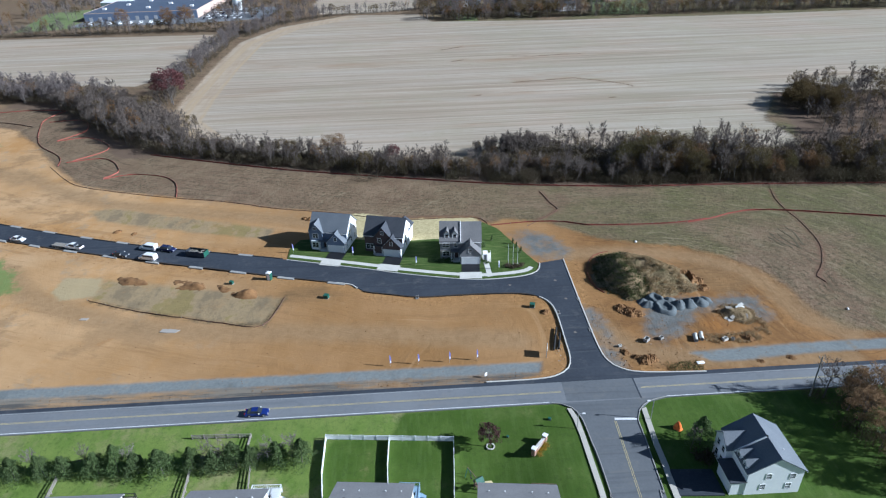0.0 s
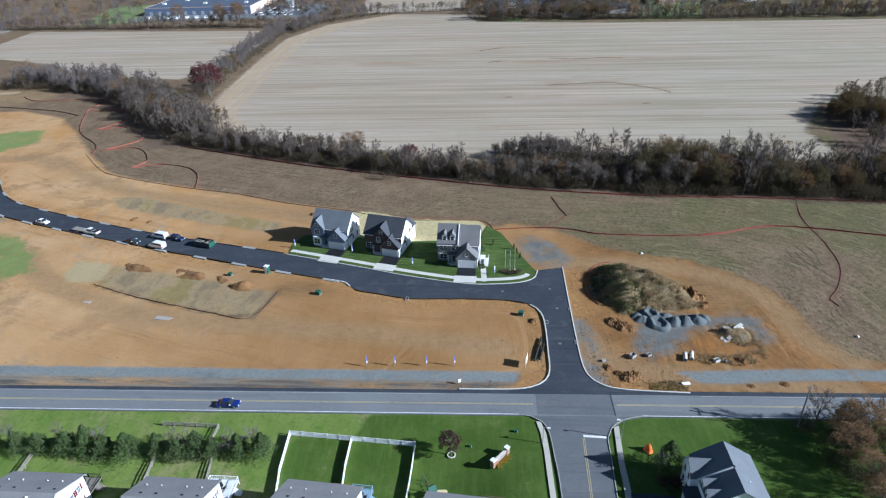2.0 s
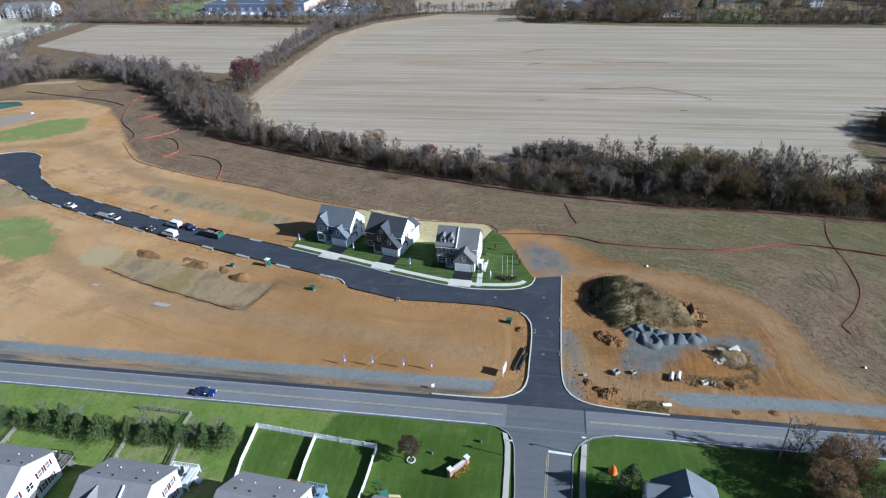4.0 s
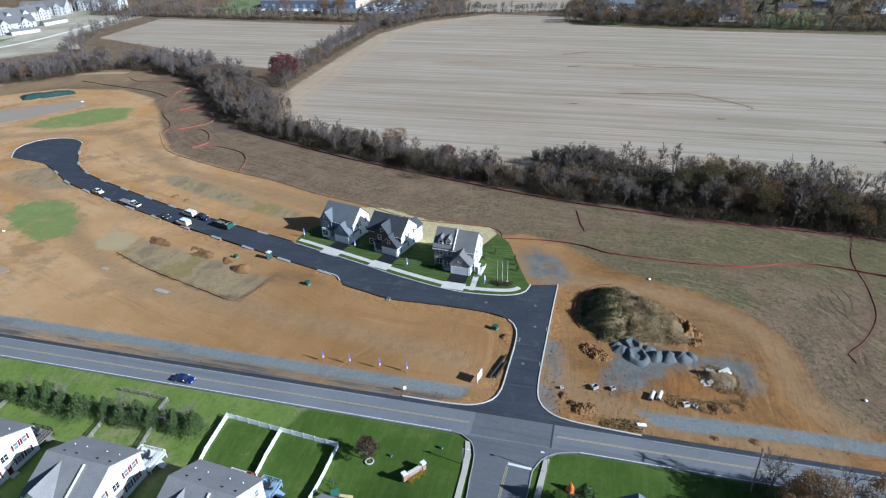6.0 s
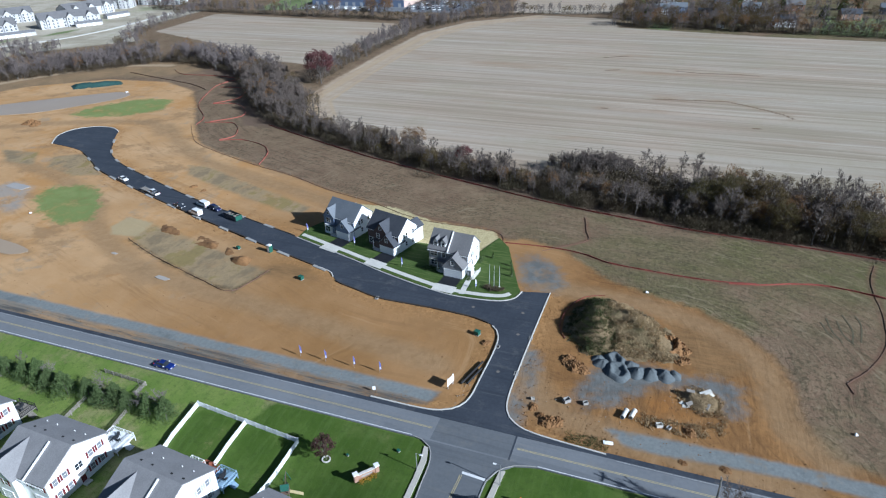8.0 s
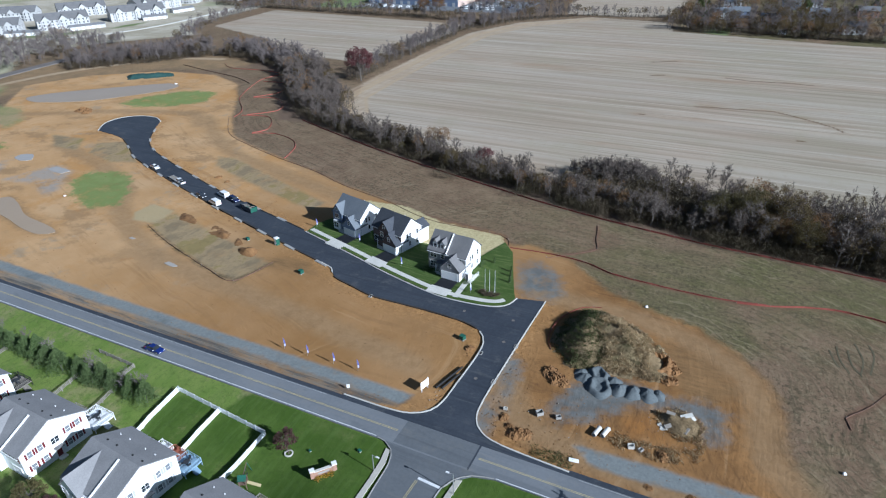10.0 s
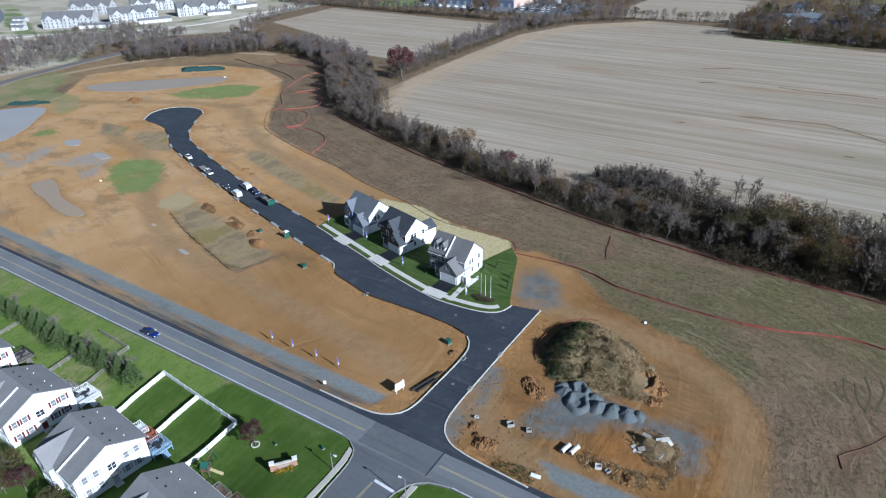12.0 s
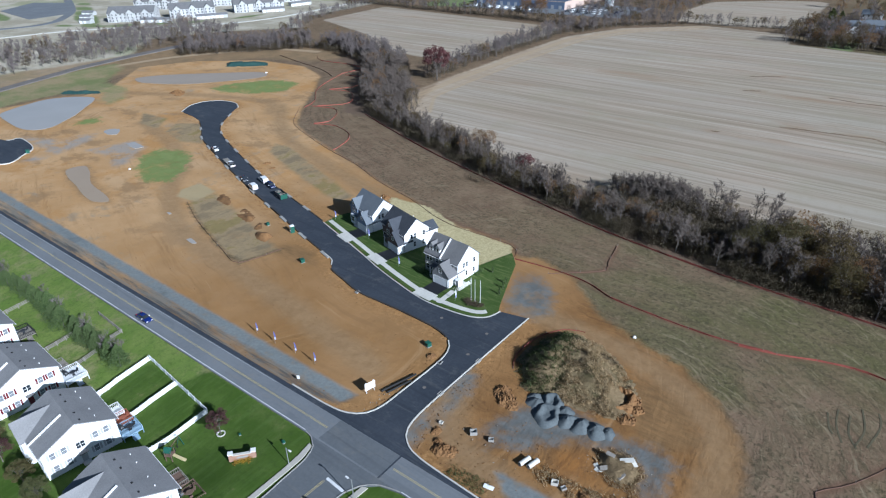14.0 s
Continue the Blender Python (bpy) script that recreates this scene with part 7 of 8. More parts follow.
for pts, seed in (([(-86, 152.5), (-80, 151.5), (-77.6, 148.8), (-84, 149.6)], 6), ([(-69.5, 149.6), (-62, 147.4), (-60.5, 144.6), (-68, 146.2)], 7), ([(-57, 146), (-46, 142.6), (-44.4, 138.4), (-49, 138.6), (-56, 142.4)], 8)):
    mound("clay_mound", pts, 0.55, CLAY_HEAP, "short rough bank of orange clay above the lots", "dirt pile", 1.6, 0.5, 0.5, seed)
heap(67.0, 137.2, 3.1, 1.9, CLAY_HEAP, "slumped orange clay face cut into the mound", "dirt pile", "", 77, "clay_pit", ring=0.62)
RUBBLE_PTS = [(69.2, 123.1), (72.6, 125.0), (75.6, 124.6), (77.4, 122.6), (77.2, 119.4), (75, 118), (72.5, 118.6), (70.4, 120.6)]
_, rubble_z = mound("rubble_mound", RUBBLE_PTS, 0.9, mound_material("rubble_soil", 0.8), "low mound of rubble and dry weeds", "rubble pile", 1.6, 0.35, 0.5, 7)


def rubble_grass():
    rng = np.random.default_rng(18)
    strip = [(61.3, 114.1), (66.2, 113.5), (71.9, 113.7), (75.5, 114.8), (78.2, 119), (77, 113), (71.9, 111.4), (64.1, 111.4)]
    p = np.stack([rng.uniform(60, 80, 2400), rng.uniform(110, 126, 2400)], -1)
    inside = distance_in(p[:, 0], p[:, 1], strip) > -0.6
    ringed = np.abs(distance_in(p[:, 0], p[:, 1], RUBBLE_PTS) - 0.1) < 0.7
    patchy = np.sin(p[:, 0] * 1.3) + np.sin(p[:, 1] * 1.7 + p[:, 0]) > -0.5
    tufts("dry_grass", [(x, y, GROUND_Z) for x, y in p[(inside & patchy) | ringed]], 0.55, DRY_GRASS, "dry tan weeds among the rubble", rng)
    q = np.stack([rng.uniform(50, 58, 170), rng.uniform(102.4, 105.4, 170)], -1)
    tufts("green_weeds", [(x, y, GROUND_Z) for x, y in q], 0.3, GREEN_WEED, "green weeds on the verge", rng)


rubble_grass()


# ---- loose stones and clods, too many to count ----
def scatter_stones(name, places, sizes, material, label, seed):
    rng = np.random.default_rng(seed)
    base = np.array([(1, 0, 0), (-1, 0, 0), (0, 1, 0), (0, -1, 0), (0, 0, 0.8), (0, 0, -0.6)], float)
    tri = np.array([(0, 2, 4), (2, 1, 4), (1, 3, 4), (3, 0, 4), (2, 0, 5), (1, 2, 5), (3, 1, 5), (0, 3, 5)])
    out = []
    for (x, y), s in zip(places, sizes):
        a = rng.uniform(0, 6.28)
        v = base * rng.uniform(0.6, 1.3, (6, 1)) * s * (1, rng.uniform(0.6, 1), 0.7)
        out.append((np.stack([v[:, 0] * math.cos(a) - v[:, 1] * math.sin(a) + x, v[:, 0] * math.sin(a) + v[:, 1] * math.cos(a) + y, v[:, 2] + GROUND_Z + 0.1 * s], -1), tri))
    return tagged(raw(name, *merge(out), material), label, "stones", kind="stuff")


def clods():
    rng = np.random.default_rng(14)
    near = lambda line, d, n, sd: [tuple(np.array(line[rng.integers(len(line))]) + np.array((rng.normal(0, sd), rng.normal(0, sd))) + np.array(d)) for _ in range(n)]
    pts = near(beside(south_kerb, 1.6), (0, 0), 420, 1.0) + near(beside(east_kerb, 2.2), (0, 0), 260, 1.2) + near(stretch_of(beside(north_kerb, 1.8), -200, -42), (0, 0), 260, 1.0)
    pts += [(rng.uniform(-260, 95), rng.uniform(102, 180)) for _ in range(900)] + [(rng.normal(60, 10), rng.normal(113, 4)) for _ in range(260)] + [(rng.uniform(-200, 90), rng.normal(102.6, 0.8)) for _ in range(240)]
    px, py = np.array(pts).T
    ok = (distance_in(px, py, Z_DIRT) > 1) & (distance_in(px, py, site_outline) < -0.6) & (distance_in(px, py, SOD_BACK + sod_edge) < -0.5) & (py > 101.5)
    pts = [p for p, keep in zip(pts, ok) if keep]
    scatter_stones("clods", pts, rng.uniform(0.05, 0.2, len(pts)), CLAY_HEAP, "scattered clods of orange clay", 15)
    st = [(rng.normal(74, 3.0), rng.normal(120.4, 2.0)) for _ in range(130)] + [(rng.normal(52, 5), rng.normal(112.5, 2)) for _ in range(25)] + [(rng.uniform(40, 42), rng.uniform(104, 128)) for _ in range(16)] + [(rng.uniform(27.5, 29.6), rng.uniform(105, 114)) for _ in range(30)]
    scatter_stones("rubble", st, rng.uniform(0.05, 0.2, len(st)), WOOD_GREY, "scattered pale broken stones", 16)


clods()


# ---- water and the second road end ----
def pool(pts, label, top=-0.09, water=None):
    return tagged(slab("pond", smooth_line(pts, 2.0, True), -0.4, top, water or WATER), label, "pond", kind="structure")


pool(POOLS[0], "grey-brown muddy pond on the building site")
pool(POOLS[1], "shallow brown muddy pond on the building site", water=WATER_BROWN)
pool(POOLS[2], "long muddy sediment pond on the building site", water=WATER_BROWN)
for pts in ([(-65.5, 127.2), (-61, 126.4), (-62, 125.4), (-66, 126)], [(-88, 133.6), (-86, 133.4), (-86.4, 132.6), (-88.2, 132.8)], [(-192, 164), (-193, 167), (-188.4, 169.6), (-182.6, 165), (-186.4, 162.6)], [(-166.6, 161), (-166, 164), (-156, 163), (-157.4, 159.8)]):
    pool(pts, "small blue-grey puddle on the clay")
second = smooth_line([(-260, 118), (-232, 128), (-214, 132.6), (-212.8, 137), (-195, 135), (-188, 128.4), (-183, 120), (-200, 113), (-232, 112), (-260, 110)], 1.5)
tagged(slab("road", second, -0.3, -0.002, ASPHALT_NEW), "fresh black asphalt road end", "road", kind="structure")
tagged(band("kerb", second[int(len(second) * 0.28):int(len(second) * 0.8)], 0.0, 0.35, -0.3, 0.13, CONCRETE), "pale new concrete kerb along the asphalt", "kerb", kind="structure")
tagged(slab("railway", [(-180, -300), (-240, -50), (-289, 90), (-309, 140), (-326, 186), (-338.5, 220), (-345, 258), (-349, 300), (-341, 300), (-337, 257), (-330.5, 219), (-318, 184), (-301, 138), (-281, 88), (-232, -50), (-172, -300)], -0.4, 0.3, BALLAST), "grey railway bed beside the scrub", "railway", kind="structure")
tagged(band("road", smooth_line([(-520, 150), (-503, 235), (-492, 274), (-469, 310), (-433, 342), (-404, 377), (-392, 430), (-400, 520)], 8), -1.6, 1.6, -0.3, 0.05, CONCRETE), "pale gravel track by the flats", "road", kind="structure")
tagged(band("road", smooth_line([(-600, 200), (-552, 253), (-547, 290), (-575, 318), (-620, 345), (-711, 382)], 8), -4, 4, -0.3, 0.05, ASPHALT_OLD), "grey access road by the flats", "road", kind="structure")

TEAL = plain("teal_geotextile", (0.02, 0.055, 0.05), (0.04, 0.085, 0.075), 1.0, 0.7, 0.3, bump=0.4)
mound("geotextile_cover", [(-266, 281), (-258, 288), (-245, 297.5), (-239, 292), (-250, 282), (-258, 275.5)], 1.4, TEAL, "dark teal geotextile cover over a soil berm", "cover", 3.0, 0.2)
mound("geotextile_cover", [(-281, 184), (-279, 189), (-266, 198.6), (-260, 196.4), (-270, 187), (-277, 182.6)], 1.0, TEAL, "dark teal geotextile cover over a soil berm", "cover", 3.0, 0.2)

# ---- concrete pipes, boxes and boards on the site ----
def concrete_pipe(x, y, turn):
    bm = bmesh.new()
    n = 20
    rows = [[bm.verts.new((r * math.cos(a * 6.28318 / n), y0, r * math.sin(a * 6.28318 / n) + 0.46)) for a in range(n)] for r, y0 in ((0.44, 0), (0.44, 2.1), (0.5, 2.1), (0.5, 2.4), (0.36, 2.4), (0.36, 0))]
    for a, b in zip(rows, rows[1:] + rows[:1]):
        for i in range(n):
            j = (i + 1) % n
            bm.faces.new((a[i], a[j], b[j], b[i]))
    bmesh.ops.recalc_face_normals(bm, faces=bm.faces)
    ob = part("concrete_pipe", bm, CONCRETE)
    ob.matrix_world = pose(x, y, GROUND_Z, 0, 0, turn)
    tagged(ob, "short pale concrete drain pipe lying on clay", "pipe", "concrete pipes")


concrete_pipe(59.7, 111.7, -14)
concrete_pipe(61.2, 112.1, -14)


def catch_basin(x, y, turn, s=1.0, material=None):
    t = thing("catch_basin", pose(x, y, GROUND_Z, 0, 0, turn), "grey precast concrete drain box on clay", "drain box", "drain boxes")
    part("box", boxes((-0.9 * s, -0.7 * s, 0, -0.75 * s, 0.7 * s, 1.0 * s), (0.75 * s, -0.7 * s, 0, 0.9 * s, 0.7 * s, 1.0 * s), (-0.75 * s, -0.7 * s, 0, 0.75 * s, -0.55 * s, 1.0 * s), (-0.75 * s, 0.55 * s, 0, 0.75 * s, 0.7 * s, 1.0 * s)), material or APRON, t)
    part("floor_slab", boxes((-0.75 * s, -0.55 * s, 0, 0.75 * s, 0.55 * s, 0.12)), material or APRON, t)


for x, y, a, s in ((66.5, 112.0, 20, 0.65), (68.2, 111.9, 60, 0.5), (42.3, 111.7, 10, 0.4), (52.4, 113.7, 30, 0.55), (48.8, 113.2, 40, 0.75)):
    catch_basin(x, y, a, s, CONCRETE if x in (66.5, 42.3) else APRON)


def site_board(x, y, turn):
    b = thing("site_board", pose(x, y, GROUND_Z, 0, 0, turn), "white site notice board on two posts", "sign board", "site boards")
    for px in (-0.9, 0.9):
        part("post", boxes((px - 0.05, -0.05, -0.4, px + 0.05, 0.05, 2.6)), TRIM_WHITE, b)
    part("panel", boxes((-1.2, -0.09, 0.7, 1.2, -0.05, 2.5)), TRIM_WHITE, b)


site_board(25.3, 110.1, 76)
lying = part("fallen_panel", boxes((-0.9, -0.4, 0.02, 0.9, 0.4, 0.1)), TRIM_WHITE)
lying.matrix_world = pose(58.0, 104.7, GROUND_Z, 4, 6, 12)
tagged(lying, "white board lying on the clay verge", "board")
sn = thing("small_sign", pose(11.0, 103.6, GROUND_Z, 0, 0, 30), "small white sign on a thin stake", "sign", "")
part("stake", boxes((-0.03, -0.03, -0.3, 0.03, 0.03, 0.9)), WOOD_GREY, sn)
part("panel", boxes((-0.32, -0.05, 0.5, 0.32, -0.03, 1.4)), TRIM_WHITE, sn)

FLAG_BLUE = plain("flag_blue", (0.13, 0.13, 0.36), (0.19, 0.19, 0.45), 1.0, 0.6)
FLAG_WHITE = plain("flag_white", (0.62, 0.64, 0.72), (0.72, 0.74, 0.80), 1.0, 0.6)


def feather_flag(x, y, turn, material, label):
    f = thing("feather_flag", pose(x, y, GROUND_Z, 0, 0, turn), label, "flag", "feather flags")
    bm = bmesh.new()
    box(bm, -0.02, -0.02, -0.2, 0.02, 0.02, 3.0)
    part("pole", bm, STEEL, f)
    bm = bmesh.new()
    rows = []
    for i in range(9):
        t = i / 8
        z, w = 0.9 + 2.3 * t, 0.34 * math.sin(min(1.0, (1.04 - t) * 2.2) * 1.57)
        y0 = 0.05 * math.sin(t * 5)
        rows.append([bm.verts.new(v) for v in ((0.02, y0, z), (0.02 + w, y0 + 0.04, z - 0.05), (0.02 + w, y0 + 0.06, z - 0.05), (0.02, y0 + 0.02, z))])
    for a, b in zip(rows, rows[1:]):
        for i in range(4):
            j = (i + 1) % 4
            bm.faces.new((a[i], a[j], b[j], b[i]))
    bmesh.ops.recalc_face_normals(bm, faces=bm.faces)
    banner = part("banner", bm, material, f)
    part("stripe", boxes((0.04, -0.02, 1.0, 0.3, 0.11, 1.55)), FLAG_WHITE if material is FLAG_BLUE else FLAG_BLUE, banner)


for x, y in ((-9.6, 108.8), (-3.4, 109.0), (3.5, 109.1), (9.6, 109.3)):
    feather_flag(x, y, 20, FLAG_BLUE, "blue and white feather flag beside the road")
for x, y, mat in ((-39.4, 161.8, FLAG_BLUE), (-21.8, 158.6, FLAG_BLUE), (-3.6, 151.4, FLAG_BLUE), (19.0, 147.0, FLAG_WHITE)):
    feather_flag(x, y, 35, mat, "feather flag on the new lawn")
for x, y in ((22.0, 149.6), (23.3, 149.4), (24.6, 149.8)):
    f = thing("flagpole", pose(x, y, 0), "slender white flagpole on the lawn", "flagpole", "flagpoles")
    part("pole", boxes((-0.05, -0.05, -0.2, 0.05, 0.05, 3.2), (-0.035, -0.035, 3.2, 0.035, 0.035, 6.2)), TRIM_WHITE, f)
    part("base", boxes((-0.2, -0.2, -0.1, 0.2, 0.2, 0.12)), CONCRETE, f)
    part("finial", boxes((-0.07, -0.07, 6.2, 0.07, 0.07, 6.34)), STEEL, f)
SHRUB = mesh_of("shrub", merge(thicket(71, 1.3, 0.9, 170, 40, 0.12)), NEEDLE)
SHRUB_DARK = mesh_of("shrub", merge(thicket(72, 1.2, 0.8, 150, 60, 0.11)), LEAF_BRUSH)
for x, y in ((21.2, 148.2), (22.2, 147.8), (23.2, 147.6), (24.2, 147.7), (25.2, 148.0), (25.6, 148.9), (21.8, 149.0), (23.8, 148.6)):
    plant("shrub", SHRUB_DARK, x, y, rng_p.uniform(0.9, 1.2), "low dark shrub round the flagpoles", "shrub", "flagpole shrubs", rng_p, 0.0)
for x, y in ((4.2, 153.4), (5.4, 153.2), (6.5, 152.8), (2.9, 153.0), (3.6, 152.4), (15.6, 151.4), (16.0, 150.4), (16.2, 161.2), (16.4, 160.0), (16.0, 162.4)):
    plant("shrub", SHRUB, x, y, rng_p.uniform(0.7, 1.0), "low green foundation shrub beside the grey house", "shrub", "foundation shrubs", rng_p, 0.0)
SAPLING = tree_kind(*conifer(65, 2.4, 1.0, 500), NEEDLE)
for x, y in ((19.0, 163.6), (26.4, 155.6), (25.6, 158.6), (24.8, 161.0)):
    plant("sapling", SAPLING, x, y, 0.8, "young green conifer on the new lawn", "tree", "young conifers", rng_p, 0.0)

# the sales entrance beside the grey house
e = thing("entrance_kiosk", pose(15.2, 151.6, 0, 0, 0, -4), "white entrance kiosk with railing beside the garage", "kiosk")
part("wall", boxes((0.1, 0.4, -0.1, 1.1, 2.2, 2.1)), TRIM_WHITE, e)
part("roof", boxes((-0.05, 0.2, 2.1, 1.3, 2.4, 2.22)), TRIM_WHITE, e)
part("ramp", boxes((1.1, -0.4, -0.1, 2.1, 4.4, 0.2)), CONCRETE, e)
for y in (-0.3, 1.2, 2.8, 4.3):
    part("post", boxes((2.1, y - 0.04, 0.0, 2.18, y + 0.04, 1.2)), TRIM_WHITE, e)
part("rail", boxes((2.1, -0.3, 1.12, 2.18, 4.3, 1.2), (2.1, -0.3, 0.65, 2.18, 4.3, 0.7)), TRIM_WHITE, e)
panel_door(e, "door", "S", 0.6, 0.38, 0.8, 1.95, GLASS_PALE, "glazed door", 2)


def utility_box(x, y, turn, s=1.0, label="green electrical cabinet on a pad beside the road"):
    b = thing("utility_box", pose(x, y, GROUND_Z - float(fall(x, y)), 0, 0, turn), label, "cabinet", "utility boxes")
    part("pad", boxes((-0.9 * s, -0.8 * s, -0.1, 0.9 * s, 0.8 * s, 0.12)), STONE_VENEER, b)
    part("body", boxes((-0.8 * s, -0.7 * s, 0.12, 0.8 * s, 0.7 * s, 1.3 * s), (-0.85 * s, -0.75 * s, 1.3 * s, 0.85 * s, 0.75 * s, 1.38 * s)), PLASTIC_GREEN, b)
    part("door", boxes((-0.7 * s, -0.73 * s, 0.2, -0.03, -0.7 * s, 1.2 * s), (0.03, -0.73 * s, 0.2, 0.7 * s, -0.7 * s, 1.2 * s)), PLASTIC_GREEN, b)


for x, y, s in ((-26.9, 137.4, 0.75), (25.2, 128.8, 0.75), (-53.6, 146.6, 0.6), (-189.5, 131, 1.0), (22.2, 90.4, 0.34), (13.5, 87.0, 0.26)):
    utility_box(x, y, -16, s)
b = thing("portable_toilet", pose(-43.6, 147.9, GROUND_Z, 0, 0, -16), "green portable toilet with white roof on the verge", "toilet")
part("cabin", boxes((-0.6, -0.6, 0, 0.6, 0.6, 2.1)), PLASTIC_GREEN, b)
part("roof", boxes((-0.66, -0.66, 2.1, 0.66, 0.66, 2.25), (-0.4, -0.4, 2.25, 0.4, 0.4, 2.36)), TRIM_WHITE, b)
part("door", boxes((-0.4, -0.64, 0.1, 0.4, -0.6, 1.95)), TRIM_WHITE, b)


# ---- vehicles ----
def car_paint(name, a):
    return plain(name, a, tuple(min(1, v * 1.12 + 0.004) for v in a), 0.8, 0.25, 0.5, spec=0.6)


PAINT_WHITE, PAINT_DARK = car_paint("paint_white", (0.74, 0.74, 0.74)), car_paint("paint_dark", (0.03, 0.035, 0.045))
PAINT_BLUE, PAINT_NAVY = car_paint("paint_blue", (0.01, 0.022, 0.13)), car_paint("paint_navy", (0.015, 0.02, 0.07))
LAMP_RED, LAMP_CLEAR = plain("lamp_red", (0.35, 0.02, 0.02), (0.45, 0.03, 0.03), 4, 0.2), plain("lamp_clear", (0.6, 0.6, 0.6), (0.7, 0.7, 0.7), 4, 0.15)

PROFILES = {  # side outlines: body, then glasshouse
    "sedan": (4.7, 1.8, [(0, 0.3), (0.02, 0.62), (0.25, 0.78), (1.35, 0.92), (3.9, 0.95), (4.6, 0.88), (4.7, 0.6), (4.66, 0.3)], [(1.25, 0.9), (2.0, 1.4), (3.35, 1.42), (4.15, 0.93)]),
    "suv": (4.8, 1.9, [(0, 0.35), (0.02, 0.75), (0.25, 0.95), (1.3, 1.05), (4.7, 1.08), (4.8, 0.8), (4.76, 0.35)], [(1.15, 1.03), (1.8, 1.68), (4.2, 1.7), (4.65, 1.06)]),
    "van": (5.6, 1.95, [(0, 0.35), (0.02, 0.75), (0.3, 1.0), (1.1, 1.15), (1.85, 1.85), (2.2, 1.98), (5.4, 1.98), (5.55, 1.8), (5.6, 0.4)], [(1.15, 1.2), (1.8, 1.78), (5.2, 1.82), (5.3, 1.25)]),
    "pickup": (5.7, 1.95, [(0, 0.4), (0.02, 0.85), (0.3, 1.05), (1.5, 1.12), (3.7, 1.12), (5.65, 1.1), (5.7, 0.5)], [(1.35, 1.1), (2.0, 1.78), (3.4, 1.8), (3.75, 1.1)]),
}


def side_loft(prof, w, tuck=0.0, lower=0.0):
    """A body from its side outline, drawn in towards the roof and rounded at its corners."""
    bm = bmesh.new()
    zmax, zmin = max(z for _, z in prof), min(z for _, z in prof)
    half = lambda z: w / 2 - tuck * (z - zmin) / (zmax - zmin + 1e-6)
    sides = [[bm.verts.new((x, s * half(z), z)) for x, z in prof] for s in (-1, 1)]
    bm.faces.new(sides[0])
    bm.faces.new(sides[1][::-1])
    for i in range(len(prof)):
        j = (i + 1) % len(prof)
        bm.faces.new((sides[0][i], sides[1][i], sides[1][j], sides[0][j]))
    bmesh.ops.recalc_face_normals(bm, faces=bm.faces)
    bmesh.ops.bevel(bm, geom=list(bm.edges), offset=0.06, segments=1, affect="EDGES")
    return bm


def wheel_mesh():
    bm = bmesh.new()
    bmesh.ops.create_cone(bm, cap_ends=True, segments=16, radius1=0.35, radius2=0.35, depth=0.24, matrix=Matrix.Rotation(radians(90), 4, "X"))
    bmesh.ops.bevel(bm, geom=[e for e in bm.edges if len(e.link_faces) == 2 and any(len(f.verts) > 4 for f in e.link_faces)], offset=0.04, segments=1, affect="EDGES")
    return bm


def rim_mesh():
    bm = bmesh.new()
    bmesh.ops.create_cone(bm, cap_ends=True, segments=12, radius1=0.21, radius2=0.21, depth=0.27, matrix=Matrix.Rotation(radians(90), 4, "X"))
    return bm


def vehicle(kind, x, y, turn, paint, label, category, group="parked vehicles", z=0.0):
    """Nose towards -x before the turn; the origin is under its middle."""
    L, w, body, glass = PROFILES[kind]
    v = thing("car" if kind in ("sedan", "suv") else kind, pose(x, y, z, 0, 0, turn), label, category, group)
    mid = pose(-L / 2, 0, 0)
    shared("body", (kind, "body", paint.name), lambda: side_loft(body, w, 0.08), paint, v, mid)
    shared("glasshouse", (kind, "glass"), lambda: side_loft(glass, w - (0.02 if kind == "van" else 0.16), 0.16 if kind != "van" else -0.02), GLASS, v, mid, "dark glass")
    if kind != "van":
        x0, x1, zt = glass[1][0] + 0.05, glass[2][0] - 0.05, glass[1][1]
        shared("roof_panel", (kind, "roof", paint.name), lambda: boxes((x0, -w / 2 + 0.3, zt - 0.04, x1, w / 2 - 0.3, zt + 0.05)), paint, v, mid)
    if kind == "pickup":
        shared("load_bed", (kind, "bed"), lambda: boxes((3.85, -w / 2 + 0.12, 1.08, 5.6, w / 2 - 0.12, 1.13)), RUBBER, v, mid, "dark open load bed")
    for wx in (L * 0.19, L * 0.8):
        for s in (-1, 1):
            ty = shared("wheel", "wheel", wheel_mesh, RUBBER, v, mid @ pose(wx, s * (w / 2 - 0.1), 0.35))
            shared("rim", "rim", rim_mesh, STEEL, ty, Matrix.Identity(4))
    for s in (-1, 1):
        shared("headlight", (kind, "hl"), lambda: boxes((-0.03, -0.2, -0.08, 0.06, 0.2, 0.08)), LAMP_CLEAR, v, mid @ pose(0.03, s * (w / 2 - 0.32), body[1][1] - 0.04))
        shared("tail_light", (kind, "tl"), lambda: boxes((-0.06, -0.12, -0.12, 0.03, 0.12, 0.12)), LAMP_RED, v, mid @ pose(L, s * (w / 2 - 0.24), 0.8))
        shared("door_mirror", "mirror", lambda: boxes((-0.1, -0.12, -0.08, 0.1, 0.12, 0.08)), paint, v, mid @ pose(glass[0][0] + 0.45, s * (w / 2 + 0.08), glass[0][1] + 0.1))
    return v


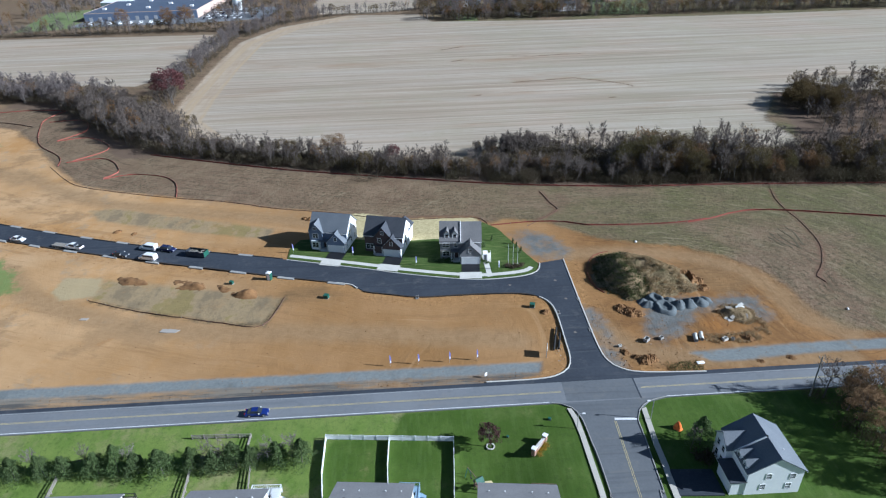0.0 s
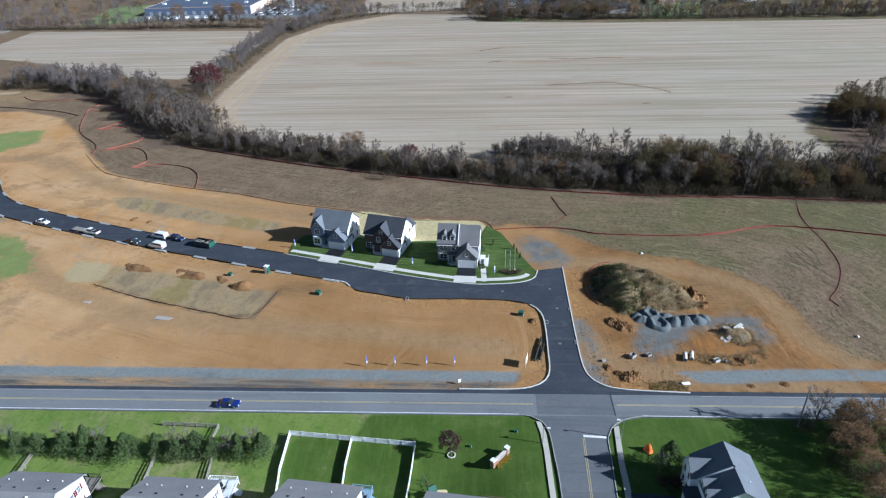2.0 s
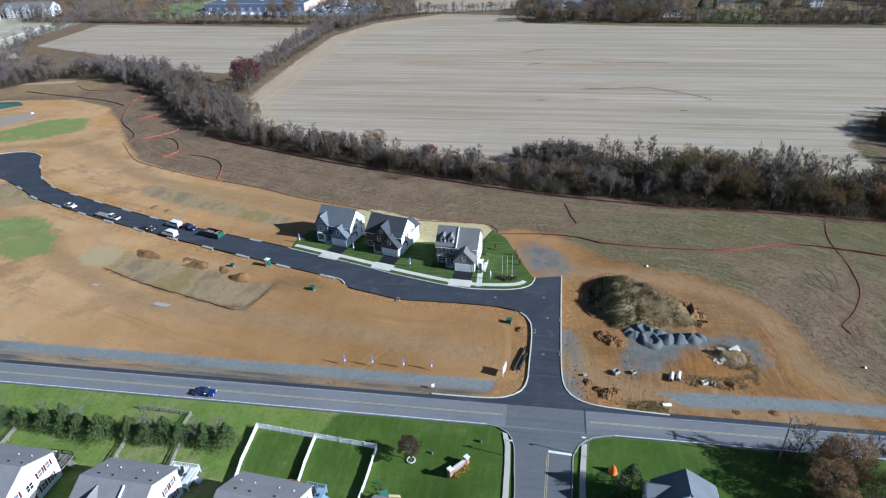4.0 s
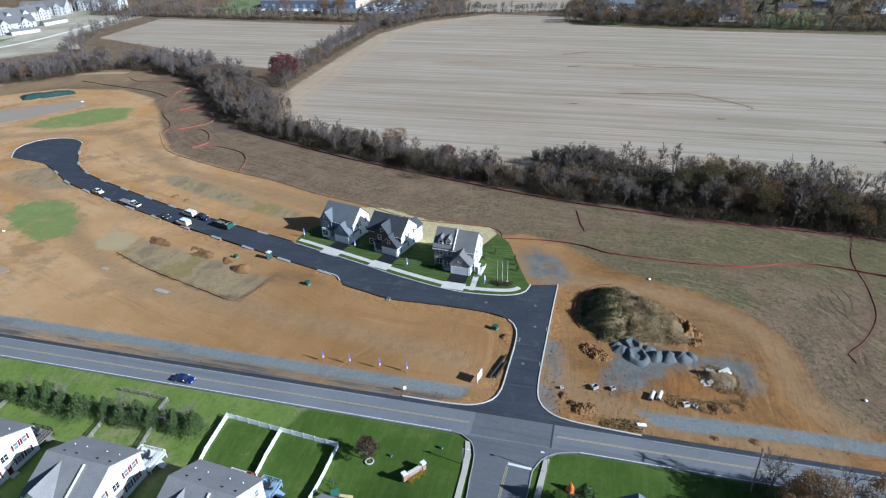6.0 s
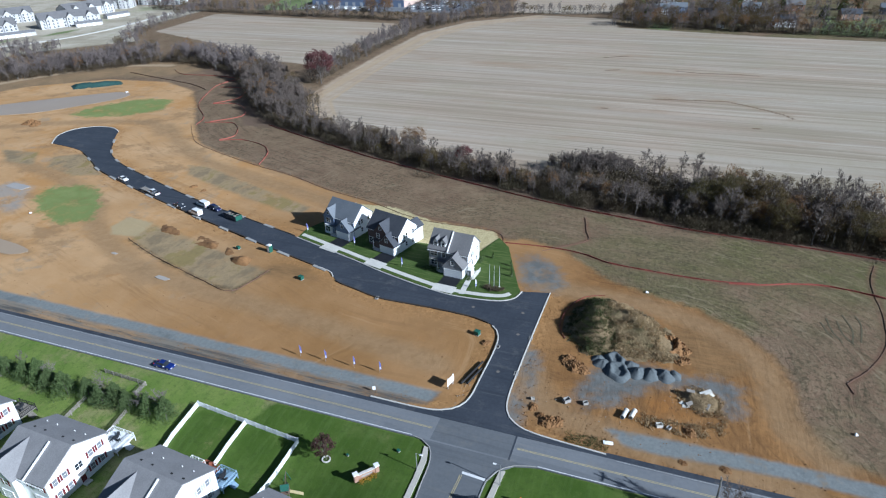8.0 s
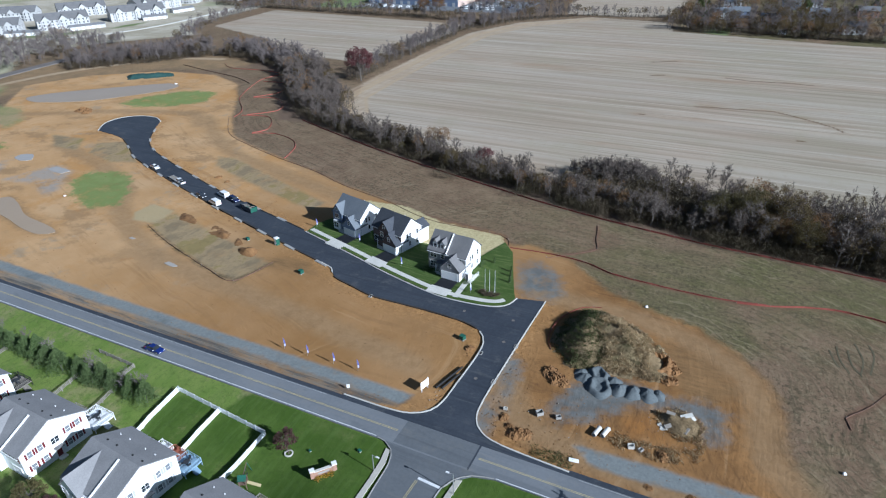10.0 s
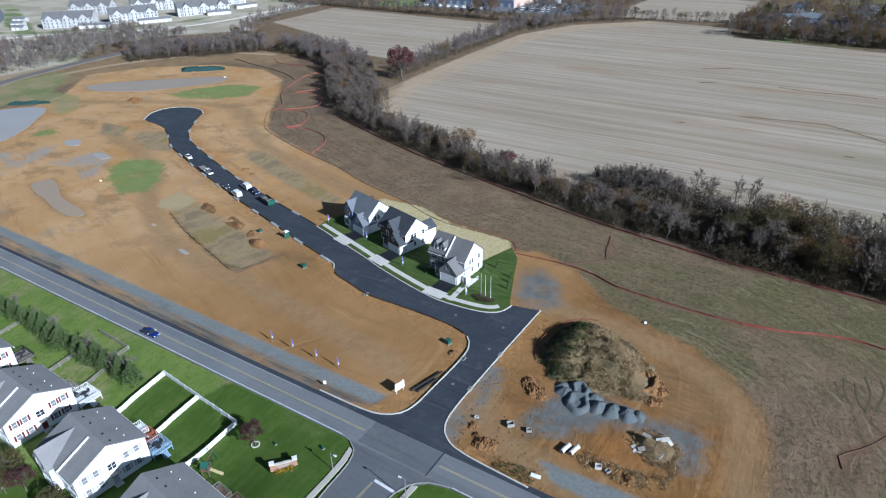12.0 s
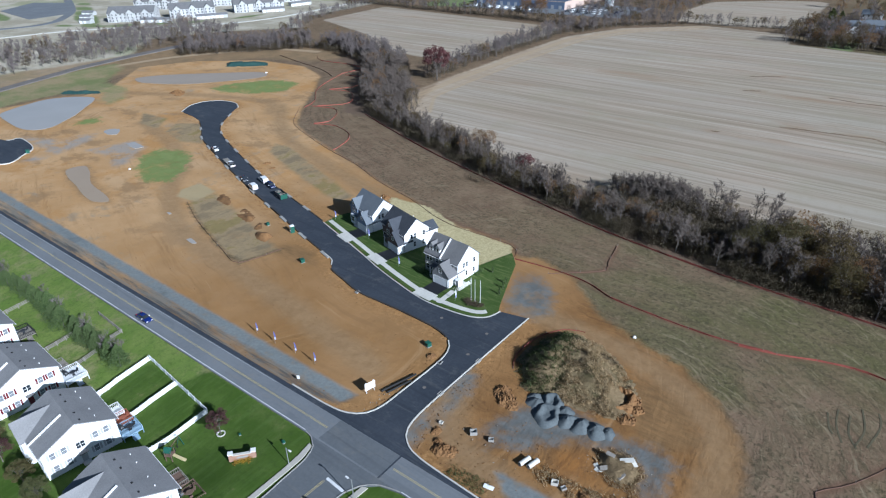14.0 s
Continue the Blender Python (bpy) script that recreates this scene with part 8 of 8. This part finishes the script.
HEAD = 180 - 18.5
vehicle("sedan", -127.2, 178.0, HEAD, PAINT_WHITE, "white car parked along the new road", "car")
vehicle("pickup", -106.6, 170.9, HEAD + 180, PAINT_WHITE, "white pickup truck with a trailer", "pickup")
vehicle("sedan", -90.4, 164.9, HEAD, PAINT_DARK, "dark grey car parked along the new road", "car")
vehicle("van", -81.4, 162.1, HEAD + 180, PAINT_WHITE, "white panel van parked along the new road", "van")
vehicle("van", -83.4, 168.2, HEAD + 180, PAINT_WHITE, "white delivery van parked along the new road", "van")
vehicle("suv", -77.2, 166.6, HEAD, PAINT_NAVY, "dark navy utility car parked along the new road", "car")
vehicle("sedan", -36.0, 96.0, 180, PAINT_BLUE, "bright blue car on the main road", "car", "cars on the road")
vehicle("suv", -22.6, 56.4, 100, PAINT_DARK, "dark utility car on a garden drive", "car", z=-2.2)


def trailer(x, y, turn):
    t = thing("trailer", pose(x, y, 0, 0, 0, turn), "grey flatbed trailer behind the pickup", "trailer", "parked vehicles")
    for i in range(9):
        shared("bed_board", "bed_board", lambda: boxes((0, -0.95, 0.62, 0.48, 0.95, 0.7)), WOOD_GREY, t, pose(i * 0.5, 0, 0))
    part("frame", boxes((0, -1.0, 0.5, 4.5, -0.9, 0.8), (0, 0.9, 0.5, 4.5, 1.0, 0.8), (-1.2, -0.06, 0.5, 0, 0.06, 0.62)), STEEL, t)
    for wx in (1.9, 2.7):
        for s in (-1, 1):
            w = shared("wheel", "wheel", wheel_mesh, RUBBER, t, pose(wx, s * 1.15, 0.35))
            shared("rim", "rim", rim_mesh, STEEL, w, Matrix.Identity(4))


trailer(-109.7, 172.0, 180 - 18.5)


def dumpster(x, y, turn):
    d = thing("dumpster", pose(x, y, 0, 0, 0, turn), "dark green open waste container full of debris", "container", "parked vehicles")
    part("floor", boxes((-3, -1.2, 0.2, 3, 1.2, 0.3), (-2.8, -0.9, 0.0, 2.8, -0.75, 0.2), (-2.8, 0.75, 0.0, 2.8, 0.9, 0.2)), PLASTIC_GREEN, d)
    part("side_wall", boxes((-3, -1.25, 0.2, 3, -1.17, 1.8)), PAINT_DARK, d)
    part("side_wall", boxes((-3, 1.17, 0.2, 3, 1.25, 1.8)), PAINT_DARK, d)
    part("end_wall", boxes((-3, -1.17, 0.2, -2.92, 1.17, 1.8)), PAINT_DARK, d)
    part("end_wall", boxes((2.92, -1.17, 0.2, 3, 1.17, 1.8)), PLASTIC_GREEN, d)
    for i in range(5):
        for s in (-1, 1):
            part("rib", boxes((-2.6 + i * 1.3, s * 1.25 - (0.06 if s < 0 else 0), 0.2, -2.48 + i * 1.3, s * 1.25 + (0.06 if s > 0 else 0), 1.8)), PAINT_DARK, d)
    bm = bmesh.new()
    r = random.Random(4)
    for i in range(14):
        box(bm, -0.6, -0.1, -0.05, 0.6, 0.1, 0.05, pose(r.uniform(-2.2, 2.2), r.uniform(-0.8, 0.8), 1.45 + r.uniform(-0.1, 0.25), r.uniform(-15, 15), r.uniform(-20, 20), r.uniform(0, 180)))
    part("debris", bm, WOOD_GREY, d, "timber offcuts")


dumpster(-67.4, 163.0, -17)

# ---- lawn things by the junction ----
BRICK = plain("brick_wall", (0.30, 0.17, 0.12), (0.40, 0.26, 0.19), 4.0, 0.85, 0.6, bump=0.4)
FLOWER = leafy("flower_yellow", (0.42, 0.26, 0.03), (0.55, 0.36, 0.05), (0.35, 0.2, 0.04))
s = thing("entrance_wall", pose(19.0, 83.7, GROUND_Z - float(fall(19.0, 83.7)), 0, 0, 50), "brick estate entrance wall with white pillars", "wall")
part("wall", boxes((-1.7, -0.2, 0, 1.7, 0.2, 1.2)), BRICK, s)
part("coping", boxes((-1.7, -0.26, 1.2, 1.7, 0.26, 1.32)), CONCRETE, s)
for x in (-2.0, 2.0):
    p = part("pillar", boxes((x - 0.35, -0.35, 0, x + 0.35, 0.35, 1.6)), BRICK, s)
    part("cap", boxes((x - 0.45, -0.45, 1.6, x + 0.45, 0.45, 1.8)), TRIM_WHITE, p, "white stone cap")
part("name_plate", boxes((-1.0, -0.23, 0.45, 1.0, -0.2, 0.85)), APRON, s, "pale grey plate")
FLOWER_MESH = mesh_of("flower_bed", merge(thicket(73, 0.9, 0.5, 120, 20, 0.08)), FLOWER)
for t in (-1.4, -0.5, 0.5, 1.4):
    p = pose(19.0, 83.7, 0, 0, 0, 50) @ Vector((t, -0.75, 0))
    plant("flowers", FLOWER_MESH, p.x, p.y, 1.1, "clump of yellow autumn flowers before the wall", "flowers", "flower clumps", rng_p)
ring = thing("tree_ring", pose(10, 85.2, GROUND_Z - float(fall(10, 85.2))), "white stone ring round the purple tree", "border")
for i in range(14):
    a = i * 6.28318 / 14
    part("stone", boxes((-0.15, -0.1, 0, 0.15, 0.1, 0.2)), CONCRETE, ring).matrix_local = pose(0.72 * math.cos(a), 0.72 * math.sin(a), 0, 0, 0, math.degrees(a) + 90)
pl = thing("playset", pose(7.0, 76.4, GROUND_Z - float(fall(7.0, 76.4)), 0, 0, 30), "small wooden playset with green slide and swing", "playset")
for x, y in ((-0.6, -0.6), (0.6, -0.6), (-0.6, 0.6), (0.6, 0.6)):
    part("post", boxes((x - 0.06, y - 0.06, -0.1, x + 0.06, y + 0.06, 2.4)), WOOD_BROWN, pl)
part("platform", boxes((-0.7, -0.7, 1.2, 0.7, 0.7, 1.3)), WOOD_BROWN, pl)
part("roof", gable_roof(-0.6, 0.6, -0.6, 0.6, 2.3, 2.9, "x", 0.15, 0.15, 0.06), PLASTIC_GREEN, pl)
bm = bmesh.new()
box(bm, 0, -0.3, -0.05, 2.6, 0.3, 0.05, pose(0.6, 0, 1.25, 0, 28, 0))
part("slide", bm, LINE_YELLOW, pl, "yellow slide")
part("swing_beam", boxes((-0.05, 0.6, 2.2, 0.05, 3.6, 2.3)), WOOD_BROWN, pl)
for x in (-0.7, 0.7):
    bm = bmesh.new()
    box(bm, -0.05, -0.05, 0, 0.05, 0.05, 2.35, pose(x, 3.5, 0, 0, -17 if x > 0 else 17, 0))
    part("swing_leg", bm, PLASTIC_GREEN, pl)
for y in (1.6, 2.5):
    part("swing", boxes((-0.02, y - 0.2, 0.5, 0.02, y - 0.18, 2.2), (-0.02, y + 0.18, 0.5, 0.02, y + 0.2, 2.2), (-0.12, y - 0.22, 0.46, 0.12, y + 0.22, 0.5)), RUBBER, pl)
o = heap(46.1, 86.3, 0.75, 1.7, plain("orange_fabric", (0.75, 0.16, 0.03), (0.85, 0.22, 0.05), 1.0, 0.5), "bright orange inflated lawn decoration", "decoration", "", 99, "lawn_decoration")
for x, y, sz in ((46.6, 81.2, 0.9), (48.6, 82.0, 1.0)):
    plant("tree", BARE[1] if sz < 1 else PINES[1], x, y, 0.55 if sz < 1 else 1.15, "garden tree in front of the corner house", "tree", "corner garden trees", rng_p)
for x, y in ((48.2, 78.4), (49.2, 79.4), (47.0, 79.0)):
    plant("shrub", SHRUB_DARK, x, y, 1.7, "brown shrub in front of the corner house", "shrub", "corner garden shrubs", rng_p)


def lamp_post(x, y, turn, h=5.0):
    l = thing("street_lamp", pose(x, y, GROUND_Z, 0, 0, turn), "slim grey street lamp at the junction", "lamp", "street lamps")
    part("post", boxes((-0.06, -0.06, -0.1, 0.06, 0.06, h)), STEEL, l)
    part("arm", boxes((0.06, -0.03, h - 0.1, 0.9, 0.03, h - 0.03)), STEEL, l)
    part("head", boxes((0.7, -0.14, h - 0.2, 1.3, 0.14, h - 0.04)), TRIM_WHITE, l)


lamp_post(27.0, 87.6, 0, 4.0)
lamp_post(41.8, 89.0, 180, 5.0)
up = thing("utility_pole", pose(75.5, 93.0, GROUND_Z), "tall grey wooden utility pole beside the road", "pole")
bm = bmesh.new()
bmesh.ops.create_cone(bm, cap_ends=True, segments=10, radius1=0.17, radius2=0.11, depth=10.4, matrix=Matrix.Translation((0, 0, 4.8)))
part("pole", bm, WOOD_GREY, up)
part("cross_arm", boxes((-0.06, -1.0, 9.1, 0.06, 1.0, 9.25)), WOOD_GREY, up)
for y in (-0.85, 0.85):
    part("insulator", boxes((-0.05, y - 0.05, 9.25, 0.05, y + 0.05, 9.45)), STEEL, up)


# ---- beyond the fields ----
def flats(m, L, label, D=18.0):
    """A white three-storey block with gabled bays and rows of windows."""
    h = thing("apartment_building", m, label, "building", "apartment buildings")
    part("wall", gable_walls(0, L, 0, D, 7.6, 12.2), SIDING_PALE, h)
    part("roof", gable_roof(0, L, 0, D, 7.6, 12.2), SHINGLE_GREY, h)
    n = max(2, round(L / 14))
    for i in range(n):
        x = L * (i + 0.5) / n
        part("bay_wall", gable_walls(x - 3.2, x + 3.2, -1.4, 5, 7.6, 10.6, "y"), SIDING_PALE, h)
        part("bay_roof", gable_roof(x - 3.2, x + 3.2, -1.4, 6, 7.6, 10.7, "y"), SHINGLE_GREY, h)
        for z in (1.3, 3.8, 6.3):
            for dx in (-1.7, 1.7):
                window(h, "S", x + dx, -1.42, z, 1.2, 1.5)
            for dx in (-5.0, 5.0):
                if 1 < x + dx < L - 1:
                    window(h, "S", x + dx, 0, z, 1.4, 1.6)
    for z in (1.3, 3.8, 6.3):
        for y in (3, 7.5, 12):
            window(h, "E", L, y, z, 1.2, 1.5)
            window(h, "W", 0, y, z, 1.2, 1.5)
    return h


def garages(m, L):
    g = thing("garage_block", m, "long low white garage block", "garage", "garage blocks")
    part("wall", gable_walls(0, L, 0, 6, 2.8, 4.0), SIDING_PALE, g)
    part("roof", gable_roof(0, L, 0, 6, 2.8, 4.0), SHINGLE_PALE, g)
    for i in range(int(L / 4)):
        shared("garage_door", "far_gdoor", lambda: boxes((-1.3, -0.05, 0, 1.3, 0.02, 2.2)), TRIM_WHITE, g, pose(2 + i * 4, 0, 0))


def heading(a, b):
    return pose(a[0], a[1], GROUND_Z, 0, 0, math.degrees(math.atan2(b[1] - a[1], b[0] - a[0]))), math.hypot(b[0] - a[0], b[1] - a[1])


for a, b in (((-503, 324), (-474, 352)), ((-473, 367), (-454, 402)), ((-450, 420), (-427, 461)), ((-560, 380), (-530, 404)), ((-520, 420), (-500, 456)), ((-474, 470), (-466, 516)), ((-504, 520), (-467, 537)), ((-477, 559), (-432, 567))):
    m, d = heading(a, b)
    flats(m, d, "white three-storey apartment building with grey roof")
for a, b in (((-474, 338), (-454, 355)), ((-447, 377), (-434, 401)), ((-429, 436), (-418, 454)), ((-437, 478), (-432, 500)), ((-522, 307), (-512, 312)), ((-545, 318), (-536, 324)), ((-570, 332), (-560, 338))):
    m, d = heading(a, b)
    garages(m, d)
ROOF_BLUE = plain("flat_roof_blue", (0.07, 0.09, 0.13), (0.10, 0.12, 0.165), 0.3, 0.8, 0.05)
WALL_PINK = plain("wall_pinkish", (0.48, 0.36, 0.30), (0.58, 0.45, 0.38), 0.8, 0.8, 0.1)
st = thing("warehouse", pose(-290, 592, GROUND_Z), "large low warehouse with flat blue-grey roof", "building")
part("wall", boxes((0, 0.3, -0.2, 98, 110, 6.4)), WALL_PINK, st)
# shaded south side, darkened by its own colour instead of the pink
part("front_wall", boxes((0, 0, -0.2, 97.8, 0.3, 6.4)), SIDING_BLUE, st, "front wall, its shade put into a dark blue-grey colour")
part("roof", boxes((0.4, 0.4, 6.4, 97.6, 109.6, 6.7)), ROOF_BLUE, st)
part("parapet", boxes((0, 0, 6.4, 98, 0.4, 6.9), (0, 109.6, 6.4, 98, 110, 6.9), (0, 0.4, 6.4, 0.4, 109.6, 6.9), (97.6, 0.4, 6.4, 98, 109.6, 6.9)), WALL_PINK, st)
for i in range(12):
    part("dock_door", boxes((4 + i * 8, -0.08, 0.2, 7 + i * 8, 0.0, 3.4)), SHUTTER_GREY, st)
for i in range(7):
    part("roof_unit", boxes((8 + i * 13, 20 + (i % 3) * 22, 6.7, 11 + i * 13, 23 + (i % 3) * 22, 8.0)), TRIM_WHITE, st)
tk = thing("water_tank", pose(-166, 630, GROUND_Z), "white cylindrical water tank", "tank")
bm = bmesh.new()
bmesh.ops.create_cone(bm, cap_ends=True, segments=28, radius1=4.2, radius2=4.2, depth=13, matrix=Matrix.Translation((0, 0, 6.4)))
part("shell", bm, TRIM_WHITE, tk)
bm = bmesh.new()
bmesh.ops.create_cone(bm, cap_ends=True, segments=28, radius1=4.4, radius2=0.6, depth=1.4, matrix=Matrix.Translation((0, 0, 13.6)))
part("roof", bm, TRIM_WHITE, tk)
sh = thing("storage_hall", pose(-306, 664, GROUND_Z, 0, 0, -8), "white storage hall with pale roof", "building")
part("wall", gable_walls(0, 30, 0, 22, 6, 7.5), SIDING_WHITE, sh)
part("roof", gable_roof(0, 30, 0, 22, 6, 7.6), TRIM_WHITE, sh)
tagged(slab("car_park", [(-681, 301), (-590, 292), (-594, 330), (-686, 371), (-722, 350)], -0.3, -0.05, ASPHALT_OLD), "grey car park among the flats", "car park", kind="structure")
tagged(slab("car_park", [(-192, 566), (-130, 572), (-126, 640), (-190, 640)], -0.3, -0.05, ASPHALT_OLD), "grey car park beside the warehouse", "car park", kind="structure")
tagged(slab("car_park", [(-292, 566), (-192, 564), (-192, 592), (-292, 592)], -0.3, -0.05, ASPHALT_OLD), "grey yard before the warehouse", "car park", kind="structure")
rng_c = random.Random(12)
for row in range(4):
    for i in range(9):
        if rng_c.random() < 0.72:
            vehicle(rng_c.choice(("sedan", "suv")), -184 + i * 5.2, 582 + row * 12, 90, rng_c.choice((PAINT_WHITE, PAINT_DARK, PAINT_NAVY, PAINT_WHITE)), "car in the distant car park", "car", "distant parked cars", -0.05)
for i in range(10):
    if rng_c.random() < 0.7:
        vehicle("van", -286 + i * 8.5, 573, 90, PAINT_WHITE, "white van in the warehouse yard", "van", "distant vans", -0.05)


def far_house(x, y, turn, w, d, wall, roof):
    h = thing("distant_house", pose(x, y, GROUND_Z, 0, 0, turn), "two-storey house among the distant trees", "house", "distant houses")
    part("wall", gable_walls(0, w, 0, d, 5.2, 8.0), wall, h)
    part("roof", gable_roof(0, w, 0, d, 5.2, 8.0), roof, h)
    part("chimney", boxes((w * 0.7, d * 0.6, 5, w * 0.7 + 0.9, d * 0.6 + 0.9, 9.2)), BRICK, h)
    for i in range(4):
        window(h, "S", w * (i + 0.5) / 4, 0, 4.0)
        window(h, "S", w * (i + 0.5) / 4, 0, 1.4)


far_specs = [(32, 592, 10, SIDING_WHITE, SHINGLE_SLATE), (66, 575, -5, BRICK, SHINGLE_DARK), (100, 612, 5, SIDING_GREY, SHINGLE_SLATE), (120, 552, 12, SIDING_WHITE, SHINGLE_DARK), (134, 632, 0, BRICK, SHINGLE_GREY),
             (200, 626, -8, SIDING_BLUE, SHINGLE_SLATE), (168, 590, 8, BRICK, SHINGLE_DARK), (240, 600, 4, SIDING_WHITE, SHINGLE_SLATE), (280, 640, -4, SIDING_GREY, SHINGLE_GREY), (330, 600, 6, BRICK, SHINGLE_DARK),
             (34, 655, 0, SIDING_WHITE, SHINGLE_SLATE), (80, 660, 5, SIDING_BLUE, SHINGLE_SLATE), (96, 668, 0, SIDING_WHITE, SHINGLE_GREY), (44, 602, 8, SIDING_BLUE, SHINGLE_SLATE), (380, 590, 0, SIDING_GREY, SHINGLE_DARK)]
for x, y, a, wall, roof in far_specs:
    far_house(x, y, a, 14, 9, wall, roof)
shed = thing("garden_shed", pose(80, 540, GROUND_Z), "small white garden shed at the field edge", "shed")
part("wall", gable_walls(0, 5, 0, 4, 3, 4.6), SIDING_WHITE, shed)
part("roof", gable_roof(0, 5, 0, 4, 3, 4.7), SHINGLE_PALE, shed)


# ---- odds and ends on the site ----
for a, b in (((27.2, 111.4), (29.4, 119.6)), ((28.4, 111.8), (29.8, 117.4))):
    bm = bmesh.new()
    d = math.hypot(b[0] - a[0], b[1] - a[1])
    bmesh.ops.create_cone(bm, cap_ends=True, segments=12, radius1=0.22, radius2=0.22, depth=d, matrix=Matrix.Rotation(radians(90), 4, "X"))
    ob = part("drain_hose", bm, RUBBER)
    ob.matrix_world = pose((a[0] + b[0]) / 2, (a[1] + b[1]) / 2, GROUND_Z + 0.18, 0, 0, math.degrees(math.atan2(b[1] - a[1], b[0] - a[0])) - 90)
    tagged(ob, "long black drain hose lying on the clay", "hose", "drain hoses")
for x, y, turn in ((31.1, 125.6, 0), (37.2, 118.0, 0), (37.3, 131.0, 0), (-3.4, 135.3, 0)):
    g = thing("storm_inlet", pose(x, y, 0, 0, 0, turn), "pale concrete storm inlet at the kerb", "drain", "storm inlets")
    part("frame", boxes((-0.4, -0.6, -0.2, 0.4, -0.48, 0.15), (-0.4, 0.48, -0.2, 0.4, 0.6, 0.15), (-0.4, -0.48, -0.2, -0.28, 0.48, 0.15), (0.28, -0.48, -0.2, 0.4, 0.48, 0.15)), APRON, g)
    part("grate", boxes((-0.28, -0.48, -0.1, 0.28, 0.48, 0.08)), RUBBER, g, "dark iron grate")
for x, y in ((33.4, 117.5), (34.2, 131.5), (33.2, 140.2), (21.0, 139.0)):
    bm = bmesh.new()
    bmesh.ops.create_cone(bm, cap_ends=True, segments=16, radius1=0.4, radius2=0.38, depth=0.03)
    ob = part("manhole_cover", bm, BALLAST)
    ob.matrix_world = pose(x, y, 0.006)
    tagged(ob, "round grey manhole cover in the asphalt", "manhole", "manhole covers")
for x, y, s in ((60.6, 158.8, 0.42), (100.6, 121.2, 0.35), (-136, 146, 0.5), (-222, 278, 0.7)):
    b = thing("white_sack", pose(x, y, GROUND_Z, 0, 0, 30), "crumpled white plastic sack on the ground", "sack", "white sacks")
    bm = bmesh.new()
    bmesh.ops.create_icosphere(bm, subdivisions=2, radius=s, matrix=Matrix.Diagonal((1.2, 0.7, 0.5, 1)))
    for v in bm.verts:
        v.co += Vector((noise.noise(v.co * 3), noise.noise(v.co * 3 + Vector((5, 0, 0))), noise.noise(v.co * 3 + Vector((0, 7, 0))))) * 0.2
        v.co.z += s * 0.3
    part("bag", bm, TRIM_WHITE, b)
rng_d = random.Random(31)
for i in range(7):
    x, y = rng_d.uniform(70.6, 76.6), rng_d.uniform(119, 123.6)
    ob = part("concrete_slab", boxes((-rng_d.uniform(0.5, 1.2), -0.4, 0.0, rng_d.uniform(0.5, 1.2), 0.4, 0.22)), WOOD_GREY if i % 2 else CONCRETE)
    ob.matrix_world = pose(x, y, float(rubble_z(x, y)) + rng_d.uniform(-0.1, 0.1), rng_d.uniform(-25, 25), rng_d.uniform(-25, 25), rng_d.uniform(0, 180))
    tagged(ob, "broken pale concrete slab on the rubble", "slab", "broken slabs")
RUT_SOIL = plain("rut_soil", (0.075, 0.068, 0.04), (0.125, 0.105, 0.062), 0.8, 0.95, 0.3, bump=0.6)
for line in ([(101, 160.3), (101.4, 155.6), (103, 151.1)], [(103.1, 159.8), (103.6, 154.4), (105.3, 151.1)], [(104.6, 163), (105.8, 157), (105, 151.7)], [(107.3, 163.5), (108, 159.6), (106.8, 152.4)], [(99.5, 158.2), (100.5, 154), (101.3, 152.6)]):
    tagged(band("wheel_rut", smooth_line(line, 0.8), -0.17, 0.17, GROUND_Z - 0.2, GROUND_Z + 0.0, RUT_SOIL), "dark curved wheel rut in the meadow", "rut", "wheel ruts")
